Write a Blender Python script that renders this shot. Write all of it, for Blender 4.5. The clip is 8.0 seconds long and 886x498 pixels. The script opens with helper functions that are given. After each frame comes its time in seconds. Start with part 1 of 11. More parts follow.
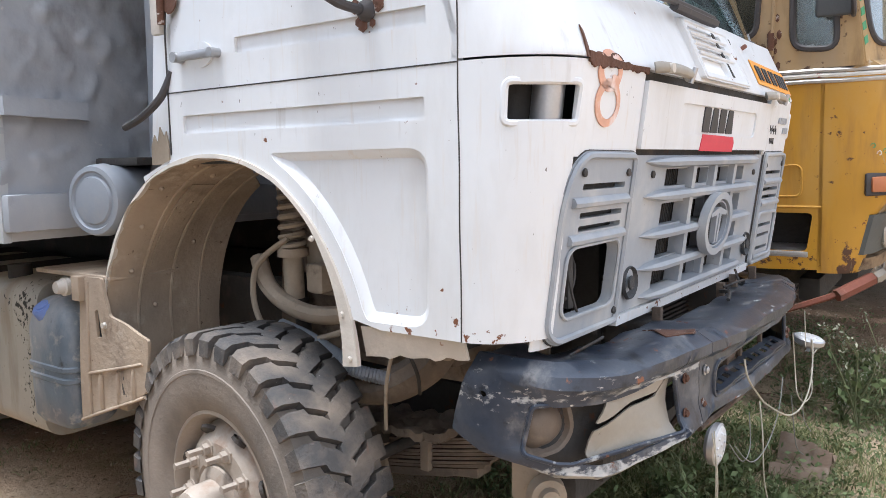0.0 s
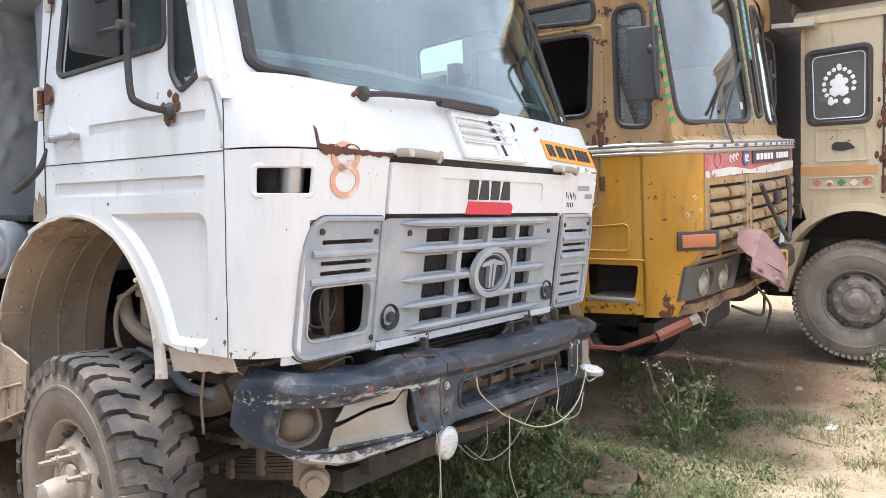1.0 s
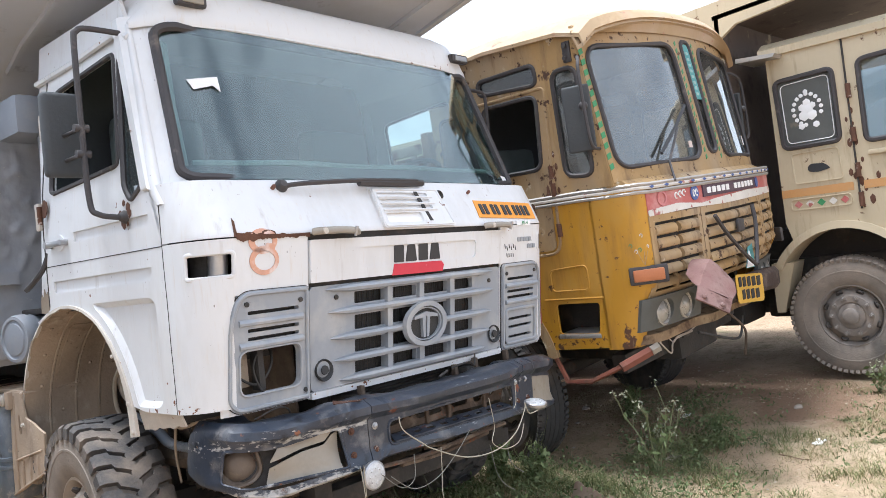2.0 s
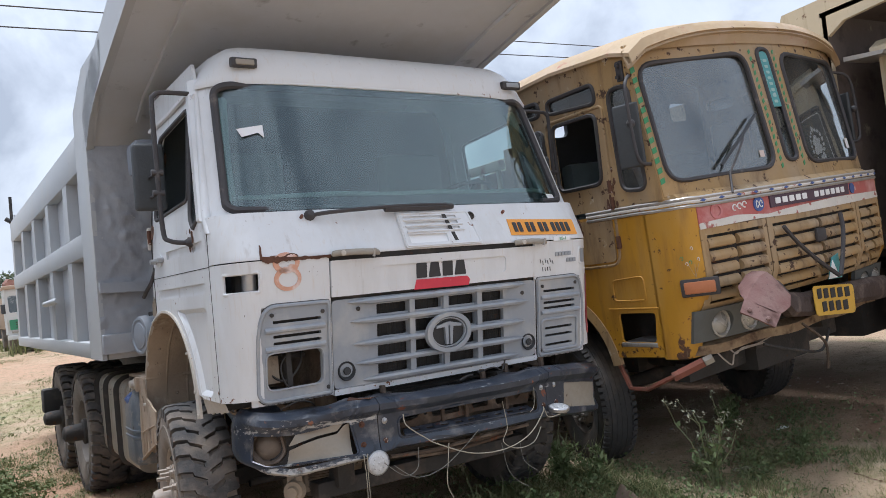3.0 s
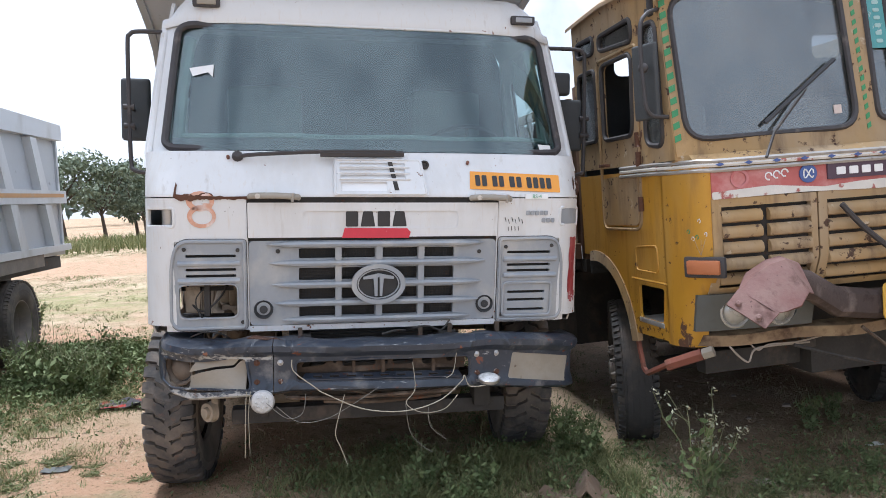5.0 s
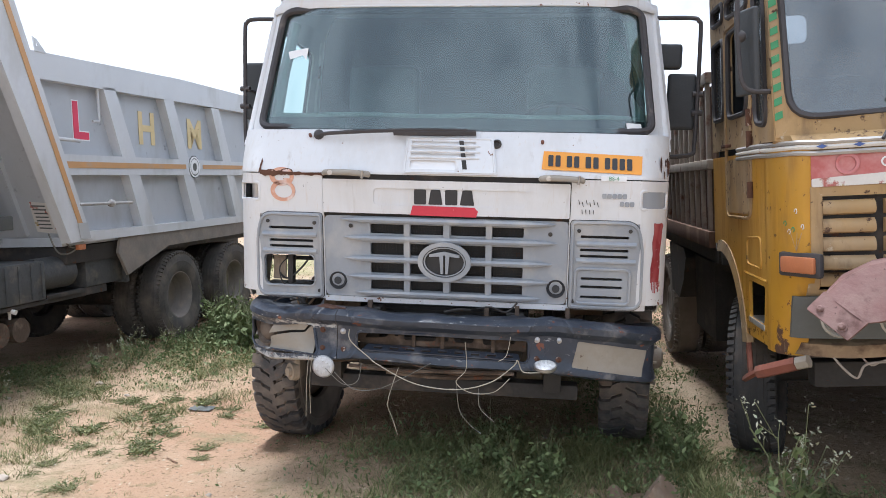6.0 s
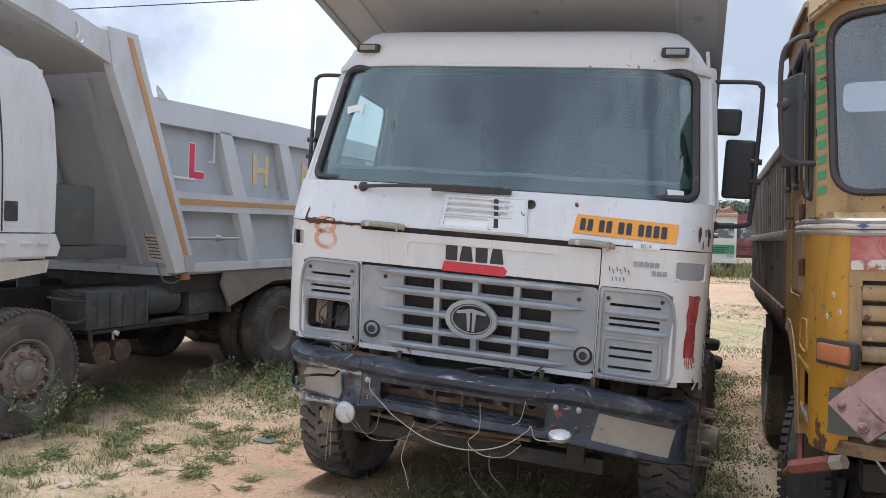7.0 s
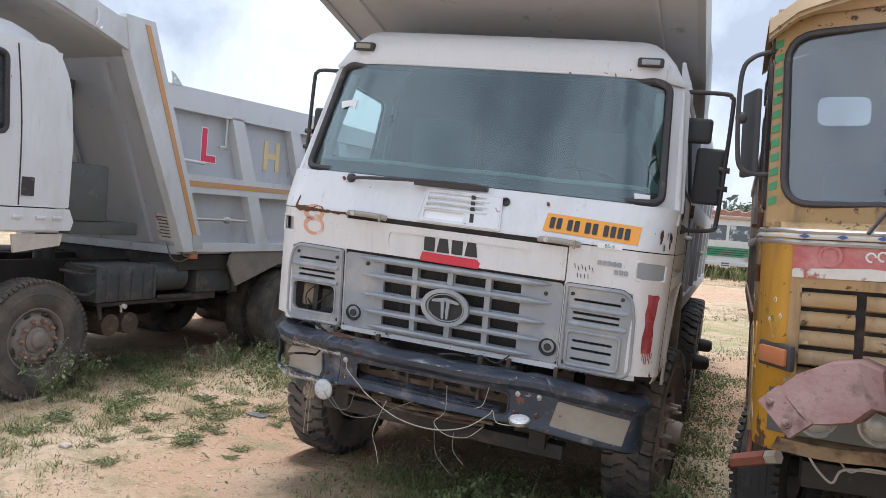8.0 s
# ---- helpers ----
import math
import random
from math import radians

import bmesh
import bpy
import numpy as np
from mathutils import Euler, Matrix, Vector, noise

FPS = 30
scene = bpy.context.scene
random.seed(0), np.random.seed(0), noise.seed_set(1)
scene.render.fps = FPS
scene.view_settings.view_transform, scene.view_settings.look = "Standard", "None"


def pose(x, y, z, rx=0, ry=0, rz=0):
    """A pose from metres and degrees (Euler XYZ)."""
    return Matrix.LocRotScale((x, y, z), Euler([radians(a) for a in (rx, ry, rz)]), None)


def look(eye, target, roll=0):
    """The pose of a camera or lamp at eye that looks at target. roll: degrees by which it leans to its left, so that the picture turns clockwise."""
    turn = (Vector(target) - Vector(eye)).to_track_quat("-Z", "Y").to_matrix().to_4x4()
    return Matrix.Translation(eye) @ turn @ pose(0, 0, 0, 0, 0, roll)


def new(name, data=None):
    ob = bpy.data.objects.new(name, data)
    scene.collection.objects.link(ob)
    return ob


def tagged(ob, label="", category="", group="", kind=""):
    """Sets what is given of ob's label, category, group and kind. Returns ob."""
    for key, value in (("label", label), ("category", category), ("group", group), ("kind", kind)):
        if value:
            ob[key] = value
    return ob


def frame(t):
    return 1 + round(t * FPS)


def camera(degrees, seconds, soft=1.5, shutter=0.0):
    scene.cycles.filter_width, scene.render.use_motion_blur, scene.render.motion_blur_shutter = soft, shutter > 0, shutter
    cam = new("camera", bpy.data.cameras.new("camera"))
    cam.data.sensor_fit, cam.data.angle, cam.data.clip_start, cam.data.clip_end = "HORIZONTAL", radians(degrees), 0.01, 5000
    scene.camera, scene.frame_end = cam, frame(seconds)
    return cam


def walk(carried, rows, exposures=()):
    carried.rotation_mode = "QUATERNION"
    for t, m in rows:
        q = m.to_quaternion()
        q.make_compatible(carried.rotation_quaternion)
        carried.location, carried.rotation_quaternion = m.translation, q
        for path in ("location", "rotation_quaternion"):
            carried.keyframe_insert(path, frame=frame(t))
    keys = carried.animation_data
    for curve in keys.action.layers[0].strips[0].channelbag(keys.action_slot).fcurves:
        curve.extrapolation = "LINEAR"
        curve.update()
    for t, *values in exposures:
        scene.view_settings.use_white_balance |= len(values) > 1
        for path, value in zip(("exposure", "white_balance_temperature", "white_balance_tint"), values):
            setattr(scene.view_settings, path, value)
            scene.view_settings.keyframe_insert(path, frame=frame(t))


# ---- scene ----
cam = camera(59.5, 8.0, soft=0.55)
PATH = [
    (0, (-2.796, -0.873, 1.628), (-1.217, 0.317, 1.327), -2.7),
    (0.5, (-2.883, -1.396, 1.639), (-1.334, -0.157, 1.38), 0.2),
    (1, (-2.881, -1.871, 1.655), (-1.282, -0.682, 1.487), -2.2),
    (1.2, (-2.912, -2.093, 1.669), (-1.307, -0.908, 1.53), -2.1),
    (2.3, (-2.773, -3.024, 1.676), (-1.349, -1.62, 1.666), -9.1),
    (2.5, (-2.724, -3.282, 1.69), (-1.367, -1.813, 1.659), -8.1),
    (3, (-2.4, -3.698, 1.673), (-1.304, -2.025, 1.697), -7.9),
    (3.5, (-1.981, -3.971, 1.694), (-1.122, -2.166, 1.762), -5.6),
    (4, (-1.512, -4.175, 1.709), (-0.806, -2.304, 1.726), -3.2),
    (4.5, (-1.008, -4.219, 1.728), (-0.392, -2.316, 1.694), -2.9),
    (4.7, (-0.794, -4.264, 1.71), (-0.265, -2.336, 1.638), -3.1),
    (5.8, (0.374, -4.273, 1.693), (0.252, -2.287, 1.495), -1.6),
    (6, (0.577, -4.27, 1.676), (0.299, -2.296, 1.516), -1.5),
    (6.5, (0.971, -4.2, 1.725), (0.433, -2.278, 1.602), 0.5),
    (7, (1.23, -4.128, 1.731), (0.576, -2.239, 1.69), 1.8),
    (7.5, (1.518, -4.193, 1.737), (0.793, -2.33, 1.667), 3.0),
    (8, (1.563, -4.28, 1.756), (0.854, -2.411, 1.688), 4.3),
]
walk(cam, [(t, look(eye, target, roll)) for t, eye, target, roll in PATH],
     [(0, 1.84, 5980, 10), (0.5, 1.98, 6000, 10), (1, 1.94, 6020, 10), (2.3, 1.52, 5950, 10), (3, 0.98, 5880, 10), (3.5, 1.0, 5860, 10), (4.5, 1.24, 5800, 10), (6, 1.46, 5880, 10), (7, 1.10, 5860, 10), (7.5, 1.26, 5900, 10), (8, 1.20, 5900, 10)])

# ---- sky, sun ----
world = bpy.data.worlds.new("overcast_sky")
scene.world = world
world.use_nodes = True
wn, wl = world.node_tree.nodes, world.node_tree.links
wn.clear()
w_out = wn.new("ShaderNodeOutputWorld")
w_sky = wn.new("ShaderNodeTexSky")
w_sky.sky_type, w_sky.sun_disc = "NISHITA", False
SUN_UP, SUN_ROUND = radians(80), radians(-32)
w_sky.sun_elevation, w_sky.sun_rotation = SUN_UP, SUN_ROUND
w_sky.air_density, w_sky.dust_density = 1.0, 4.0
w_blue = wn.new("ShaderNodeBackground")
w_blue.inputs["Strength"].default_value = 0.10
wl.new(w_sky.outputs[0], w_blue.inputs["Color"])
# broken cloud cover: two noises, wide banks and torn edges
w_n1 = wn.new("ShaderNodeTexNoise")
w_n1.inputs["Scale"].default_value, w_n1.inputs["Detail"].default_value = 2.7, 9.0
w_n1.inputs["Roughness"].default_value, w_n1.inputs["Distortion"].default_value = 0.52, 0.25
w_ramp = wn.new("ShaderNodeValToRGB")
w_ramp.color_ramp.elements[0].position, w_ramp.color_ramp.elements[0].color = 0.39, (0.31, 0.33, 0.37, 1)
w_ramp.color_ramp.elements[1].position, w_ramp.color_ramp.elements[1].color = 0.64, (0.62, 0.635, 0.66, 1)
w_mid = w_ramp.color_ramp.elements.new(0.5)
w_mid.color = (0.52, 0.542, 0.58, 1)
w_n2 = wn.new("ShaderNodeTexNoise")
w_n2.inputs["Scale"].default_value, w_n2.inputs["Detail"].default_value = 8.5, 7.0
w_n2.inputs["Roughness"].default_value, w_n2.inputs["Distortion"].default_value = 0.55, 0.3
w_both = wn.new("ShaderNodeMix")
w_both.inputs["Factor"].default_value = 0.38
wl.new(w_n1.outputs["Fac"], w_both.inputs["A"])
wl.new(w_n2.outputs["Fac"], w_both.inputs["B"])
wl.new(w_both.outputs["Result"], w_ramp.inputs["Fac"])
w_cloud = wn.new("ShaderNodeBackground")
w_cloud.inputs["Strength"].default_value = 0.80
# the cloud is brighter overhead, towards the hidden sun
w_co = wn.new("ShaderNodeTexCoord")
w_dot = wn.new("ShaderNodeVectorMath")
w_dot.operation = "DOT_PRODUCT"
w_dot.inputs[1].default_value = (math.sin(SUN_ROUND) * 0.15, math.cos(SUN_ROUND) * 0.15, 0.98)
wl.new(w_co.outputs["Generated"], w_dot.inputs[0])
w_glow = wn.new("ShaderNodeMapRange")
w_glow.inputs["From Min"].default_value, w_glow.inputs["From Max"].default_value = 0.0, 0.9
w_glow.inputs["To Min"].default_value, w_glow.inputs["To Max"].default_value = 0.94, 1.36
wl.new(w_dot.outputs["Value"], w_glow.inputs["Value"])
w_lit = wn.new("ShaderNodeVectorMath")
w_lit.operation = "SCALE"
wl.new(w_ramp.outputs["Color"], w_lit.inputs[0])
wl.new(w_glow.outputs[0], w_lit.inputs["Scale"])
wl.new(w_lit.outputs[0], w_cloud.inputs["Color"])
w_mix = wn.new("ShaderNodeMixShader")
w_mix.inputs[0].default_value = 0.90
wl.new(w_blue.outputs[0], w_mix.inputs[1])
wl.new(w_cloud.outputs[0], w_mix.inputs[2])
wl.new(w_mix.outputs[0], w_out.inputs["Surface"])

sun = new("sun", bpy.data.lights.new("sun", "SUN"))
sun.data.energy, sun.data.angle, sun.data.color = 2.0, radians(18), (1.0, 0.99, 0.97)
sun.matrix_world = look((8 * math.sin(SUN_ROUND) * math.cos(SUN_UP), 8 * math.cos(SUN_ROUND) * math.cos(SUN_UP), 8 * math.sin(SUN_UP)), (0, 0, 0))
scene.view_settings.exposure = 0.0

# ---- materials ----
def mix_rgb(nt, fac, a, b):
    n = nt.nodes.new("ShaderNodeMix")
    n.data_type = "RGBA"
    for sock, v in ((n.inputs[0], fac), (n.inputs[6], a), (n.inputs[7], b)):
        if isinstance(v, bpy.types.NodeSocket):
            nt.links.new(v, sock)
        elif isinstance(v, tuple):
            sock.default_value = (*v, 1) if len(v) == 3 else v
        else:
            sock.default_value = v
    return n.outputs[2]


def noise_mask(nt, co, scale, low, high, detail=6.0, stretch=(1, 1, 1), shift=0.0, rough=0.6, bands=()):
    m = nt.nodes.new("ShaderNodeMapping")
    m.inputs["Scale"].default_value = stretch
    m.inputs["Location"].default_value = (shift, shift * 0.7, shift * 1.3)
    nt.links.new(co, m.inputs[0])
    n = nt.nodes.new("ShaderNodeTexNoise")
    n.inputs["Scale"].default_value, n.inputs["Detail"].default_value, n.inputs["Roughness"].default_value = scale, detail, rough
    nt.links.new(m.outputs[0], n.inputs["Vector"])
    r = nt.nodes.new("ShaderNodeMapRange")
    r.inputs["From Min"].default_value, r.inputs["From Max"].default_value = low, high
    val = n.outputs["Fac"]
    for mid, half, gain, *axis in bands:      # wear gathers round these heights
        sp = nt.nodes.new("ShaderNodeSeparateXYZ")
        nt.links.new(co, sp.inputs[0])
        ad = nt.nodes.new("ShaderNodeMath")
        ad.operation = "SUBTRACT"
        ad.inputs[1].default_value = mid
        nt.links.new(sp.outputs[axis[0] if axis else 2], ad.inputs[0])
        ab = nt.nodes.new("ShaderNodeMath")
        ab.operation = "ABSOLUTE"
        nt.links.new(ad.outputs[0], ab.inputs[0])
        mr = nt.nodes.new("ShaderNodeMapRange")
        mr.inputs["From Min"].default_value, mr.inputs["From Max"].default_value = half, 0.0
        mr.inputs["To Max"].default_value = gain
        nt.links.new(ab.outputs[0], mr.inputs["Value"])
        pl = nt.nodes.new("ShaderNodeMath")
        nt.links.new(val, pl.inputs[0])
        nt.links.new(mr.outputs[0], pl.inputs[1])
        val = pl.outputs[0]
    nt.links.new(val, r.inputs["Value"])
    return r.outputs[0]


def surf(name, base, rough=0.5, metal=0.0, vary=0.12, vary_scale=2.5, layers=(), bump=0.1, bump_scale=40.0, coat=0.0, piece=0.0):
    """A worn surface. layers: (colour, noise scale, low, high, stretch, roughness) of dirt, chips and stains laid over the base."""
    m = bpy.data.materials.new(name)
    m.use_nodes = True
    nt = m.node_tree
    bsdf = nt.nodes["Principled BSDF"]
    tc = nt.nodes.new("ShaderNodeTexCoord")
    co = tc.outputs["Object"]
    dark = tuple(c * (1 - vary) for c in base)
    light = tuple(min(1.0, c * (1 + vary * 0.6)) for c in base)
    col = mix_rgb(nt, noise_mask(nt, co, vary_scale, 0.3, 0.7), dark, light)
    col = mix_rgb(nt, noise_mask(nt, co, vary_scale * 14, 0.35, 0.75, shift=3.1), col, tuple(c * (1 - vary * 0.5) for c in base))
    if piece:
        info = nt.nodes.new("ShaderNodeObjectInfo")
        hsv = nt.nodes.new("ShaderNodeHueSaturation")
        mr = nt.nodes.new("ShaderNodeMapRange")
        mr.inputs["To Min"].default_value, mr.inputs["To Max"].default_value = 1 - piece, 1 + piece
        nt.links.new(info.outputs["Random"], mr.inputs["Value"])
        nt.links.new(mr.outputs[0], hsv.inputs["Value"])
        nt.links.new(col, hsv.inputs["Color"])
        col = hsv.outputs["Color"]
    rg = None
    for i, (c, sc, lo, hi, st, rr, *bands) in enumerate(layers):
        mask = noise_mask(nt, co, sc, lo, hi, stretch=st, shift=7.7 * (i + 1), detail=8.0, bands=bands)
        col = mix_rgb(nt, mask, col, c)
        x = nt.nodes.new("ShaderNodeMix")
        x.inputs[2].default_value = rough
        if rg:
            nt.links.new(rg, x.inputs[2])
        x.inputs[3].default_value = rr
        nt.links.new(mask, x.inputs[0])
        rg = x.outputs[0]
    nt.links.new(col, bsdf.inputs["Base Color"])
    bsdf.inputs["Roughness"].default_value, bsdf.inputs["Metallic"].default_value = rough, metal
    if rg:
        nt.links.new(rg, bsdf.inputs["Roughness"])
    bsdf.inputs["Coat Weight"].default_value = coat
    if bump:
        b = nt.nodes.new("ShaderNodeBump")
        b.inputs["Strength"].default_value, b.inputs["Distance"].default_value = bump, 0.01
        n2 = nt.nodes.new("ShaderNodeTexNoise")
        n2.inputs["Scale"].default_value, n2.inputs["Detail"].default_value = bump_scale, 6.0
        nt.links.new(co, n2.inputs["Vector"])
        nt.links.new(n2.outputs["Fac"], b.inputs["Height"])
        nt.links.new(b.outputs[0], bsdf.inputs["Normal"])
    return m


def glass(name, tint, rough=0.02, dust=(0.5, 0.5, 0.48), dusty=0.10, mirror=0.09):
    """Tinted pane: glossy by its facing over a tinted clear body, with a film of dust."""
    m = bpy.data.materials.new(name)
    m.use_nodes = True
    nt = m.node_tree
    nt.nodes.clear()
    out = nt.nodes.new("ShaderNodeOutputMaterial")
    tr = nt.nodes.new("ShaderNodeBsdfTransparent")
    tr.inputs[0].default_value = (*tint, 1)
    gl = nt.nodes.new("ShaderNodeBsdfGlossy")
    gl.inputs["Roughness"].default_value = rough
    gl.inputs["Color"].default_value = (0.9, 0.95, 0.97, 1)
    lw = nt.nodes.new("ShaderNodeLayerWeight")
    pw = nt.nodes.new("ShaderNodeMath")
    pw.operation = "POWER"
    pw.inputs[1].default_value = 3.5
    nt.links.new(lw.outputs["Facing"], pw.inputs[0])
    fr = nt.nodes.new("ShaderNodeMapRange")
    fr.inputs["To Min"].default_value = mirror
    nt.links.new(pw.outputs[0], fr.inputs["Value"])
    a = nt.nodes.new("ShaderNodeMixShader")
    nt.links.new(fr.outputs[0], a.inputs[0])
    nt.links.new(tr.outputs[0], a.inputs[1])
    nt.links.new(gl.outputs[0], a.inputs[2])
    df = nt.nodes.new("ShaderNodeBsdfDiffuse")
    df.inputs[0].default_value = (*dust, 1)
    tc = nt.nodes.new("ShaderNodeTexCoord")
    mk = noise_mask(nt, tc.outputs["Object"], 2.2, 0.25, 0.95, detail=3)
    mm = nt.nodes.new("ShaderNodeMath")
    mm.operation = "MULTIPLY"
    mm.inputs[1].default_value = dusty * 2
    nt.links.new(mk, mm.inputs[0])
    b = nt.nodes.new("ShaderNodeMixShader")
    nt.links.new(mm.outputs[0], b.inputs[0])
    nt.links.new(a.outputs[0], b.inputs[1])
    nt.links.new(df.outputs[0], b.inputs[2])
    nt.links.new(b.outputs[0], out.inputs[0])
    return m


ONE = (1, 1, 1)
RUST = (0.17, 0.065, 0.03)
M_WHITE = surf("white_cab_paint", (0.71, 0.72, 0.735), 0.42, 0, 0.05, 1.6, (((0.47, 0.445, 0.41), 3.2, 0.52, 0.95, (1, 1, 0.3), 0.6), ((0.40, 0.36, 0.32), 9, 0.62, 0.90, (2, 2, 0.25), 0.6), (RUST, 24, 0.70, 0.715, ONE, 0.85, (1.055, 0.09, 0.10), (1.735, 0.03, 0.03), (2.74, 0.05, 0.05)), ((0.22, 0.20, 0.19), 48, 0.705, 0.72, (1, 1, 0.6), 0.8, (1.06, 0.14, 0.05)), ((0.66, 0.63, 0.60), 18, 0.58, 0.75, (3, 3, 0.2), 0.5)), 0.16, 5, 0.10)
M_WHITE_IN = surf("cab_lining", (0.36, 0.42, 0.40), 0.7, 0, 0.15, 3, (), 0.1, 60)
M_CHIP = surf("rusty_chipped_edge", (0.125, 0.058, 0.036), 0.9, 0, 0.4, 18, (((0.42, 0.36, 0.32), 30, 0.62, 0.66, ONE, 0.6),), 0.5, 70)
M_GREY = surf("grille_grey_plastic", (0.32, 0.345, 0.38), 0.5, 0, 0.12, 3, (((0.50, 0.485, 0.46), 5, 0.48, 0.78, (1, 1, 0.7), 0.65), ((0.22, 0.22, 0.23), 30, 0.7, 0.74, ONE, 0.6)), 0.06, 30)
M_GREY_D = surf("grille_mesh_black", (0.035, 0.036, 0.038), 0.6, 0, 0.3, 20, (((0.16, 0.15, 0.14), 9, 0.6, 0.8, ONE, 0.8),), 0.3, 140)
M_BLACK = surf("black_rubber_seal", (0.055, 0.05, 0.052), 0.6, 0, 0.25, 6, (((0.2, 0.17, 0.15), 12, 0.6, 0.8, ONE, 0.8),), 0.1, 60)
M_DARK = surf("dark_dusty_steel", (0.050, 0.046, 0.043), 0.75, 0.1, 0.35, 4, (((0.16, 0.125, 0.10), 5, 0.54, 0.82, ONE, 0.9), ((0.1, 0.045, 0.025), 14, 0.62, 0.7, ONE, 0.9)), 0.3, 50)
M_CABIN = surf("dark_cabin_trim", (0.06, 0.065, 0.07), 0.75, 0, 0.2, 5, (), 0.15, 70)
M_DASH = surf("dashboard_grey", (0.022, 0.026, 0.034), 0.6, 0, 0.15, 5, (), 0.1, 70)
M_SEAT = surf("seat_cloth", (0.14, 0.17, 0.17), 0.85, 0, 0.2, 9, (), 0.3, 120)
M_TYRE = surf("dusty_tyre_rubber", (0.13, 0.115, 0.10), 0.9, 0, 0.25, 5, (((0.29, 0.242, 0.20), 3.0, 0.30, 0.66, ONE, 0.95), ((0.045, 0.043, 0.043), 22, 0.66, 0.76, ONE, 0.7)), 0.3, 60)
M_TYRE_D = surf("dark_tyre_rubber", (0.05, 0.048, 0.047), 0.85, 0, 0.25, 5, (((0.16, 0.13, 0.105), 4.0, 0.48, 0.8, ONE, 0.95),), 0.3, 60)
M_TREAD = surf("tyre_tread_rubber", (0.066, 0.063, 0.063), 0.8, 0, 0.25, 7, (((0.22, 0.18, 0.145), 5, 0.44, 0.72, ONE, 0.95), ((0.20, 0.105, 0.075), 13, 0.62, 0.76, ONE, 0.9), ((0.34, 0.31, 0.28), 70, 0.70, 0.74, ONE, 0.9)), 0.4, 70)
M_RIM = surf("cream_rim_paint", (0.37, 0.31, 0.255), 0.6, 0.0, 0.2, 6, (((0.27, 0.18, 0.13), 9, 0.55, 0.72, ONE, 0.9), ((0.7, 0.66, 0.6), 5, 0.6, 0.8, ONE, 0.6)), 0.2, 60)
M_RIM_G = surf("grey_brown_rim", (0.25, 0.22, 0.195), 0.75, 0.1, 0.25, 6, (((0.33, 0.27, 0.22), 6, 0.5, 0.8, ONE, 0.9),), 0.2, 60)
M_LINER = surf("mud_tan_wheel_liner", (0.46, 0.36, 0.265), 0.9, 0, 0.2, 3, (((0.30, 0.235, 0.18), 3, 0.46, 0.72, (1, 1, 0.5), 0.9), ((0.15, 0.105, 0.075), 6, 0.60, 0.74, (1, 1, 0.5), 0.9, (1.46, 0.10, 0.10)), ((0.56, 0.47, 0.37), 9, 0.58, 0.78, ONE, 0.9), ((0.20, 0.14, 0.10), 34, 0.66, 0.70, ONE, 0.9)), 0.45, 45)
M_EDGE = surf("dirty_cream_edge", (0.58, 0.53, 0.47), 0.7, 0, 0.2, 9, (((0.26, 0.13, 0.08), 20, 0.66, 0.72, ONE, 0.9),), 0.2, 60)
M_SHEETB = surf("brown_dusty_reflector", (0.20, 0.155, 0.12), 0.55, 0.1, 0.3, 8, (((0.36, 0.29, 0.22), 8, 0.52, 0.72, ONE, 0.8), ((0.10, 0.05, 0.035), 14, 0.60, 0.70, ONE, 0.85)), 0.2, 40)
BUMP_DUST = ((0.085, 0.095, 0.115), 5, 0.50, 0.80, ONE, 0.55)
BUMP_MUD = ((0.21, 0.20, 0.195), 11, 0.56, 0.76, (0.6, 1, 0.7), 0.75)
BUMP_RUST = ((0.20, 0.075, 0.045), 15, 0.635, 0.68, ONE, 0.85)
BUMP_CHIP = ((0.40, 0.37, 0.35), 70, 0.70, 0.73, ONE, 0.7)
M_BUMP = surf("scuffed_blue_black_bumper", (0.034, 0.043, 0.062), 0.32, 0.0, 0.3, 4, (BUMP_DUST, BUMP_MUD, ((0.34, 0.35, 0.36), 30, 0.66, 0.74, (0.35, 1, 1.6), 0.7, (0.72, 0.03, 0.05), (0.96, 0.03, 0.06)), BUMP_RUST, BUMP_CHIP), 0.22, 18)
M_BUMP_W = surf("scraped_blue_black_bumper", (0.036, 0.046, 0.068), 0.30, 0.0, 0.3, 4, (BUMP_DUST, BUMP_MUD, ((0.42, 0.42, 0.41), 34, 0.66, 0.76, (0.5, 0.7, 1.2), 0.7, (0.68, 0.065, 0.34), (0.895, 0.045, 0.18)), ((0.50, 0.48, 0.46), 75, 0.70, 0.75, (0.25, 0.5, 1), 0.7, (0.68, 0.06, 0.18), (0.895, 0.05, 0.12)), ((0.24, 0.105, 0.06), 12, 0.66, 0.70, ONE, 0.85, (0.92, 0.05, 0.06), (0.70, 0.04, 0.04)), ((0.012, 0.014, 0.02), 16, 0.56, 0.70, ONE, 0.35)), 0.25, 18)
M_RAIL = surf("brown_rusty_rail", (0.10, 0.07, 0.05), 0.85, 0.1, 0.4, 6, (((0.22, 0.17, 0.13), 7, 0.5, 0.7, ONE, 0.9), ((0.16, 0.06, 0.03), 18, 0.6, 0.7, ONE, 0.9)), 0.35, 60)
M_LENS = surf("dusty_lens_panel", (0.32, 0.285, 0.235), 0.45, 0, 0.12, 5, (((0.26, 0.215, 0.16), 6, 0.50, 0.8, ONE, 0.7), ((0.14, 0.10, 0.07), 18, 0.66, 0.72, ONE, 0.8)), 0.08, 30)
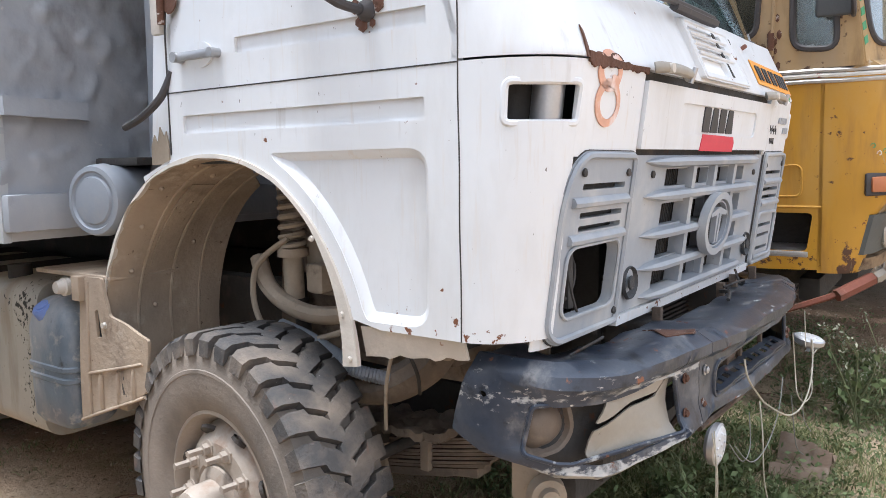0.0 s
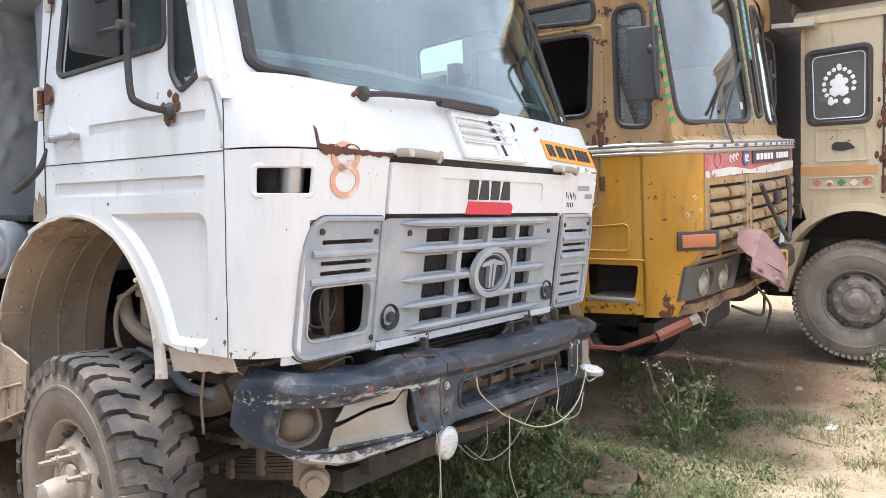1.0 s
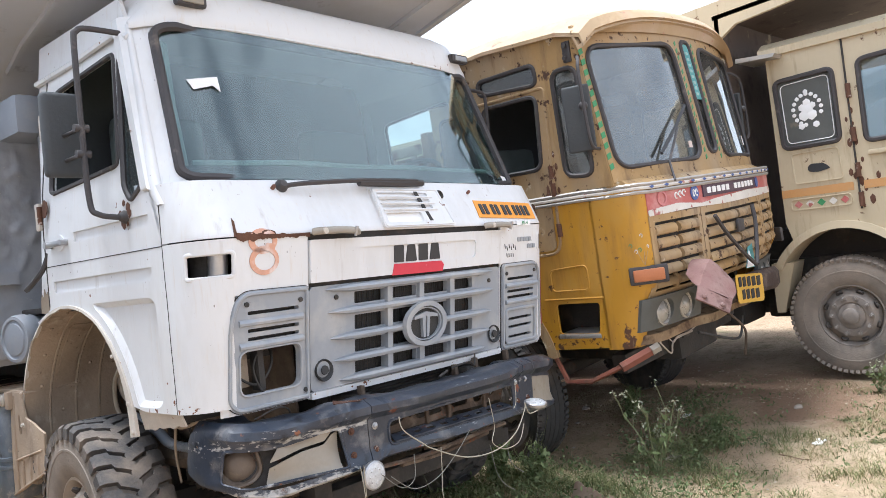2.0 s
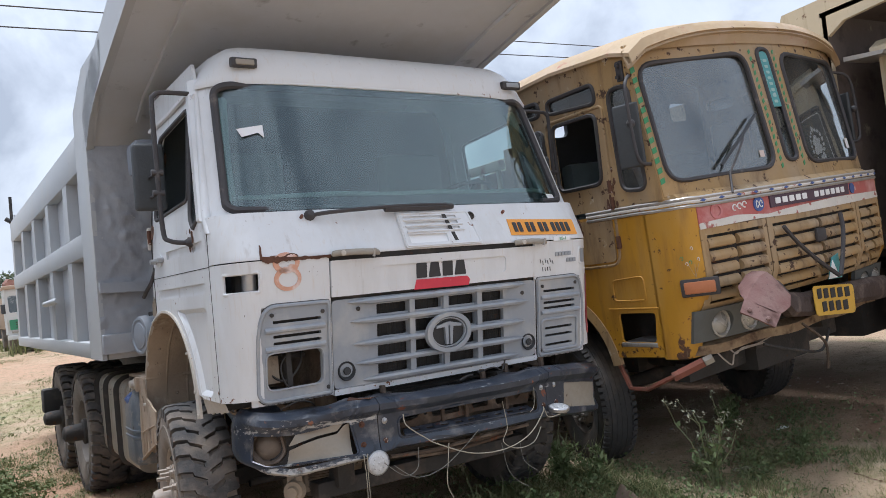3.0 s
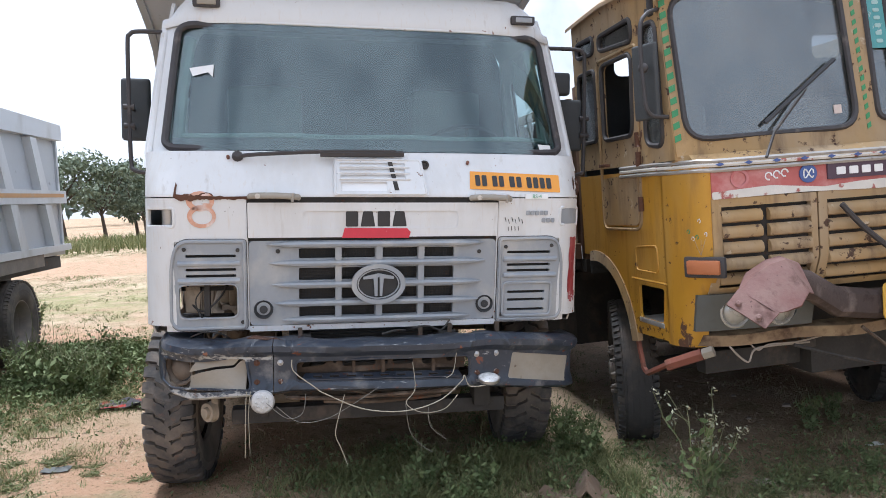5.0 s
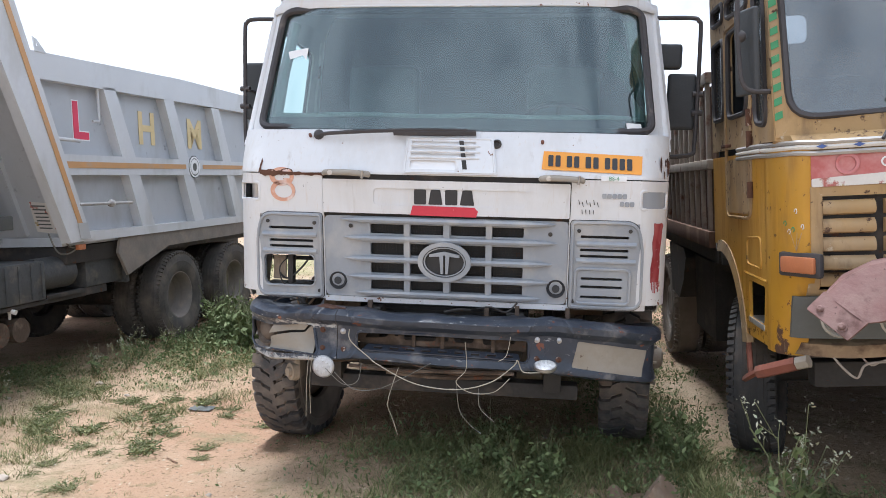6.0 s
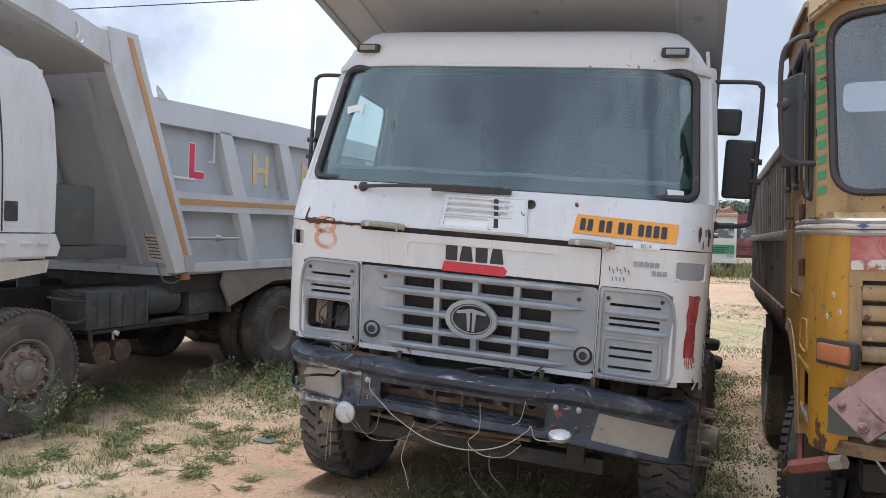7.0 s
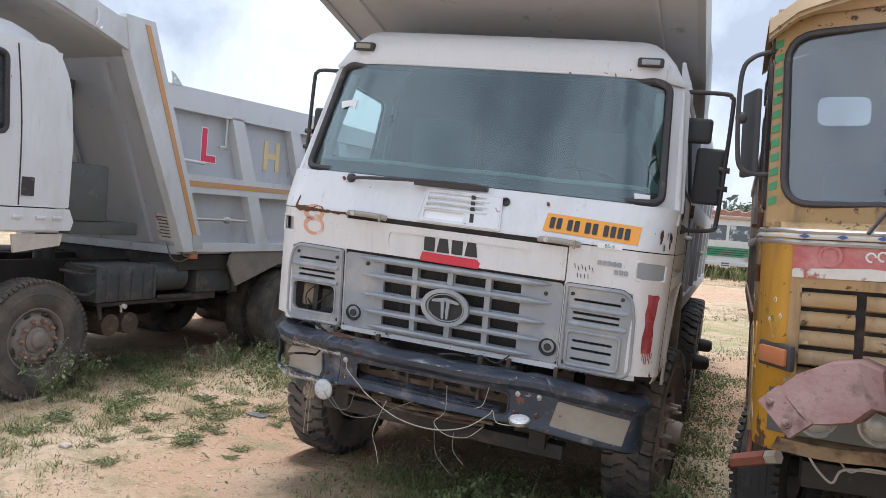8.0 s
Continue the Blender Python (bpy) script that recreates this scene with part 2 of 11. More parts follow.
M_LED = surf("white_led_face", (0.60, 0.605, 0.61), 0.35, 0, 0.25, 60, (((0.36, 0.35, 0.34), 26, 0.52, 0.66, ONE, 0.5),), 0.3, 90)
M_BODY = surf("tipper_grey_paint", (0.54, 0.55, 0.57), 0.55, 0, 0.08, 1.2, (((0.47, 0.46, 0.44), 2.2, 0.5, 0.85, (1, 1, 0.4), 0.7), ((0.19, 0.18, 0.18), 6, 0.62, 0.8, ONE, 0.7)), 0.35, 5)
M_BULK = surf("dented_slate_grey_sheet", (0.37, 0.385, 0.415), 0.6, 0, 0.1, 2.0, (((0.46, 0.45, 0.44), 2.6, 0.52, 0.80, (1, 1, 0.6), 0.75), ((0.20, 0.19, 0.19), 5, 0.58, 0.78, (1, 1, 0.5), 0.7), ((0.50, 0.48, 0.46), 22, 0.66, 0.72, ONE, 0.8)), 0.5, 14)
M_BODY_L = surf("tipper_pale_grey_paint", (0.44, 0.45, 0.46), 0.5, 0, 0.06, 1.2, (((0.52, 0.51, 0.49), 2.2, 0.5, 0.85, (1, 1, 0.4), 0.7), ((0.27, 0.27, 0.27), 6, 0.66, 0.8, ONE, 0.7)), 0.08, 8)
M_TANK = surf("dusty_fuel_tank", (0.46, 0.42, 0.35), 0.6, 0.15, 0.15, 2, (((0.25, 0.23, 0.21), 3, 0.5, 0.8, (1, 1, 0.3), 0.7), ((0.33, 0.27, 0.20), 7, 0.5, 0.72, (1, 1, 0.25), 0.8), ((0.04, 0.035, 0.03), 44, 0.70, 0.725, ONE, 0.8, (2.53, 0.11, 0.13, 1), (0.91, 0.10, 0.13, 2))), 0.12, 30)
M_MUDDY = surf("mud_brown_underside", (0.17, 0.135, 0.105), 0.9, 0, 0.3, 5, (((0.29, 0.235, 0.18), 6, 0.48, 0.74, ONE, 0.95), ((0.05, 0.04, 0.034), 11, 0.60, 0.74, ONE, 0.85)), 0.5, 45)
M_TAN = surf("mud_tan_bracket", (0.36, 0.295, 0.225), 0.85, 0, 0.25, 5, (((0.12, 0.09, 0.07), 9, 0.6, 0.75, ONE, 0.9),), 0.25, 50)
M_JUG = surf("smoky_blue_plastic", (0.15, 0.18, 0.215), 0.45, 0, 0.3, 5, (((0.36, 0.345, 0.33), 5, 0.46, 0.72, (1, 1, 0.5), 0.8), ((0.46, 0.42, 0.37), 14, 0.58, 0.74, ONE, 0.85, (0.52, 0.10, 0.10)), ((0.07, 0.07, 0.075), 10, 0.62, 0.72, ONE, 0.6)), 0.12, 30)
M_CAPB = surf("faded_blue_cap", (0.16, 0.24, 0.52), 0.5, 0, 0.15, 12, (((0.4, 0.42, 0.5), 16, 0.6, 0.75, ONE, 0.7),), 0.1, 60)
M_FILT = surf("blue_grey_canister", (0.27, 0.295, 0.335), 0.6, 0, 0.12, 4, (((0.36, 0.34, 0.32), 4, 0.55, 0.85, ONE, 0.8),), 0.06, 40)
M_PLATE = surf("orange_plate", (0.85, 0.36, 0.05), 0.5, 0, 0.05, 6, (((0.8, 0.5, 0.2), 30, 0.72, 0.76, ONE, 0.6),), 0.02, 40)
M_INK = surf("black_lettering", (0.035, 0.036, 0.04), 0.5, 0, 0.2, 20, (), 0.0)
M_RED = surf("faded_red_strip", (0.62, 0.045, 0.075), 0.5, 0, 0.12, 14, (((0.7, 0.3, 0.3), 18, 0.66, 0.75, ONE, 0.6),), 0.03, 60)
M_REDT = surf("dark_red_tape", (0.30, 0.03, 0.038), 0.55, 0, 0.25, 14, (((0.42, 0.13, 0.13), 9, 0.50, 0.70, (1, 1, 0.4), 0.6), ((0.6, 0.5, 0.5), 30, 0.64, 0.70, ONE, 0.6)), 0.03, 60)
M_SPRAY = surf("orange_red_spray_paint", (0.66, 0.36, 0.25), 0.6, 0, 0.15, 20, (((0.78, 0.72, 0.70), 16, 0.45, 0.75, ONE, 0.5),), 0.0)
M_FILM = surf("dark_green_sun_film", (0.02, 0.055, 0.04), 0.5, 0, 0.3, 6, (((0.16, 0.26, 0.22), 22, 0.66, 0.70, ONE, 0.6),), 0.0)
M_STICK = surf("white_paper", (0.82, 0.82, 0.82), 0.6, 0, 0.03, 5, (), 0.0)
M_GREEN = surf("green_sticker", (0.10, 0.32, 0.16), 0.5, 0, 0.1, 15, (), 0.0)
M_CHROME = surf("dull_steel", (0.45, 0.45, 0.46), 0.35, 0.8, 0.15, 10, (((0.3, 0.2, 0.14), 14, 0.66, 0.75, ONE, 0.8),), 0.05, 60)
M_WIRE = surf("cream_wire_sheath", (0.38, 0.345, 0.27), 0.6, 0, 0.25, 9, (), 0.0)
M_WIREG = surf("dull_wire", (0.17, 0.165, 0.145), 0.6, 0, 0.2, 9, (), 0.0)
M_RUST = surf("rusty_steel", (0.22, 0.10, 0.07), 0.85, 0.1, 0.35, 7, (((0.38, 0.24, 0.18), 8, 0.55, 0.75, ONE, 0.9), ((0.09, 0.04, 0.03), 15, 0.6, 0.75, ONE, 0.9)), 0.35, 60)
G_CAB = glass("green_tinted_windscreen", (0.66, 0.77, 0.76), 0.012, dusty=0.012, dust=(0.36, 0.45, 0.47), mirror=0.10)
G_DOOR = glass("door_glass", (0.42, 0.48, 0.5), 0.03, dusty=0.07)

# ---- building helpers ----
def thing(name, m, label, category, group="", kind=""):
    ob = new(name)
    ob.empty_display_size = 0.2
    ob.matrix_basis = m
    return tagged(ob, label, category, group, kind)


def mesh_of(name, bm, material, smooth=40):
    bmesh.ops.remove_doubles(bm, verts=bm.verts, dist=0.0002)
    bmesh.ops.recalc_face_normals(bm, faces=bm.faces)
    me = bpy.data.meshes.new(name)
    bm.to_mesh(me)
    bm.free()
    for mt in (material if isinstance(material, (list, tuple)) else (material,)):
        me.materials.append(mt)
    if smooth:
        me.shade_smooth()
        me.set_sharp_from_angle(angle=radians(smooth))
    return me


def part(name, bm, material, parent, label="", smooth=40):
    ob = new(name, mesh_of(name, bm, material, smooth))
    ob.parent = parent
    return tagged(ob, label)


def again(name, me, parent, m=None, label=""):
    ob = new(name, me)
    ob.parent = parent
    if m is not None:
        ob.matrix_basis = m
    return tagged(ob, label)


def B():
    return bmesh.new()


def box(bm, x0, x1, y0, y1, z0, z1, bev=0.0, m=None, seg=2):
    r = bmesh.ops.create_cube(bm, size=1.0)
    t = Matrix.Translation(((x0 + x1) / 2, (y0 + y1) / 2, (z0 + z1) / 2)) @ Matrix.Diagonal((abs(x1 - x0), abs(y1 - y0), abs(z1 - z0), 1))
    bmesh.ops.transform(bm, matrix=t, verts=r["verts"])
    vs = r["verts"]
    if bev:
        es = list({e for v in vs for e in v.link_edges})
        rb = bmesh.ops.bevel(bm, geom=es, offset=bev, segments=seg, affect="EDGES", profile=0.6)
        vs = list({v for f in rb["faces"] for v in f.verts} | {v for v in vs if v.is_valid})
    if m is not None:
        bmesh.ops.transform(bm, matrix=m, verts=vs)
    return vs


def rod(bm, p, q, r, r2=None, seg=12, caps=True):
    p, q = Vector(p), Vector(q)
    d = q - p
    c = bmesh.ops.create_cone(bm, cap_ends=caps, segments=seg, radius1=r, radius2=r if r2 is None else r2, depth=d.length)
    bmesh.ops.transform(bm, matrix=Matrix.Translation((p + q) / 2) @ d.to_track_quat("Z", "Y").to_matrix().to_4x4(), verts=c["verts"])
    return c["verts"]


def smooth_path(pts, n=6):
    """Catmull-Rom through the points."""
    pts = [Vector(p) for p in pts]
    if len(pts) < 3:
        return pts
    out = []
    for i in range(len(pts) - 1):
        a, b, c, d = pts[max(i - 1, 0)], pts[i], pts[i + 1], pts[min(i + 2, len(pts) - 1)]
        for k in range(n):
            t = k / n
            out.append(0.5 * ((2 * b) + (c - a) * t + (2 * a - 5 * b + 4 * c - d) * t * t + (3 * b - a - 3 * c + d) * t ** 3))
    out.append(pts[-1])
    return out


def tube(bm, pts, r, seg=8, closed=False, flat=1.0):
    pts = [Vector(p) for p in pts]
    n = len(pts)
    rings, side = [], None
    for i in range(n):
        if closed:
            d = pts[(i + 1) % n] - pts[i - 1]
        else:
            d = pts[min(i + 1, n - 1)] - pts[max(i - 1, 0)]
        d.normalize()
        if side is None:
            side = d.orthogonal().normalized()
        side = (side - d * side.dot(d)).normalized()
        up = d.cross(side)
        rings.append([bm.verts.new(pts[i] + r * (math.cos(a) * side + flat * math.sin(a) * up)) for a in (2 * math.pi * k / seg for k in range(seg))])
    for i in range(n if closed else n - 1):
        a, b = rings[i], rings[(i + 1) % n]
        for k in range(seg):
            bm.faces.new((a[k], a[(k + 1) % seg], b[(k + 1) % seg], b[k]))
    if not closed:
        bm.faces.new(rings[0][::-1])
        bm.faces.new(rings[-1])


def lathe(bm, prof, m, seg=40):
    """A profile of (radius, height) turned round z, then moved by m."""
    rings = []
    for r, h in prof:
        rings.append([bm.verts.new(m @ Vector((r * math.cos(a), r * math.sin(a), h))) for a in (2 * math.pi * k / seg for k in range(seg))])
    for a, b in zip(rings, rings[1:]):
        for k in range(seg):
            bm.faces.new((a[k], a[(k + 1) % seg], b[(k + 1) % seg], b[k]))
    return rings


def rpoly(pts, r, seg=5):
    """A polygon with rounded corners; r one number or one a corner."""
    n = len(pts)
    rs = r if isinstance(r, (list, tuple)) else [r] * n
    out = []
    for i in range(n):
        p, a, b = Vector(pts[i]), Vector(pts[i - 1]), Vector(pts[(i + 1) % n])
        k = min(rs[i], 0.48 * (a - p).length, 0.48 * (b - p).length)
        if k < 1e-4:
            out.append(p)
            continue
        s, e = p + (a - p).normalized() * k, p + (b - p).normalized() * k
        for j in range(seg + 1):
            t = j / seg
            out.append(s * (1 - t) ** 2 + p * 2 * t * (1 - t) + e * t * t)
    return [(v[0], v[1]) for v in out]


def rrect(a0, a1, b0, b1, r, seg=5):
    return rpoly([(a0, b0), (a1, b0), (a1, b1), (a0, b1)], r, seg)


def oval(a, b, ra, rb, n=32):
    return [(a + ra * math.cos(2 * math.pi * k / n), b + rb * math.sin(2 * math.pi * k / n)) for k in range(n)]


def plate(bm, outer, holes, fn, thick, cell=0.0):
    """A sheet with holes, drawn in two coordinates, thick in the third; fn(a, b, d) puts it into space."""
    t = bmesh.new()
    for loop in (outer, *holes):
        vs = [t.verts.new((a, b, 0)) for a, b in loop]
        for i in range(len(vs)):
            t.edges.new((vs[i - 1], vs[i]))
    bmesh.ops.triangle_fill(t, use_beauty=True, use_dissolve=False, edges=t.edges[:])
    if cell:
        lo = [min(p[k] for p in outer) for k in (0, 1)]
        hi = [max(p[k] for p in outer) for k in (0, 1)]
        for k in (0, 1):
            s = lo[k] + cell
            while s < hi[k] - 1e-4:
                nrm = (1, 0, 0) if k == 0 else (0, 1, 0)
                bmesh.ops.bisect_plane(t, geom=t.verts[:] + t.edges[:] + t.faces[:], plane_co=(s if k == 0 else 0, s if k == 1 else 0, 0), plane_no=nrm)
                s += cell
    if thick:
        r = bmesh.ops.extrude_face_region(t, geom=t.faces[:])
        for v in r["geom"]:
            if isinstance(v, bmesh.types.BMVert):
                v.co.z = thick
        flat = [f for f in t.faces]
    idx = {}
    for v in t.verts:
        idx[v] = bm.verts.new(fn(*v.co))
    for f in t.faces:
        bm.faces.new([idx[v] for v in f.verts])
    t.free()


def skin(bm, fn, us, vs, thick=0.0, back=None):
    """A grid of fn(u, v); with thick a second grid behind it (fn shifted by back) and closed rims."""
    g = [[bm.verts.new(fn(u, v)) for v in vs] for u in us]
    for i in range(len(us) - 1):
        for j in range(len(vs) - 1):
            bm.faces.new((g[i][j], g[i + 1][j], g[i + 1][j + 1], g[i][j + 1]))
    if thick:
        h = [[bm.verts.new(Vector(fn(u, v)) + Vector(back(u, v)) * thick) for v in vs] for u in us]
        for i in range(len(us) - 1):
            for j in range(len(vs) - 1):
                bm.faces.new((h[i][j], h[i][j + 1], h[i + 1][j + 1], h[i + 1][j]))
        for i in range(len(us) - 1):
            for j in (0, len(vs) - 1):
                bm.faces.new((g[i][j], g[i + 1][j], h[i + 1][j], h[i][j]))
        for j in range(len(vs) - 1):
            for i in (0, len(us) - 1):
                bm.faces.new((g[i][j], g[i][j + 1], h[i][j + 1], h[i][j]))


def loft(bm, rings, caps=True):
    vs = [[bm.verts.new(p) for p in r] for r in rings]
    n = len(vs[0])
    for a, b in zip(vs, vs[1:]):
        for k in range(n):
            bm.faces.new((a[k], a[(k + 1) % n], b[(k + 1) % n], b[k]))
    if caps:
        bm.faces.new(vs[0][::-1])
        bm.faces.new(vs[-1])


def span(a, b, n):
    return [a + (b - a) * k / n for k in range(n + 1)]


def lerp_table(tab, z):
    if z <= tab[0][0]:
        return tab[0][1]
    for (z0, y0), (z1, y1) in zip(tab, tab[1:]):
        if z <= z1:
            return y0 + (y1 - y0) * (z - z0) / (z1 - z0)
    return tab[-1][1]


def letters(name, text, size, m, material, parent, depth=0.004, label="", bold=0.0):
    cu = bpy.data.curves.new(name, "FONT")
    cu.body, cu.size, cu.extrude = text, size, depth
    cu.offset = bold
    cu.align_x, cu.align_y = "CENTER", "CENTER"
    tmp = new("tmp_text", cu)
    bpy.context.view_layer.update()
    me = bpy.data.meshes.new_from_object(tmp.evaluated_get(bpy.context.evaluated_depsgraph_get()))
    bpy.data.objects.remove(tmp)
    me.transform(m)
    me.materials.clear()
    me.materials.append(material)
    ob = new(name, me)
    ob.parent = parent
    return tagged(ob, label)

# ---- wheels (axle along x, outer face to -x) ----
TURN_X = Matrix.Rotation(radians(-90), 4, "Y")   # lathe axis z -> -x


def tyre_mesh(R, W, lugs, n, name="tyre", rubber=None):
    bm = B()
    h = W / 2
    r0 = R * 0.525
    prof = [(r0 * 0.985, h * 0.62), (r0, h * 0.80), (r0 * 1.06, h * 0.90), (R * 0.66, h * 1.0), (R * 0.76, h * 1.02), (R * 0.765, h * 1.035), (R * 0.785, h * 1.035), (R * 0.79, h * 1.015), (R * 0.87, h * 0.99), (R * 0.93, h * 0.93), (R * (0.932 if lugs else 0.985), h * 0.80),
            (R * (0.947 if lugs else 1.0), h * 0.4), (R * (0.947 if lugs else 1.0), 0)]
    prof = prof + [(r, -x) for r, x in prof[-2::-1]]
    lathe(bm, prof, TURN_X, 56)
    if lugs:
        pit = 2 * math.pi / n
        for side in (1, -1):
            for k in range(n):
                a0 = (k + (0.5 if side < 0 else 0)) * pit + random.uniform(-0.006, 0.006)
                cols = []
                for w, da, wd, rr in ((1.05, 0.0, 0.58, 0.885), (1.03, 0.0, 0.62, 0.965), (0.90, 0.0, 0.68, 0.993), (0.55, 0.012, 0.72, 1.0), (0.50, 0.05, 0.72, 1.001), (0.22, 0.085, 0.74, 1.003), (-0.10, 0.15, 0.54, 1.002)):
                    x = -side * h * w
                    row = []
                    for s in (-0.5, 0.5):
                        a = a0 + da + s * wd * pit
                        for rad in (R * rr, R * (0.87 if w > 1 else 0.925)):
                            row.append(bm.verts.new((x, rad * math.cos(a), rad * math.sin(a))))
                    cols.append(row)
                for p, q in zip(cols, cols[1:]):
                    for i, j in ((0, 1), (1, 3), (3, 2), (2, 0)):
                        bm.faces.new((p[i], p[j], q[j], q[i])).material_index = 1
                for row in (cols[0], cols[-1]):
                    bm.faces.new((row[0], row[1], row[3], row[2])).material_index = 1
    else:
        pit = 2 * math.pi / n
        for k in range(n):
            for side in (1, -1):
                a = k * pit
                c = Matrix.Rotation(a, 4, "X") @ Matrix.Translation((-side * h * 0.84, R * 0.972, 0)) @ Matrix.Rotation(side * 0.35, 4, "Z")
                box(bm, -h * 0.17, h * 0.17, -R * 0.028, R * 0.028, -pit * R * 0.30, pit * R * 0.30, 0, c)
        for w in (-0.45, -0.15, 0.15, 0.45):
            lathe(bm, [(R * 0.99, h * (w - 0.11)), (R * 1.006, h * (w - 0.10)), (R * 1.006, h * (w + 0.10)), (R * 0.99, h * (w + 0.11))], TURN_X, 56)
    return mesh_of(name, bm, (M_TYRE, M_TREAD) if lugs else (rubber or M_TYRE), 35)


def rim_mesh(R, W, material, style):
    bm = B()
    h, r0 = W / 2, R * 0.52
    if style == "front":
        prof = [(r0 * 0.93, -h * 0.5), (r0 * 0.95, h * 0.6), (r0 * 1.02, h * 0.78), (r0 * 1.04, h * 0.83), (r0 * 0.99, h * 0.85), (r0 * 0.93, h * 0.68), (r0 * 0.89, h * 0.40), (r0 * 0.80, h * 0.62), (r0 * 0.66, h * 0.83), (r0 * 0.46, h * 0.86), (r0 * 0.42, h * 0.80), (0.0005, h * 0.80)]
    else:
        prof = [(r0 * 0.93, -h * 0.5), (r0 * 0.95, h * 0.6), (r0 * 1.02, h * 0.78), (r0 * 1.04, h * 0.83), (r0 * 0.99, h * 0.85), (r0 * 0.92, h * 0.5), (r0 * 0.86, -h * 0.1), (r0 * 0.7, -h * 0.45), (r0 * 0.45, -h * 0.5), (0.0005, -h * 0.5)]
    lathe(bm, prof, TURN_X, 48)
    return mesh_of("rim", bm, material, 30)


def rim_holes_mesh(R, W, n=8):
    """One dark disc, coloured as the shade in a hand hole, and the places for n of them round the rim."""
    bm = B()
    h, r0 = W / 2, R * 0.52
    lathe(bm, [(0.0005, 0.006), (0.022, 0.006), (0.030, 0.003), (0.030, -0.01)], TURN_X, 14)
    spots = [Matrix.Rotation(2 * math.pi * (k + 0.5) / n, 4, "X") @ Matrix.Translation((-h * 0.665, r0 * 0.79, 0)) @ Matrix.Rotation(radians(52), 4, "Z") for k in range(n)]
    return mesh_of("hand_hole", bm, M_DARK, 0), spots


def hub_mesh(R, W, material, out):
    bm = B()
    h, r0 = W / 2, R * 0.52
    lathe(bm, [(r0 * 0.40, h * 0.7), (r0 * 0.40, h * 0.90), (r0 * 0.34, h * 0.95), (r0 * 0.27, h * 0.98), (r0 * 0.26, h + out * 0.6), (r0 * 0.22, h + out * 0.9), (r0 * 0.12, h + out), (0.0005, h + out)], TURN_X, 28)
    return mesh_of("hub", bm, material, 35)


def nut_mesh(material, size=0.017, stud=0.03):
    bm = B()
    lathe(bm, [(size * 1.5, 0), (size * 1.5, 0.006), (size, 0.008), (size, 0.028), (size * 0.6, 0.03), (size * 0.6, 0.03 + stud), (0.0005, 0.03 + stud)], TURN_X, 6)
    return mesh_of("wheel_nut", bm, material, 30)


def make_wheel(name, truck, m, meshes, R, W, nuts=10, holes=True, nut_r=0.60, nut_x=0.84):
    """meshes: tyre, rim, hub, nut, holes. The rim carries the rest."""
    rim = again(name, meshes[1], truck, m)
    again("tyre", meshes[0], rim, None, "dusty worn black rubber tyre")
    if meshes[2]:
        again("hub", meshes[2], rim)
    if holes and meshes[4]:
        for spot in meshes[4][1]:
            again("hand_hole", meshes[4][0], rim, spot)
    if meshes[3]:
        for k in range(nuts):
            a = 2 * math.pi * k / nuts
            r = R * 0.52 * nut_r
            again("wheel_nut", meshes[3], rim, Matrix.Translation((-W / 2 * nut_x, r * math.cos(a), r * math.sin(a))))
    return rim

# ---- white tipper truck ----
white = thing("tipper_truck", pose(-0.09, 0, 0, 0, 2.85, 0.5), "white tipper truck with grey dump body, rust-chipped, bumper torn", "truck")
YF = [(0.95, 0.085), (1.0, 0.077), (1.5, 0.012), (1.70, -0.014), (1.745, -0.02), (1.79, 0.0), (1.84, 0.022), (1.90, 0.052), (1.98, 0.09), (2.73, 0.345), (2.82, 0.378), (2.90, 0.44)]


def yf(z):
    return lerp_table(YF, z)


def ys(z):
    return 0.235 if z < 1.8 else 0.235 + 0.30 * (z - 1.8)


def hw(z):
    return 1.24 if z < 2.0 else 1.24 - 0.10 * (z - 2.0) / 0.8


def front(a, b, d):
    """x, height and depth behind the cab's front."""
    return (a, yf(b) + d, b)


def along(s, z, sg, d=0.0):
    """Round the cab's corner: s metres from x = 0.695 outwards; sg the side."""
    if s <= 0.335:
        return Vector((sg * (0.695 + s), yf(z) + d, z))
    t = min((s - 0.335) / 0.33, 1.0) * math.pi / 2
    w, y1 = hw(z), ys(z)
    return Vector((sg * (w - 0.21 + (0.21 - d) * math.sin(t)), y1 - (y1 - yf(z) - d) * math.cos(t), z))


def corner_skin(bm, s0, s1, z0, z1, sg, nz=6):
    skin(bm, lambda u, v: along(u, v, sg), span(s0, s1, max(2, int((s1 - s0) / 0.03))), span(z0, z1, nz), 1.0,
         lambda u, v: along(u, v, sg, 0.018) - along(u, v, sg))


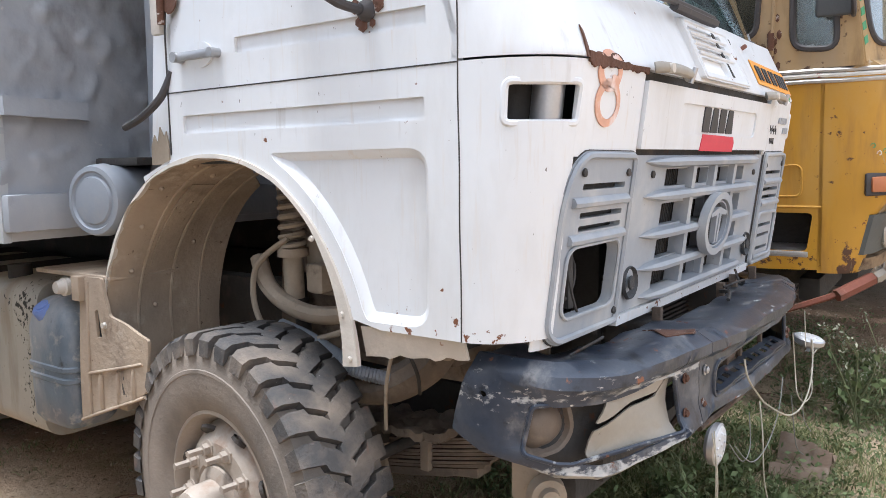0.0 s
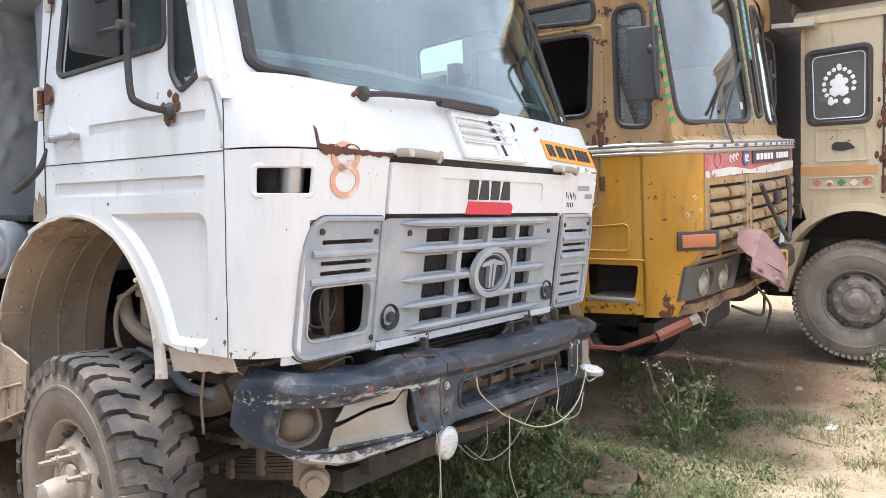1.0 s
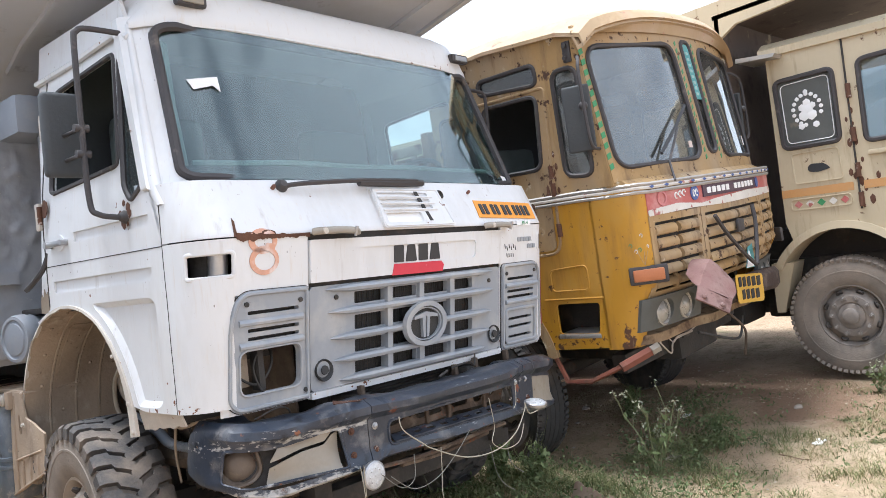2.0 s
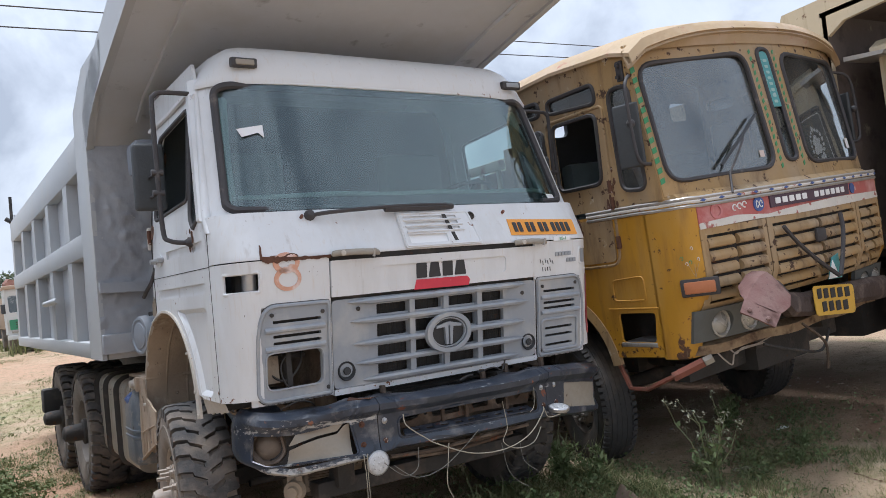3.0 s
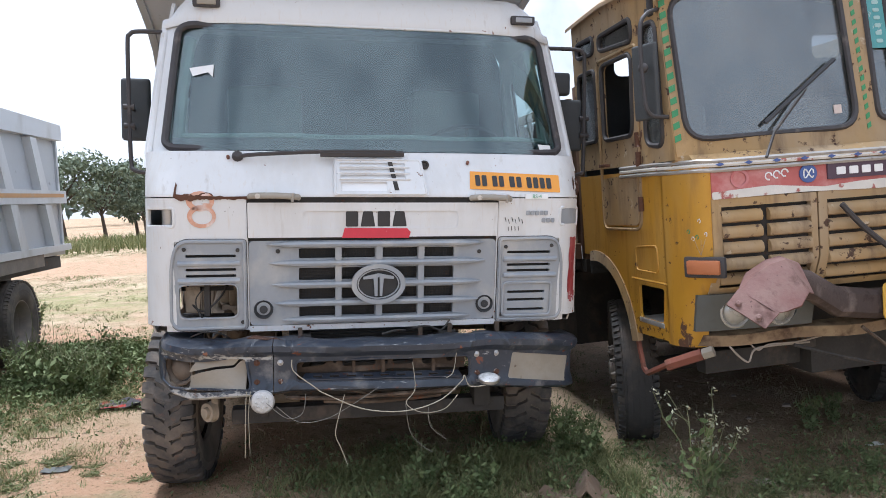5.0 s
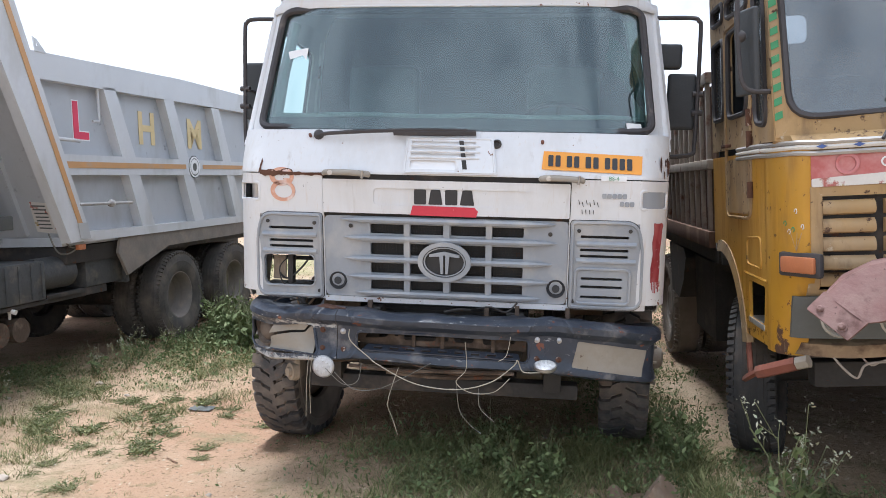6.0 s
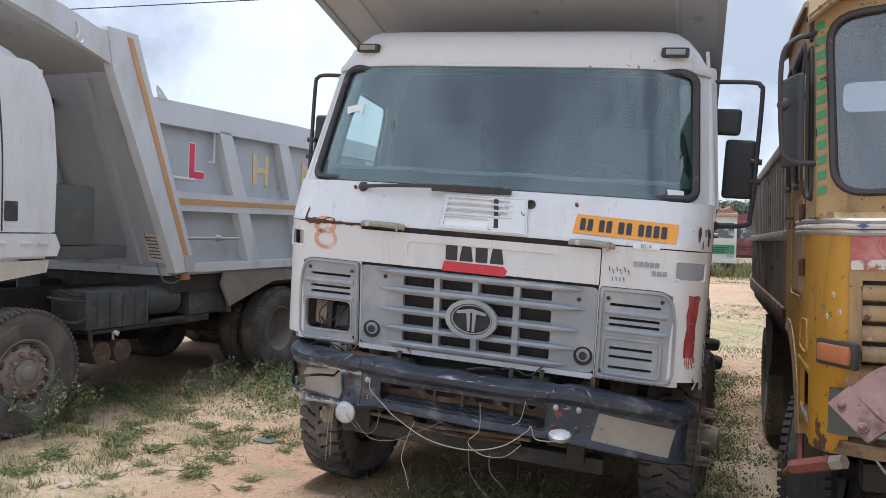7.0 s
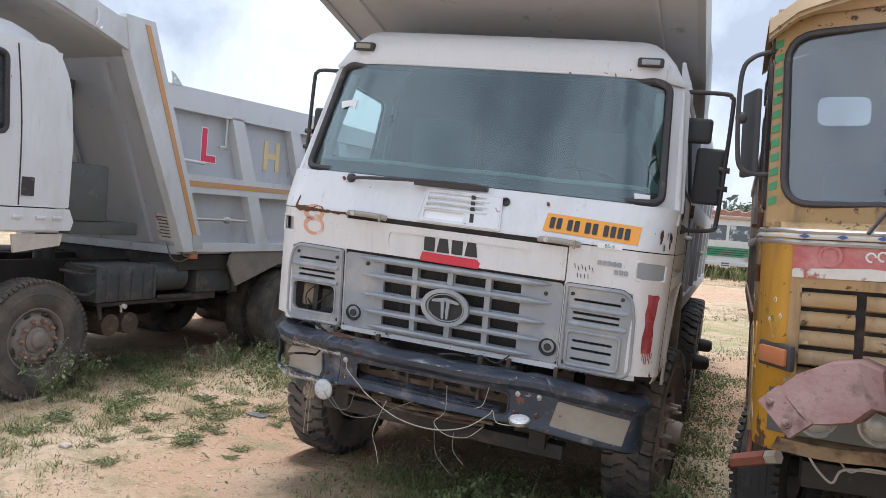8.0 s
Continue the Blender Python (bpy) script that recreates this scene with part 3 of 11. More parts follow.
for sg in (-1, 1):
    bm = B()
    corner_skin(bm, 0.0, 0.375, 1.50, 1.732, sg)
    corner_skin(bm, 0.375, 0.56, 1.50, 1.585, sg, 3)
    corner_skin(bm, 0.375, 0.56, 1.675, 1.732, sg, 3)
    corner_skin(bm, 0.56, 0.665, 1.50, 1.732, sg)
    corner_skin(bm, 0.375, 0.665, 1.045, 1.50, sg)
    part("corner_panel", bm, M_WHITE, white, "white painted steel corner with a marker slot" if sg < 0 else "white painted steel corner with a red tape")
    bm = B()
    tube(bm, [along(s, z, sg, 0.004) for s, z in rrect(0.372, 0.563, 1.580, 1.680, 0.018, 4)], 0.010, 8, True)
    part("slot_rim", bm, M_WHITE, white)
    # on one side a dark sheet stands for the shade inside the slot
    bm = B()
    skin(bm, lambda u, v: along(u, v, sg, 0.09 if sg < 0 else 0.002), span(0.34, 0.595, 6), (1.54, 1.72), 1.0, lambda u, v: (0, 0.02, 0))
    part("marker_lens" if sg > 0 else "slot_backing", bm, M_GREY if sg > 0 else M_DARK, white)
    if sg < 0:
        bm = B()
        rod(bm, along(0.43, 1.53, sg, 0.06), along(0.43, 1.72, sg, 0.06), 0.040, None, 14)
        part("inner_tube", bm, M_CHROME, white)
    bm = B()
    corner_skin(bm, 0.0, 0.335, 1.018, 1.034, sg, 2)
    part("lower_trim", bm, M_WHITE, white)

# apron under the windscreen
bm = B()


def apron(u, v):
    z = v
    a = abs(u)
    sg = -1 if u < 0 else 1
    if a <= 0.695:
        return Vector((u, yf(z), z))
    return along(a - 0.695, z, sg)


us = span(-1.36, -0.695, 22) + span(-0.69, 0.69, 12) + span(0.695, 1.36, 22)
skin(bm, apron, us, (1.738, 1.745, 1.765, 1.79, 1.82, 1.86, 1.90, 1.94, 1.985), 0.02, lambda u, v: (0, 1, 0.0))
part("windscreen_apron", bm, M_WHITE, white)

# broken, rusted seam under the apron on one side
bm = B()
edge = []
for k in range(64):
    x = -1.055 + 0.37 * k / 63
    edge.append((x, 1.728 - 0.010 * abs(noise.noise(Vector((k * 0.45, 0.5, 0.2)))) - 0.016 * max(0.0, noise.noise(Vector((k * 0.16, 3.1, 0.4))))))
plate(bm, [(-1.055, 1.752), *edge, (-0.685, 1.742), (-0.80, 1.739), (-0.95, 1.744)], [], lambda a, b, d: front(a, b, -0.006 + d + 0.004 * noise.noise(Vector((a * 60, b * 60, 0)))), 0.006)
plate(bm, [(-1.066, 1.735), (-1.050, 1.735), (-1.052, 1.77), (-1.047, 1.80), (-1.054, 1.815), (-1.060, 1.78)], [], lambda a, b, d: front(a, b, -0.004 + d), 0.004)
part("rusted_seam", bm, M_CHIP, white, "rust-eaten torn paint edge")
for px, pz, r in ((-0.99, 1.742, 0.020), (-0.94, 1.738, 0.014), (-0.90, 1.745, 0.024), (-0.83, 1.736, 0.012)):
    bm = B()
    plate(bm, [(px + r * (1 + 0.4 * noise.noise(Vector((k, px * 30, 1)))) * math.cos(k * 0.52) * 1.5, pz + 0.7 * r * (1 + 0.4 * noise.noise(Vector((k, px * 30, 5)))) * math.sin(k * 0.52)) for k in range(12)], [], lambda a, b, d: front(a, b, -0.0045 + d), 0.004)
    part("rust_patch", bm, M_CHIP, white)
bm = B()
for k in range(9):
    s, z = 0.46 + 0.13 * random.random(), 1.76 + 0.08 * random.random()
    c = along(s, z, 1, -0.002)
    bmesh.ops.create_icosphere(bm, subdivisions=1, radius=0.012 + 0.014 * random.random(), matrix=Matrix.Translation(c) @ Matrix.Rotation(s * 9, 4, "Z") @ Matrix.Diagonal((1, 0.12, 1.4, 1)))
part("paint_chip", bm, M_CHIP, white)

# bonnet flap
bm = B()
plate(bm, rrect(-0.69, 0.69, 1.519, 1.708, 0.008), [rrect(-0.40, 0.46, 1.568, 1.662, 0.03)], lambda a, b, d: front(a, b, d - 0.012), 0.02)
plate(bm, rrect(-0.402, 0.462, 1.566, 1.664, 0.03), [], lambda a, b, d: front(a, b, d - 0.005), 0.012)
flap = part("bonnet_flap", bm, M_WHITE, white)
# solid dark sheet drawn as the shaded gap round the flap
bm = B()
plate(bm, [(-0.70, 1.50), (0.70, 1.50), (0.70, 1.74), (-0.70, 1.74)], [], lambda a, b, d: front(a, b, 0.02 + d), 0.01)
part("flap_gap", bm, M_DARK, white)
# maker's mark as plain shapes: four dark blocks over a red bar
bm = B()
for k, x in enumerate((-0.135, -0.048, 0.04, 0.128)):
    w0, w1 = (0.034, 0.034) if k % 2 == 0 else (0.040, 0.026)
    plate(bm, rpoly([(x - w0, 1.577), (x + w0, 1.577), (x + w1, 1.660), (x - w1, 1.660)], 0.006, 2), [], lambda a, b, d: front(a, b, -0.0085 + d), 0.004)
part("badge_mark", bm, M_INK, flap, "dark maker's mark")
bm = B()
plate(bm, [(-0.19, 1.515), (-0.175, 1.570), (0.17, 1.566), (0.19, 1.545), (0.18, 1.512)], [], lambda a, b, d: front(a, b, -0.0145 + d), 0.003)
part("red_strip", bm, M_RED, flap, "faded red strip under the mark")

# grille
bm = B()
rows = [(1.405, 1.459), (1.283, 1.351), (1.176, 1.236), (1.078, 1.135)]
colsx = [(-0.423, -0.226), (-0.193, -0.005), (0.037, 0.235), (0.270, 0.444)]
holes = [rrect(a0, a1, b0, b1, 0.006, 2) for b0, b1 in rows for a0, a1 in colsx]
plate(bm, rrect(-0.688, 0.688, 1.036, 1.502, 0.03), holes, lambda a, b, d: front(a, b, d + 0.004), 0.03)
grille = part("grille", bm, M_GREY, white, "grey plastic radiator grille with mesh")
for z, xa, xb in ((1.482, -0.60, 0.62), (1.378, -0.585, 0.632), (1.259, -0.575, 0.61), (1.155, -0.56, 0.60), (1.062, -0.52, 0.55)):
    bm = B()
    n = 26
    rings = []
    for k in range(n + 1):
        t = k / n
        x = xa + (xb - xa) * t
        g = min(1.0, t * 9, (1 - t) * 9) ** 0.6
        y = yf(z)
        rings.append([(x, y + 0.012, z - 0.018 * g - 0.002), (x, y - 0.030 * g, z - 0.013 * g), (x, y - 0.036 * g, z), (x, y - 0.028 * g, z + 0.012 * g), (x, y + 0.012, z + 0.018 * g + 0.002)])
    loft(bm, rings)
    part("slat", bm, M_GREY, grille)
for x in (-0.2095, 0.016, 0.2525):
    bm = B()
    plate(bm, [(x - 0.017, 1.066), (x + 0.017, 1.066), (x + 0.017, 1.47), (x - 0.017, 1.47)], [], lambda a, b, d: front(a, b, -0.018 + d), 0.03)
    part("upright", bm, M_GREY, grille)
# solid dark sheet stands for the shaded space behind the grille
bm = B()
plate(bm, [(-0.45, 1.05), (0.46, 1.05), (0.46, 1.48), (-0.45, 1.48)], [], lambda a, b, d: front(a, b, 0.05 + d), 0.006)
part("mesh_backing", bm, M_GREY_D, grille, "solid dark sheet behind the grille mesh")
bm = B()
zz = 1.06
while zz < 1.47:
    tube(bm, [(-0.45, yf(zz) + 0.042, zz), (0.46, yf(zz) + 0.042, zz)], 0.0022, 4)
    zz += 0.016
xx = -0.44
while xx < 0.46:
    tube(bm, [(xx, yf(1.05) + 0.040, 1.05), (xx, yf(1.48) + 0.040, 1.48)], 0.0022, 4)
    xx += 0.016
part("wire_mesh", bm, M_DARK, grille)
bm = B()
plate(bm, rrect(-0.69, 0.69, 1.004, 1.034, 0.004), [], lambda a, b, d: front(a, b, -0.008 + d), 0.03)
part("lower_lip", bm, M_WHITE, grille, "white strip along the grille's foot")
# oval badge
bm = B()
EC = (0.009, 1.258)
plate(bm, oval(*EC, 0.150, 0.112), [oval(*EC, 0.122, 0.088)], lambda a, b, d: front(a, b, -0.06 + d), 0.03)
plate(bm, oval(*EC, 0.117, 0.083), [oval(*EC, 0.110, 0.077)], lambda a, b, d: front(a, b, -0.052 + d), 0.02)
plate(bm, rpoly([(EC[0] - 0.085, 1.300), (EC[0], 1.318), (EC[0] + 0.085, 1.300), (EC[0] + 0.085, 1.285), (EC[0] + 0.028, 1.290), (EC[0] + 0.020, 1.19), (EC[0] + 0.006, 1.19), (EC[0] + 0.006, 1.296), (EC[0] - 0.006, 1.296), (EC[0] - 0.006, 1.19), (EC[0] - 0.020, 1.19), (EC[0] - 0.028, 1.290), (EC[0] - 0.085, 1.285)], 0.003, 2), [], lambda a, b, d: front(a, b, -0.055 + d), 0.02)
part("oval_badge", bm, M_GREY, grille, "oval grey plastic badge")
bm = B()
plate(bm, oval(*EC, 0.122, 0.088), [], lambda a, b, d: front(a, b, -0.036 + d), 0.008)
part("badge_mesh", bm, M_GREY_D, grille)
# latch recesses in black: the shade inside them is put into the colour
for x in (-0.615, 0.63):
    bm = B()
    c = Matrix.Translation(front(x, 1.125, 0.0)) @ Matrix.Rotation(radians(90), 4, "X")
    lathe(bm, [(0.0005, -0.02), (0.025, -0.018), (0.04, 0.0), (0.048, 0.010), (0.052, 0.0)], c, 20)
    lr = part("latch_recess", bm, M_GREY_D, grille)
    bm = B()
    lathe(bm, [(0.022, 0.006), (0.020, 0.012), (0.0005, 0.012)], c, 14)
    part("latch_plug", bm, M_GREY_D, lr)
for x, z in ((-0.535, 1.445), (0.59, 1.43)):
    bm = B()
    lathe(bm, [(0.012, 0), (0.012, 0.006), (0.006, 0.009), (0.0005, 0.009)], Matrix.Translation(front(x, z, 0.004)) @ Matrix.Rotation(radians(90), 4, "X"), 10)
    part("screw", bm, M_DARK, grille)


# head lamp surrounds: the one side is hollow, the other has its slotted covers
def lamp_surround(sg):
    def fr(a, b, d):
        y = yf(b) - 0.006 + d
        if a > 1.03:
            y += 0.6 * (a - 1.03) ** 1.3
        return (sg * a, y, b)
    out = rpoly([(0.70, 1.018), (1.07, 1.018), (1.108, 1.06), (1.10, 1.38), (1.06, 1.515), (0.70, 1.512)], [0.02, 0.05, 0.03, 0.1, 0.08, 0.02])
    slots = [rrect(0.755, 1.015, z - 0.009, z + 0.006, 0.006, 3) for z in (1.425, 1.352, 1.318)]
    if sg < 0:
        hole = [rrect(0.752, 1.052, 1.088, 1.268, 0.04)]
    else:
        hole = [rrect(0.765, 0.99, z - 0.009, z + 0.006, 0.006, 3) for z in (1.192, 1.146, 1.088)]
    bm = B()
    plate(bm, out, slots + hole, fr, 0.03, 0.12)
    ob = part("headlamp_surround", bm, M_GREY, white, "grey plastic surround with an empty lamp opening" if sg < 0 else "grey plastic surround with slotted covers")
    bm = B()
    plate(bm, rrect(0.69, 1.125, 1.012, 1.52, 0.004), [rpoly([(0.73, 1.05), (1.04, 1.05), (1.06, 1.08), (1.05, 1.37), (1.02, 1.485), (0.73, 1.48)], 0.03)], lambda a, b, d: fr(a, b, 0.012 + d), 0.004, 0.1)
    part("surround_flange", bm, M_WHITE, ob)
    bm = B()
    tube(bm, [fr(a, b, 0.006) for a, b in out], 0.004, 5, True)
    part("rim_gap", bm, M_DARK, ob)
    bm = B()
    loopp = [fr(a, b, -0.004) for a, b in rpoly([(0.712, 1.030), (1.065, 1.030), (1.097, 1.065), (1.09, 1.38), (1.052, 1.503), (0.712, 1.50)], [0.02, 0.05, 0.03, 0.1, 0.08, 0.02])]
    tube(bm, loopp, 0.009, 6, True)
    part("rim_bead", bm, M_GREY, ob)
    for z in (1.385, 1.29):
        bm = B()
        tube(bm, [fr(a, z, 0.0) for a in span(0.735, 1.055, 8)], 0.016, 8, flat=0.8)
        part("bar", bm, M_GREY, ob)
    bm = B()
    if sg < 0:
        tube(bm, [fr(a, b, -0.004) for a, b in rrect(0.748, 1.056, 1.084, 1.272, 0.042)], 0.005, 6, True)
    else:
        tube(bm, [fr(a, b, -0.004) for a, b in rrect(0.735, 1.03, 1.05, 1.245, 0.03)], 0.009, 6, True)
    part("opening_bead", bm, M_GREY, ob)
    # one dark sheet per slot carries the shade behind it
    for z in (1.425, 1.352, 1.318) + ((1.192, 1.146, 1.088) if sg > 0 else ()):
        bm = B()
        plate(bm, rrect(0.745, 1.025, z - 0.014, z + 0.011, 0.005), [], lambda a, b, d: fr(a, b, 0.034 + d), 0.008)
        part("slot_backing", bm, M_DARK, ob)
    for a, b in ((0.745, 1.455), (1.02, 1.46), (0.725, 1.06)):
        bm = B()
        lathe(bm, [(0.011, 0), (0.011, 0.006), (0.005, 0.008), (0.0005, 0.008)], Matrix.Translation(fr(a, b, 0.0)) @ Matrix.Rotation(radians(90), 4, "X"), 8)
        part("screw", bm, M_DARK, ob)


lamp_surround(-1)
lamp_surround(1)
# torn brackets and leads inside the hollow lamp
bm = B()
box(bm, -0.93, -0.90, 0.10, 0.16, 1.09, 1.30, 0.004)
box(bm, -1.06, -0.78, 0.20, 0.21, 1.22, 1.245, 0.003)
tube(bm, smooth_path([(-0.80, 0.22, 1.30), (-0.84, 0.13, 1.20), (-0.93, 0.11, 1.12), (-1.0, 0.15, 1.16), (-1.03, 0.2, 1.28)]), 0.006, 6)
tube(bm, smooth_path([(-0.90, 0.12, 1.27), (-0.97, 0.08, 1.19), (-0.94, 0.07, 1.09), (-0.86, 0.09, 1.07)]), 0.004, 6)
part("lamp_bracket", bm, M_DARK, white)
bm = B()
box(bm, -1.03, -0.955, 0.14, 0.16, 1.11, 1.25, 0.004)
part("tan_tab", bm, M_TAN, white)

# vent plate on the apron
bm = B()
vent_out = rpoly([(-0.232, 1.747), (0.29, 1.747), (0.26, 1.953), (-0.228, 1.953)], 0.012)
vh = [rrect(-0.195, 0.165, z, z + 0.022, 0.006, 3) for z in (1.838, 1.872, 1.906)] + [rrect(-0.195, 0.06, 1.772, 1.822, 0.01, 3)]
plate(bm, vent_out, vh, lambda a, b, d: front(a, b, -0.020 + d), 0.02)
vent = part("vent_plate", bm, M_WHITE, white, "white plastic vent louvre, slats broken")
bm = B()
plate(bm, rrect(-0.21, 0.18, 1.76, 1.94, 0.01), [], lambda a, b, d: front(a, b, -0.006 + d), 0.004)
part("vent_backing", bm, M_STICK, vent)
# the gap's shade is a dark strip laid on the plate's face
bm = B()
plate(bm, [(0.10, 1.775), (0.125, 1.775), (0.095, 1.935), (0.07, 1.935)], [], lambda a, b, d: front(a, b, -0.0215 + d), 0.004)
part("broken_gap", bm, M_DARK, vent)
for z in (1.836, 1.870, 1.904):
    bm = B()
    tube(bm, [front(a, z, -0.022) for a in span(-0.2, 0.19, 4)], 0.006, 6)
    part("louvre", bm, M_WHITE, vent)
bm = B()
tube(bm, [front(a, b, -0.02) for a, b in rpoly([(-0.222, 1.756), (0.278, 1.756), (0.25, 1.945), (-0.218, 1.945)], 0.012)], 0.006, 6, True)
part("bead", bm, M_WHITE, vent)
# bonnet handles, washer, knobs
for x0, x1, z in ((-0.675, -0.42, 1.742), (0.53, 0.755, 1.734)):
    bm = B()
    tube(bm, smooth_path([(x0, -0.036, z), (x0 + 0.02, -0.052, z + 0.002), ((x0 + x1) / 2, -0.058, z + 0.003), (x1 - 0.03, -0.056, z - 0.002), (x1, -0.040, z - 0.006)], 4), 0.019, 10, flat=0.8)
    h_ob = part("bonnet_handle", bm, M_LENS, white, "dirty cream bonnet handle")
    bm = B()
    xs = x1 - 0.03 if x0 < 0 else x1 - 0.02
    rod(bm, (xs, -0.074, z + 0.016), (xs - 0.006, -0.062, z - 0.028), 0.008)
    part("clip", bm, M_CHROME, h_ob)
    bm = B()
    lathe(bm, [(0.014, 0), (0.014, 0.014), (0.0005, 0.016)], Matrix.Translation((x0 + 0.04, -0.062, z)) @ Matrix.Rotation(radians(90), 4, "X"), 10)
    part("knob", bm, M_EDGE, h_ob)
bm = B()
lathe(bm, [(0.026, 0), (0.026, 0.01), (0.016, 0.016), (0.012, 0.006), (0.0005, 0.006)], Matrix.Translation(front(0.28, 1.918, -0.002)) @ Matrix.Rotation(radians(70), 4, "X"), 16)
part("washer_plug", bm, M_DARK, white)
for x, z in ((-0.79, 1.948), (0.53, 1.93)):
    bm = B()
    lathe(bm, [(0.009, 0), (0.009, 0.02), (0.0005, 0.024)], Matrix.Translation(front(x, z, 0)) @ Matrix.Rotation(radians(60), 4, "X"), 8)
    part("jet", bm, M_RUST, white)
# plates and stickers
bm = B()
plate(bm, [(0.530, 1.785), (1.062, 1.766), (1.068, 1.866), (0.54, 1.886)], [], lambda a, b, d: (lambda q: (q.x, q.y - 0.006 + d, q.z))(apron(a, b)), 0.004, 0.07)
np_ob = part("number_panel", bm, M_PLATE, white, "orange painted registration panel with dark bars")
bm = B()
x = 0.565
for w in (0.035, 0.035, 0.0, 0.035, 0.035, 0.0, 0.038, 0.035, 0.0, 0.035, 0.035, 0.035, 0.035):
    if w:
        bm = B()
        zb = 1.803 - 0.036 * (x - 0.56)
        plate(bm, rrect(x, x + w * 0.78, zb, zb + 0.062, 0.006, 2), [], lambda a, b, d: (lambda q: (q.x, q.y - 0.011 + d, q.z))(apron(a, b)), 0.004)
        part("dark_bar", bm, M_INK, np_ob)
    x += w + (0.022 if not w else 0.004)
bm = B()
plate(bm, rrect(0.850, 0.985, 1.728, 1.757, 0.004), [], lambda a, b, d: (lambda q: (q.x, q.y - 0.006 + d, q.z))(apron(a, b)), 0.004)
st_ob = part("emission_sticker", bm, M_STICK, white, "small white sticker lettered in green")
letters("sticker_lettering", "BS-4", 0.030, Matrix.Translation((0.917, -0.034, 1.742)) @ Matrix.Rotation(radians(90), 4, "X"), M_GREEN, st_ob, 0.001)
bm = B()
for i, (x0, z0, w) in enumerate(((0.86, 1.648, 0.13), (0.955, 1.606, 0.055))):
    k = x0
    while k < x0 + w:
        plate(bm, rrect(k, k + 0.022, z0 - 0.013, z0 + 0.013, 0.005, 2), [], lambda a, b, d: front(a, b, -0.006 + d), 0.006)
        k += 0.027
part("model_badge", bm, M_GREY, white, "small grey raised badge")
bm = B()
for k in range(6):
    z0 = 1.625 - 0.012 * (k % 2)
    tube(bm, [front(0.735 + 0.02 * k, z0, -0.002), front(0.742 + 0.02 * k, z0 - 0.025, -0.002)], 0.0022, 4)
for k in range(4):
    tube(bm, [front(0.755 + 0.02 * k, 1.572, -0.002), front(0.758 + 0.02 * k, 1.548, -0.002)], 0.0022, 4)
part("pen_mark", bm, M_INK, white)
# sprayed loops on the corner
bm = B()
for cx, cz, ra, rb, w in ((-0.925, 1.635, 0.062, 0.050, 0.022), (-0.93, 1.715, 0.058, 0.040, 0.026)):
    plate(bm, oval(cx, cz, ra + w / 2, rb + w / 2, 30), [oval(cx + 0.003, cz - 0.002, ra - w / 2, rb - w / 2, 30)], lambda a, b, d: front(a, b, -0.004 + d), 0.003)
plate(bm, rpoly([(-0.925, 1.675), (-0.875, 1.668), (-0.868, 1.70), (-0.915, 1.708)], 0.01), [], lambda a, b, d: front(a, b, -0.0045 + d), 0.003)
part("spray_mark", bm, M_SPRAY, white, "orange-red sprayed figure")
bm = B()
plate(bm, rpoly([(1.130, 1.175), (1.150, 1.182), (1.172, 1.176), (1.193, 1.186), (1.196, 1.27), (1.188, 1.34), (1.199, 1.42), (1.201, 1.47), (1.212, 1.495), (1.196, 1.508), (1.165, 1.503), (1.132, 1.508), (1.137, 1.46), (1.128, 1.40), (1.136, 1.33), (1.126, 1.26)], 0.006, 2), [], lambda a, b, d: along(a - 0.695 + 0.02, b, 1, -0.004 + d * 0.5), 0.004, 0.04)
part("red_tape", bm, M_REDT, white, "dark red reflective tape with drips")
bm = B()
for k in range(6):
    s = 0.465 + 0.012 * k
    tube(bm, [along(s, 1.185, 1, -0.003), along(s + 0.002, 1.185 - random.uniform(0.02, 0.07), 1, -0.003)], 0.003, 4)
part("red_drip", bm, M_REDT, white)


# windscreen
def ws(u, v, d=0.0):
    z = 1.99 + 0.745 * v
    a = abs(u)
    x = u * (1.155 - 0.065 * v)
    return Vector((x, yf(z) + 0.125 * a ** 6 + d, z))


glass_out = rrect(-1.0, 1.0, 0.0, 1.0, 0.085, 6)
bm = B()
plate(bm, rrect(-1.085, 1.085, -0.03, 1.06, 0.02), [glass_out], lambda a, b, d: ws(a, b, d * 0.05), 1.0, 0.09)
part("windscreen_frame", bm, M_WHITE, white)
bm = B()
plate(bm, rrect(-0.995, 0.995, 0.006, 0.994, 0.085, 6), [], lambda a, b, d: ws(a, b, 0.006 + d * 0.006), 1.0, 0.1)
wsg = part("windscreen", bm, G_CAB, white, "green-tinted dusty glass reflecting clouds")
wsg.visible_shadow = False
# rounded corner pillars between windscreen frame and doors
for sg in (-1, 1):
    def pillar(u, v):
        z = 1.90 + 0.84 * v
        yd = lerp_table([(1.90, 0.238), (1.985, 0.302), (2.60, 0.502), (2.72, 0.562), (2.76, 0.575)], z)
        p = ws(sg * 1.045, (z - 1.99) / 0.745, -0.002)
        q = Vector((sg * (hw(z) + 0.001), yd + 0.012, z))
        k = 4 * u * (1 - u)
        return p.lerp(q, u) + Vector((sg * 0.014, -0.022, 0)) * k
    bm = B()
    skin(bm, pillar, span(0, 1, 8), span(0, 1, 14), 0.012, lambda u, v: (-sg * 0.5, 0.8, 0))
    part("corner_pillar", bm, M_WHITE, white, "white rounded windscreen pillar")
bm = B()
tube(bm, [ws(a, b, -0.004) for a, b in rrect(-0.985, 0.985, 0.018, 0.985, 0.08, 6)], 0.022, 8, True)
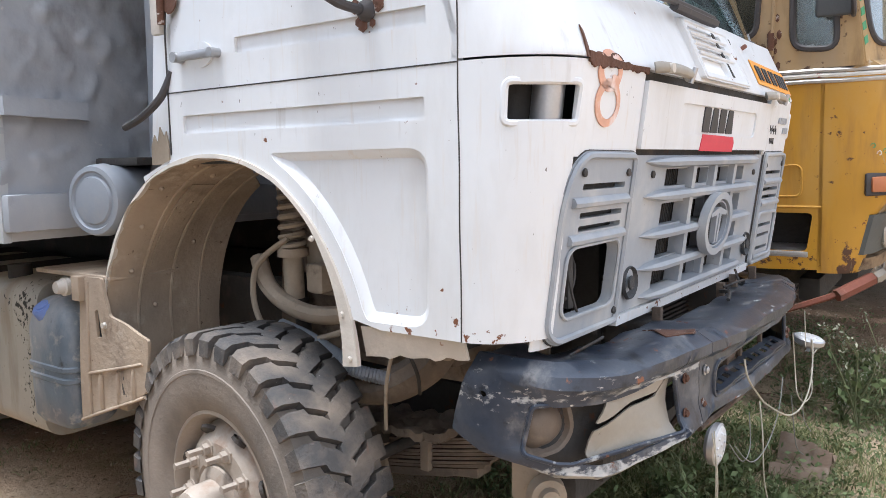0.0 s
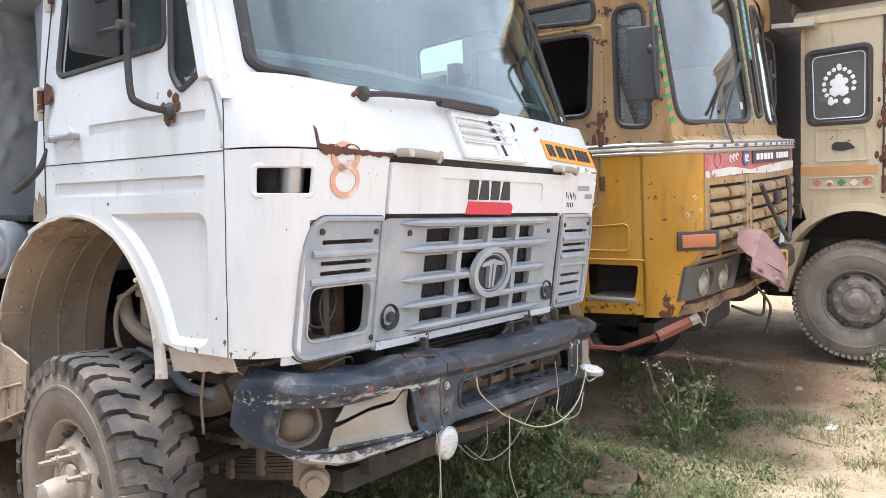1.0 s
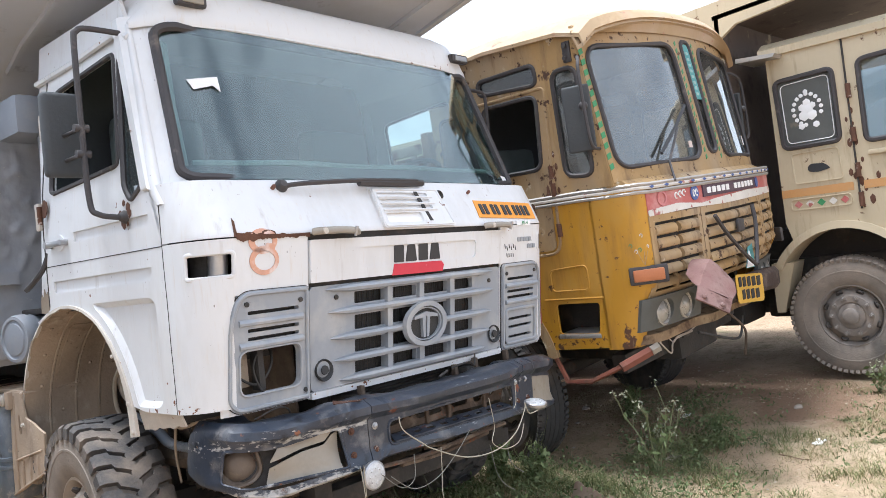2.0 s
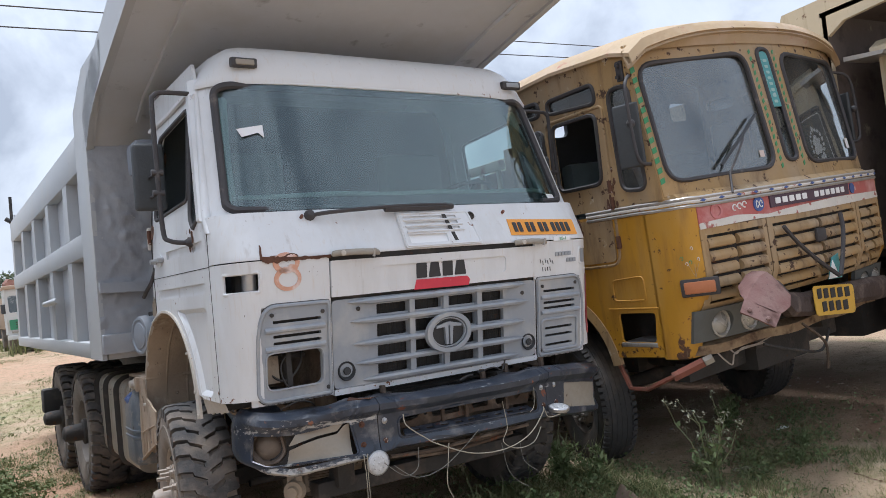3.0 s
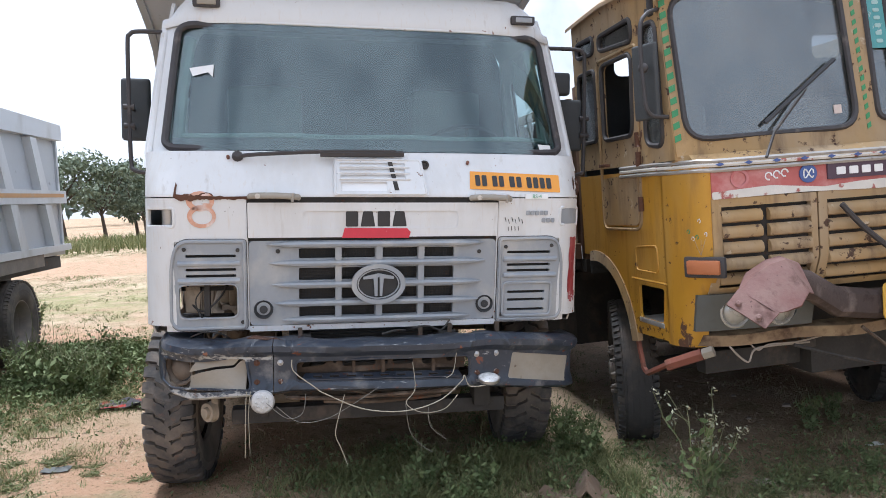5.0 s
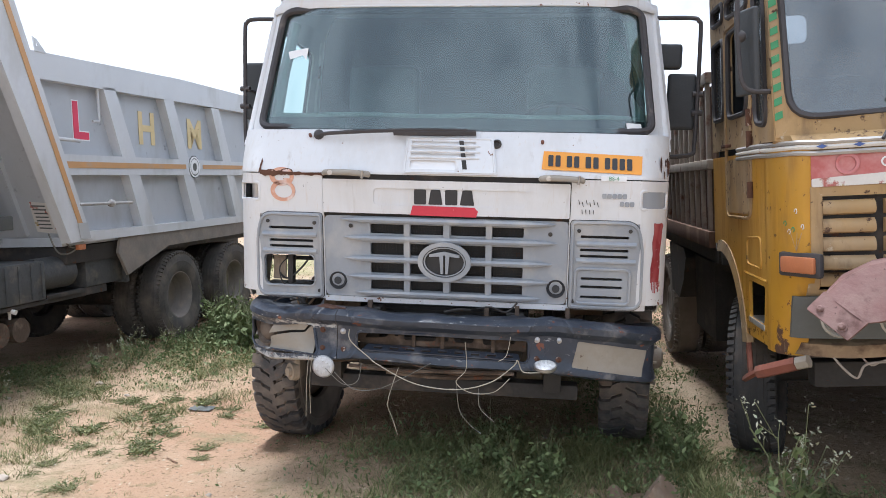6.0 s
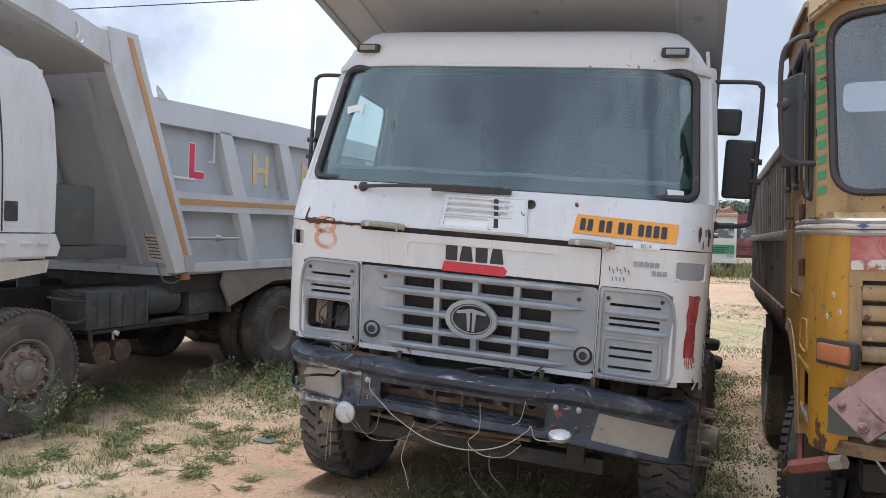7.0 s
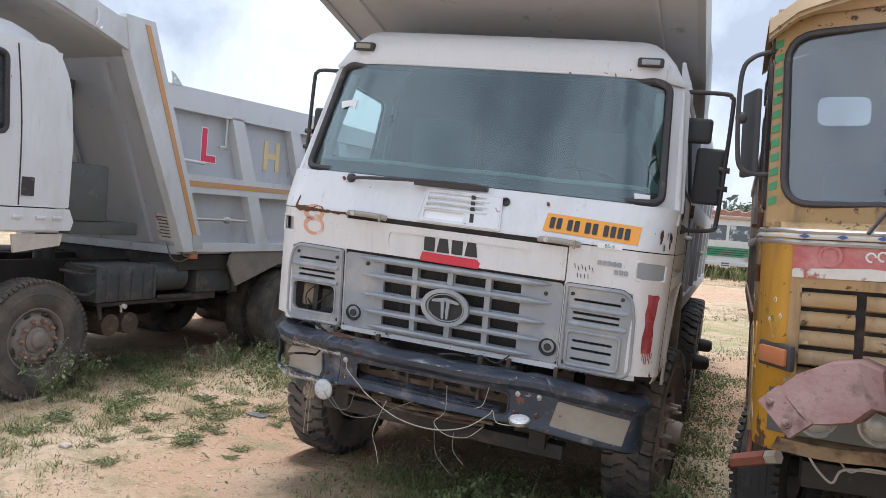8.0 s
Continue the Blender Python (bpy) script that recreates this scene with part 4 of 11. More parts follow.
part("windscreen_seal", bm, M_BLACK, wsg)
for pts, nm in (([(0.862, 0.03), (0.935, 0.03), (0.93, 0.082), (0.857, 0.085)], "label"), ([(-0.905, 0.635), (-0.785, 0.66), (-0.785, 0.56), (-0.81, 0.60), (-0.885, 0.57)], "torn_label")):
    bm = B()
    plate(bm, pts, [], lambda a, b, d: ws(a, b, -0.003 + d * 0.003), 1.0, 0.05)
    part(nm, bm, M_STICK, wsg)
bm = B()
tube(bm, smooth_path([ws(-0.64, -0.045, -0.03), ws(-0.55, -0.03, -0.05), ws(-0.3, -0.008, -0.05), ws(-0.1, 0.0, -0.045), ws(0.1, 0.002, -0.04)]), 0.011, 6)
wip = part("wiper_arm", bm, M_BLACK, white, "black wiper resting on the apron")
bm = B()
tube(bm, [ws(-0.26, -0.02, -0.04), ws(0.0, -0.02, -0.035), ws(0.14, -0.012, -0.03)], 0.017, 6)
part("blade", bm, M_BLACK, wip)
bm = B()
lathe(bm, [(0.03, 0), (0.03, 0.02), (0.018, 0.04), (0.0005, 0.045)], Matrix.Translation(ws(-0.64, -0.05, 0.0)) @ Matrix.Rotation(radians(65), 4, "X"), 12)
part("pivot", bm, M_BLACK, wip)

# roof with its brow
RP = [(0.350, 2.752), (0.358, 2.81), (0.376, 2.872), (0.415, 2.93), (0.49, 2.975), (0.65, 2.998), (0.95, 3.008), (1.25, 3.0), (1.5, 2.985)]


def roof(u, v):
    i = min(int(v), len(RP) - 2)
    t = v - i
    y = RP[i][0] * (1 - t) + RP[i + 1][0] * t
    z = RP[i][1] * (1 - t) + RP[i + 1][1] * t
    a = abs(u)
    e = max(0.0, (a - 0.78) / 0.22)
    drop = 0.235 * e ** 2.2 * max(0.0, (z - 2.73) / 0.27)
    back = 0.14 * a ** 6 * max(0.0, 1 - max(0.0, y - 0.35) * 1.6)
    return Vector((u * (1.142 + 0.018 * min(1, max(0, 3.0 - z) / 0.2)), y + back, z - drop))


bm = B()
skin(bm, roof, span(-1, 1, 36), [k / 2 for k in range(17)], 0.02, lambda u, v: (0, 0.25, -1))
part("roof", bm, M_WHITE, white)
for x, dz in ((-0.916, 0.024), (0.955, 0.006)):
    bm = B()
    box(bm, x - 0.075, x + 0.075, 0.356, 0.40, 2.795 + dz, 2.848 + dz, 0.012)
    mk_ob = part("marker_housing", bm, M_BLACK, white, "empty dark roof marker lamp")
    bm = B()
    box(bm, x - 0.05, x + 0.055, 0.348, 0.37, 2.805 + dz, 2.836 + dz, 0.006)
    part("marker_bulb", bm, M_LENS if x < 0 else M_GREY, mk_ob)

# sides: door above, fender below
ARC, ARY, ARR = 0.87, 1.2, 0.655


def arch_pts(r, a0, a1, n=26):
    out = []
    for a in span(a0, a1, n):
        k = r - 0.042 * max(0.0, 1 - a / 62) ** 0.8          # pulled in towards its front foot
        out.append((ARY - k * math.cos(radians(a)), ARC + k * math.sin(radians(a))))
    return out


def side_fn(sg, off=0.0):
    def fn(a, b, d):
        return (sg * (hw(b) - off - d), a, b)
    return fn


for sg in (-1, 1):
    fs = side_fn(sg)
    bm = B()
    outl = [(0.235, 1.045), (0.5, 1.045)] + arch_pts(0.66, 18, 122) + [(1.56, 1.46), (1.39, 1.52), (1.39, 1.729), (0.235, 1.729)]
    inner = rpoly([(0.335, 1.065), (0.55, 1.065)] + arch_pts(0.703, 20, 64, 9) + [(0.915, 1.527), (0.33, 1.53)], [0.07, 0.03] + [0.0] * 10 + [0.02, 0.07])
    rec = rrect(0.34, 1.32, 1.598, 1.655, 0.006, 2)
    plate(bm, outl, [inner, rec], fs, 0.02)
    plate(bm, inner, [], side_fn(sg, 0.022), 0.006)
    plate(bm, rec, [], side_fn(sg, 0.010), 0.006)
    lowp = part("door_lower", bm, M_WHITE, white, "white door skin with pressed panels")
    bm = B()
    ring_a, ring_b, ring_c = [], [], []
    for k in range(len(inner)):
        t = Vector(inner[(k + 1) % len(inner)]) - Vector(inner[k - 1])
        nv = Vector((-t.y, t.x)).normalized()
        p = Vector(inner[k])
        ring_a.append(fs(*(p - nv * 0.006), 0.001))
        ring_b.append(fs(*(p + nv * 0.008), 0.004))
        ring_c.append(fs(*(p + nv * 0.026), 0.0235))
    va, vb, vc = ([bm.verts.new(q) for q in r] for r in (ring_a, ring_b, ring_c))
    for k in range(len(inner)):
        j = (k + 1) % len(inner)
        bm.faces.new((va[k], va[j], vb[j], vb[k]))
        bm.faces.new((vb[k], vb[j], vc[j], vc[k]))
    part("pressed_edge", bm, M_WHITE, lowp)
    bm = B()
    tube(bm, [(sg * 1.2405, 0.236 + 0.001 * math.sin(z * 20), z) for z in span(1.045, 1.90, 14)], 0.002, 5)
    part("corner_seam", bm, M_DARK, lowp, "thin rust-edged seam")
    for zs in (1.731,):
        bm = B()
        tube(bm, [side_fn(sg, 0.0)(y, zs, 0) for y in span(0.24, 1.39, 4)], 0.0025, 4)
        part("waist_gap", bm, M_DARK, lowp)
    # upper door
    bm = B()
    win = rpoly([(0.565, 2.12), (1.29, 2.085), (1.29, 2.60), (0.655, 2.645)], [0.04, 0.05, 0.06, 0.04])
    qtr = rpoly([(0.35, 2.0), (0.46, 1.945), (0.515, 2.02), (0.605, 2.60), (0.515, 2.61)], [0.03, 0.03, 0.03, 0.03, 0.03])
    rec2 = rrect(0.33, 1.05, 1.828, 1.875, 0.006, 2)
    plate(bm, [(0.237, 1.733), (1.39, 1.733), (1.39, 2.70), (0.56, 2.72), (0.50, 2.60), (0.30, 1.985), (0.237, 1.90)], [win, qtr, rec2], fs, 0.025)
    plate(bm, rec2, [], side_fn(sg, 0.010), 0.006)
    updoor = part("door_upper", bm, M_WHITE, white, "white cab door with a dark open window")
    for pl, nm in ((win, "door_window"), (qtr, "quarter_window")):
        if nm == "quarter_window":
            bm = B()
            plate(bm, pl, [], side_fn(sg, 0.014), 0.005)
            g_ob = part(nm, bm, G_DOOR, updoor)
            g_ob.visible_shadow = False
        bm = B()
        tube(bm, [side_fn(sg, 0.002)(a, b, 0) for a, b in pl], 0.013, 6, True)
        part("seal", bm, M_BLACK, updoor)
    # rear post and cab back
    bm = B()
    plate(bm, [(1.394, 1.50), (1.51, 1.50), (1.51, 2.72), (1.394, 2.70)], [], side_fn(sg, 0.004), 0.03)
    part("rear_post", bm, M_WHITE, white)
    bm = B()
    plate(bm, [(0.50, 2.69), (1.51, 2.68), (1.51, 2.89), (0.62, 2.89)], [], lambda a, b, d: (sg * (1.155 - 0.12 * max(0, b - 2.7) - d), a, b), 0.02)
    tube(bm, [(sg * 1.162, 0.50, 2.675), (sg * 1.172, 0.62, 2.715), (sg * 1.165, 1.0, 2.70), (sg * 1.165, 1.5, 2.695)], 0.016, 6)
    part("roof_gutter", bm, M_WHITE, white)
    bm = B()
    tube(bm, [(sg * (hw(z) + 0.001), 1.392, z) for z in span(1.53, 2.7, 6)], 0.003, 4)
    part("door_gap", bm, M_DARK, white)
    for z in (1.99, 2.45) if sg < 0 else (2.02,):
        bm = B()
        box(bm, sg * hw(z) - 0.012, sg * hw(z) + 0.012, 1.405, 1.455, z - 0.07, z + 0.07, 0.010)
        hg = part("door_hinge", bm, M_EDGE, white, "cream door hinge edged with rust")
        bm = B()
        rod(bm, (sg * (hw(z) + 0.010), 1.396, z - 0.04), (sg * (hw(z) + 0.010), 1.396, z + 0.05), 0.012)
        part("hinge_pin", bm, M_CHIP, hg)
        bm = B()
        plate(bm, [(1.36 + 0.045 * (1 + 0.35 * noise.noise(Vector((k * 0.9, z, 1)))) * math.cos(k * 0.45) * 0.8, z + 0.035 + 0.045 * (1 + 0.4 * noise.noise(Vector((k * 0.9, z, 7)))) * math.sin(k * 0.45)) for k in range(14)], [], side_fn(sg, -0.003 + hw(1.5) - hw(z)), 0.004)
        part("rust_patch", bm, M_CHIP, white)
    bm = B()
    plate(bm, oval(1.215, 1.838, 0.062, 0.040, 24), [], side_fn(sg, -0.004), 0.006)
    dh = part("door_handle", bm, M_WHITE, white, "dull metal door handle in a shallow dish")
    bm = B()
    box(bm, sg * 1.252, sg * 1.272, 1.125, 1.315, 1.822, 1.850, 0.008)
    rod(bm, (sg * 1.238, 1.31, 1.836), (sg * 1.276, 1.31, 1.836), 0.017)
    rod(bm, (sg * 1.238, 1.128, 1.836), (sg * 1.276, 1.128, 1.836), 0.015)
    part("handle_bar", bm, M_CHROME, dh)
    bm = B()
    plate(bm, [(1.405, 1.50), (1.505, 1.50), (1.503, 1.56), (1.485, 1.60), (1.468, 1.57), (1.452, 1.625), (1.43, 1.59), (1.418, 1.61), (1.407, 1.57)], [], side_fn(sg, 0.0), 0.004)
    part("rust_patch", bm, M_TAN, white, "mud and rust at the post's foot")

# wheel arch: flange and mud-coated liner
for sg in (-1, 1):
    bm = B()
    arcs = [(a, b) for a, b in arch_pts(ARR, 6, 182, 60)]
    rings = []
    for i, (a, b) in enumerate(arcs):
        t = i / (len(arcs) - 1)
        n = Vector((a - ARY, b - ARC)).normalized()
        w = 0.007 + 0.010 * noise.noise(Vector((i * 0.31, sg, 3.3))) * (0.3 if t < 0.5 else 1.8)
        if t < 0.22:
            w = 0.042 * (1 - t / 0.22) + 0.007
        p, q = Vector((a, b)) - n * w, Vector((a, b)) + n * 0.006
        rings.append([(sg * 1.252, p[0], p[1]), (sg * 1.250, q[0], q[1]), (sg * 1.235, q[0], q[1]), (sg * 1.235, p[0], p[1])])
    loft(bm, rings)
    arch_ob = part("arch_flange", bm, M_EDGE, white, "cream arch rim with bent, chipped edge")
    bm = B()

    def liner(u, v):
        a = radians(u)
        r = 0.648 - 0.012 * abs(math.sin(v * 9)) - 0.006 * math.sin(u * 0.09 + v * 11)
        return Vector((sg * (1.245 - v), ARY - r * math.cos(a), ARC + r * math.sin(a)))
    skin(bm, lambda u, v: liner(196 - (196 - 62 - 60 * (v / 0.5) ** 0.7) * u, v), span(0, 1, 44), span(0.0, 0.50, 24), 0.012, lambda u, v: (0, 0.4, 1.0))
    part("wheel_liner", bm, M_LINER, arch_ob, "mud-coated steel wheel housing")
    for v, a0, a1 in ((0.13, 74, 192), (0.27, 96, 192), (0.40, 110, 192)):
        bm = B()
        tube(bm, [liner(a, v) for a in span(a0, a1, 30)], 0.007, 6)
        part("liner_rib", bm, M_LINER, arch_ob)
    bm = B()
    skin(bm, lambda u, v: liner(u, v) * 1.0 + Vector((0, 0.006 * math.cos(radians(u)), -0.006 * math.sin(radians(u)))), span(118, 156, 10), span(0.155, 0.25, 4), 0.004, lambda u, v: (0, -math.cos(radians(u)), math.sin(radians(u))))
    part("liner_patch", bm, M_LINER, arch_ob, "riveted patch plate")
    for a, v in ((122, 0.06), (128, 0.21), (104, 0.07), (140, 0.07), (158, 0.08), (112, 0.20), (150, 0.34), (172, 0.20)):
        bm = B()
        bmesh.ops.create_uvsphere(bm, u_segments=8, v_segments=5, radius=0.011, matrix=Matrix.Translation(liner(a, v)))
        part("liner_rivet", bm, M_LINER, arch_ob)
    for a in (8, 20, 42, 176):
        bm = B()
        q = arch_pts(ARR - 0.02, a, a + 1, 1)[0]
        h = 0.020 if a > 90 else 0.006
        lathe(bm, [(0.007 + 0.4 * h, 0.0), (0.007 + 0.4 * h, 0.4 * h), (0.006 + 0.2 * h, 0.5 * h), (0.006 + 0.2 * h, h), (0.0005, h)], Matrix.Translation((sg * 1.252, q[0], q[1])) @ Matrix.Rotation(radians(sg * 90), 4, "Y"), 10)
        part("liner_bolt", bm, M_EDGE, arch_ob)
    bm = B()
    skin(bm, lambda u, v: (sg * (1.228 - 0.02 * v), u, 1.046 - v * (0.055 + 0.018 * noise.noise(Vector((u * 25, sg, 0))) + 0.10 * (u - 0.24))), span(0.24, 0.585, 20), (0, 0.5, 1), 0.01, lambda u, v: (-sg, 0, 0))
    part("under_flange", bm, M_EDGE, white, "mud-coated ragged lower flange")
    bm = B()
    box(bm, sg * 1.20, sg * 0.80, 0.30, 0.60, 0.99, 1.043, 0.01)
    part("under_step", bm, M_DARK, white)

# cabin inside
bm = B()
box(bm, -1.18, 1.18, 0.15, 1.48, 1.50, 1.54)
part("cab_floor", bm, M_CABIN, white)
bm = B()
plate(bm, [(-1.2, 1.50), (1.2, 1.50), (1.12, 2.72), (1.05, 2.90), (-1.05, 2.90), (-1.12, 2.72)], [], lambda a, b, d: (a, 1.47 + d, b), 0.04)
part("cab_back", bm, M_CABIN, white)
bm = B()
loft(bm, [[(x, yf(1.97) + 0.07 + 0.10 * abs(x / 1.1) ** 6, 1.60), (x, yf(1.99) + 0.04 + 0.10 * abs(x / 1.1) ** 6, 1.99), (x, yf(2.08) + 0.05 + 0.10 * abs(x / 1.1) ** 6, 2.068), (x, 0.56, 2.06), (x, 0.62, 1.95), (x, 0.60, 1.60)] for x in span(-1.1, 1.1, 12)])
part("dashboard", bm, M_DASH, white, "dark grey dashboard")
# added pale strip in place of a light line seen in the glass
bm = B()
tube(bm, [(x, yf(2.08) + 0.065 + 0.10 * abs(x / 1.1) ** 6, 2.082 + 0.004 * math.sin(x * 9)) for x in span(-1.05, 1.05, 20)], 0.014, 6)
part("added_pale_strip", bm, M_WHITE_IN, white, "added pale strip for a light line seen in the windscreen")
bm = B()
plate(bm, [(0.80, 0.80), (0.87, 0.70), (0.93, 0.50), (0.965, 0.25), (0.955, 0.17), (0.90, 0.30), (0.845, 0.44), (0.79, 0.50), (0.775, 0.60), (0.80, 0.66)], [], lambda a, b, d: ws(a, b, 0.03 + d * 0.002 + 0.01 * math.sin(a * 40)), 1.0, 0.08)
part("sun_film", bm, M_FILM, white, "torn dark green sun film")
for x in (-0.62, 0.66):
    bm = B()
    box(bm, x - 0.27, x + 0.27, 0.80, 1.30, 1.75, 1.95, 0.05)
    box(bm, x - 0.25, x + 0.25, 1.22, 1.40, 1.90, 2.52, 0.06)
    part("cab_seat", bm, M_SEAT, white)
bm = B()
c = Matrix.Translation((0.62, 0.62, 2.08)) @ Matrix.Rotation(radians(-25), 4, "X")
tube(bm, [c @ Vector((0.23 * math.cos(t), 0.23 * math.sin(t), 0)) for t in (2 * math.pi * k / 32 for k in range(32))], 0.014, 8, True)
for t in (0.6, 2.5, 4.7):
    rod(bm, c @ Vector((0, 0, -0.04)), c @ Vector((0.23 * math.cos(t), 0.23 * math.sin(t), 0)), 0.010)
rod(bm, c @ Vector((0, 0, 0)), c @ Vector((0, 0, -0.4)), 0.025)
part("steering_wheel", bm, M_BLACK, white)
bm = B()
for sg in (-1, 1):
    tube(bm, [(sg * 1.08, 0.30, 2.02), (sg * 1.06, 0.40, 2.35), (sg * 1.02, 0.5, 2.66)], 0.035, 8)
part("pillar_trim", bm, M_WHITE_IN, white)


# mirrors
def mirror_set(sg):
    bm = B()
    y = 0.56
    xo = sg * (1.375 if sg < 0 else 1.435)
    top, low = 2.705, 1.885
    fr = [(sg * 1.13, y - 0.02, top - 0.005), (xo - sg * 0.06, y, top), (xo - sg * 0.012, y, top - 0.02), (xo, y, top - 0.07), (xo, y, 2.3), (xo - sg * 0.005, y, low + 0.08), (xo - sg * 0.03, y - 0.02, low + 0.015), (sg * 1.25, y - 0.04, low - 0.002)]
    tube(bm, smooth_path(fr, 5), 0.013, 8)
    arm = part("mirror_arm", bm, M_BLACK, white, "bent tube mirror arm")
    bm = B()
    z0, z1 = (2.06, 2.435) if sg < 0 else (2.05, 2.385)
    xa, xb = (-1.455, -1.285) if sg < 0 else (1.265, 1.43)
    yb = 0.16 if sg < 0 else 0.0
    box(bm, xa, xb, y + 0.015 + yb, y + 0.075 + yb, z0 + 0.03 * (sg < 0), z1 + 0.03 * (sg < 0), 0.025, None, 3)
    part("mirror_head", bm, M_CABIN, arm, "black rectangular mirror back")
    for z in (z0 + 0.10, z0 + 0.21):
        bm = B()
        rod(bm, (xo - 0.03, y + 0.005, z), (xo + 0.03, y + 0.005, z), 0.017)
        rod(bm, (xo, y, z), (xo, y + 0.02 + yb, z), 0.009)
        part("clamp", bm, M_BLACK, arm)
    if sg > 0:
        bm = B()
        box(bm, 1.185, 1.338, 0.55, 0.63, 2.408, 2.555, 0.025, None, 3)
        part("kerb_mirror", bm, M_CABIN, arm, "small square black mirror")
    bm = B()
    lathe(bm, [(0.030, 0), (0.028, 0.01), (0.015, 0.03), (0.0005, 0.03)], Matrix.Translation((sg * 1.238, y - 0.04, low)) @ Matrix.Rotation(radians(sg * 90), 4, "Y"), 12)
    part("mirror_foot", bm, M_BLACK, arm, "rusted bracket")
    bm = B()
    for k in range(7):
        a = 2 * math.pi * random.random()
        bmesh.ops.create_icosphere(bm, subdivisions=1, radius=0.012 + 0.012 * random.random(), matrix=Matrix.Translation((sg * 1.242, y - 0.04 + 0.04 * math.cos(a), low + 0.05 * math.sin(a) + 0.01)) @ Matrix.Diagonal((0.1, 1, 1, 1)))
    part("rust_patch", bm, M_CHIP, white)


mirror_set(-1)
mirror_set(1)

# ---- white truck: bumper, running gear, dump body ----
# bumper: a rolled steel section along a bent line; (x, y) of its face, height of its top and foot by x
LINE = smooth_path([(x, y, 0) for x, y in ((-1.165, 0.36), (-1.185, 0.24), (-1.152, 0.12), (-1.078, 0.025), (-0.95, -0.055), (-0.71, -0.128), (-0.45, -0.155), (0, -0.165), (0.45, -0.15), (0.76, -0.09), (0.98, -0.02), (1.15, 0.06), (1.20, 0.14), (1.205, 0.27))], 8)
TOP = [(-1.22, 1.008), (-1.10, 0.985), (-0.95, 0.975), (-0.70, 0.992), (-0.58, 0.992), (-0.24, 0.975), (0.36, 0.972), (0.62, 0.985), (0.95, 0.955), (1.15, 0.925)]
FOOT = [(-1.22, 0.785), (-1.17, 0.735), (-1.10, 0.685), (-1.0, 0.662), (-0.70, 0.688), (-0.45, 0.712), (0.15, 0.694), (0.55, 0.69), (0.8, 0.655), (1.15, 0.61)]
RUN = [0.0]
for p, q in zip(LINE, LINE[1:]):
    RUN.append(RUN[-1] + (q - p).length)


def on_line(s):
    """Point of the bumper's face line, s metres from its one end, and the way towards the cab."""
    s = min(max(s, 0.0), RUN[-1] - 1e-5)
    i = max(k for k in range(len(RUN) - 1) if RUN[k] <= s)
    f = (s - RUN[i]) / (RUN[i + 1] - RUN[i])
    p = LINE[i].lerp(LINE[i + 1], f)
    d = LINE[min(i + 2, len(LINE) - 1)] - LINE[max(i - 1, 0)]
    return p, Vector((-d.y, d.x, 0)).normalized()


def run_at(x):
    return RUN[min((k for k in range(len(LINE)) if LINE[k].y < 0.2), key=lambda k: abs(LINE[k].x - x))]


WH = 0.30     # the section's nominal height
ROLL = [(-0.3, 0.12), (-0.04, 0.035), (0.0, 0.008), (0.015, -0.008), (0.035, -0.012), (0.05, 0.0), (0.065, 0.008), (0.205, 0.008), (0.215, -0.004), (0.23, -0.024), (0.25, -0.034), (0.272, -0.028), (0.29, -0.008), (0.30, 0.02), (0.34, 0.075), (0.42, 0.16), (0.50, 0.24)]


def section(s, w, d=0.0, dents=1.0):
    """On the bumper: s along it, w up its section (0 the foot, 0.30 the top, more runs back over the top)."""
    p, n = on_line(s)
    zt, zb = lerp_table(TOP, p.x), lerp_table(FOOT, p.x)
    c = min(max(w / WH, 0.0), 1.0)
    o = lerp_table(ROLL, w)
    e = min(1.0, max(0.0, (s - 0.12) / 0.34))     # the rolled lip dies out towards the one end
    o = o * e + (1 - e) * (0.045 * (max(0.0, min(w, WH) - 0.19) / 0.11) ** 2 + (lerp_table(ROLL, w) - 0.02 if w > WH else 0.0))
    z = zb + (zt - zb) * c
    if w > WH:
        z -= 0.10 * (w - WH)
    k = dents * (0.014 * noise.noise(Vector((s * 3.1, w * 5, 2.2))) + 0.006 * noise.noise(Vector((s * 11, w * 14, 4.4))))
    if w > WH:
        z += dents * (0.020 * noise.noise(Vector((s * 7, w * 8, 8.1))) * min(1, (w - WH) / 0.05))
    top = min(max((w - WH * 0.9) / 0.03, 0), 1)
    q = p + n * (o + k + d * (1 - top))
    return (q.x, q.y, z - d * top)


def up_at(x, z):
    zt, zb = lerp_table(TOP, x), lerp_table(FOOT, x)
    return (z - zb) / (zt - zb) * WH


def bump_shape(pts, r):
    return rpoly([(run_at(x), up_at(x, z)) for x, z in pts], r)


def bump_part(name, s0, s1, w0, w1, holes, mat, label="", parent=None, off=0.0, th=0.006, cell=0.032, dents=1.0):
    bm = B()
    plate(bm, rpoly([(s0, w0), (s1, w0), (s1, w1), (s0, w1)], 0.012), holes, lambda a, b, d: section(a, b, off + d, dents), th, cell)
    return part(name, bm, mat, parent or white, label)


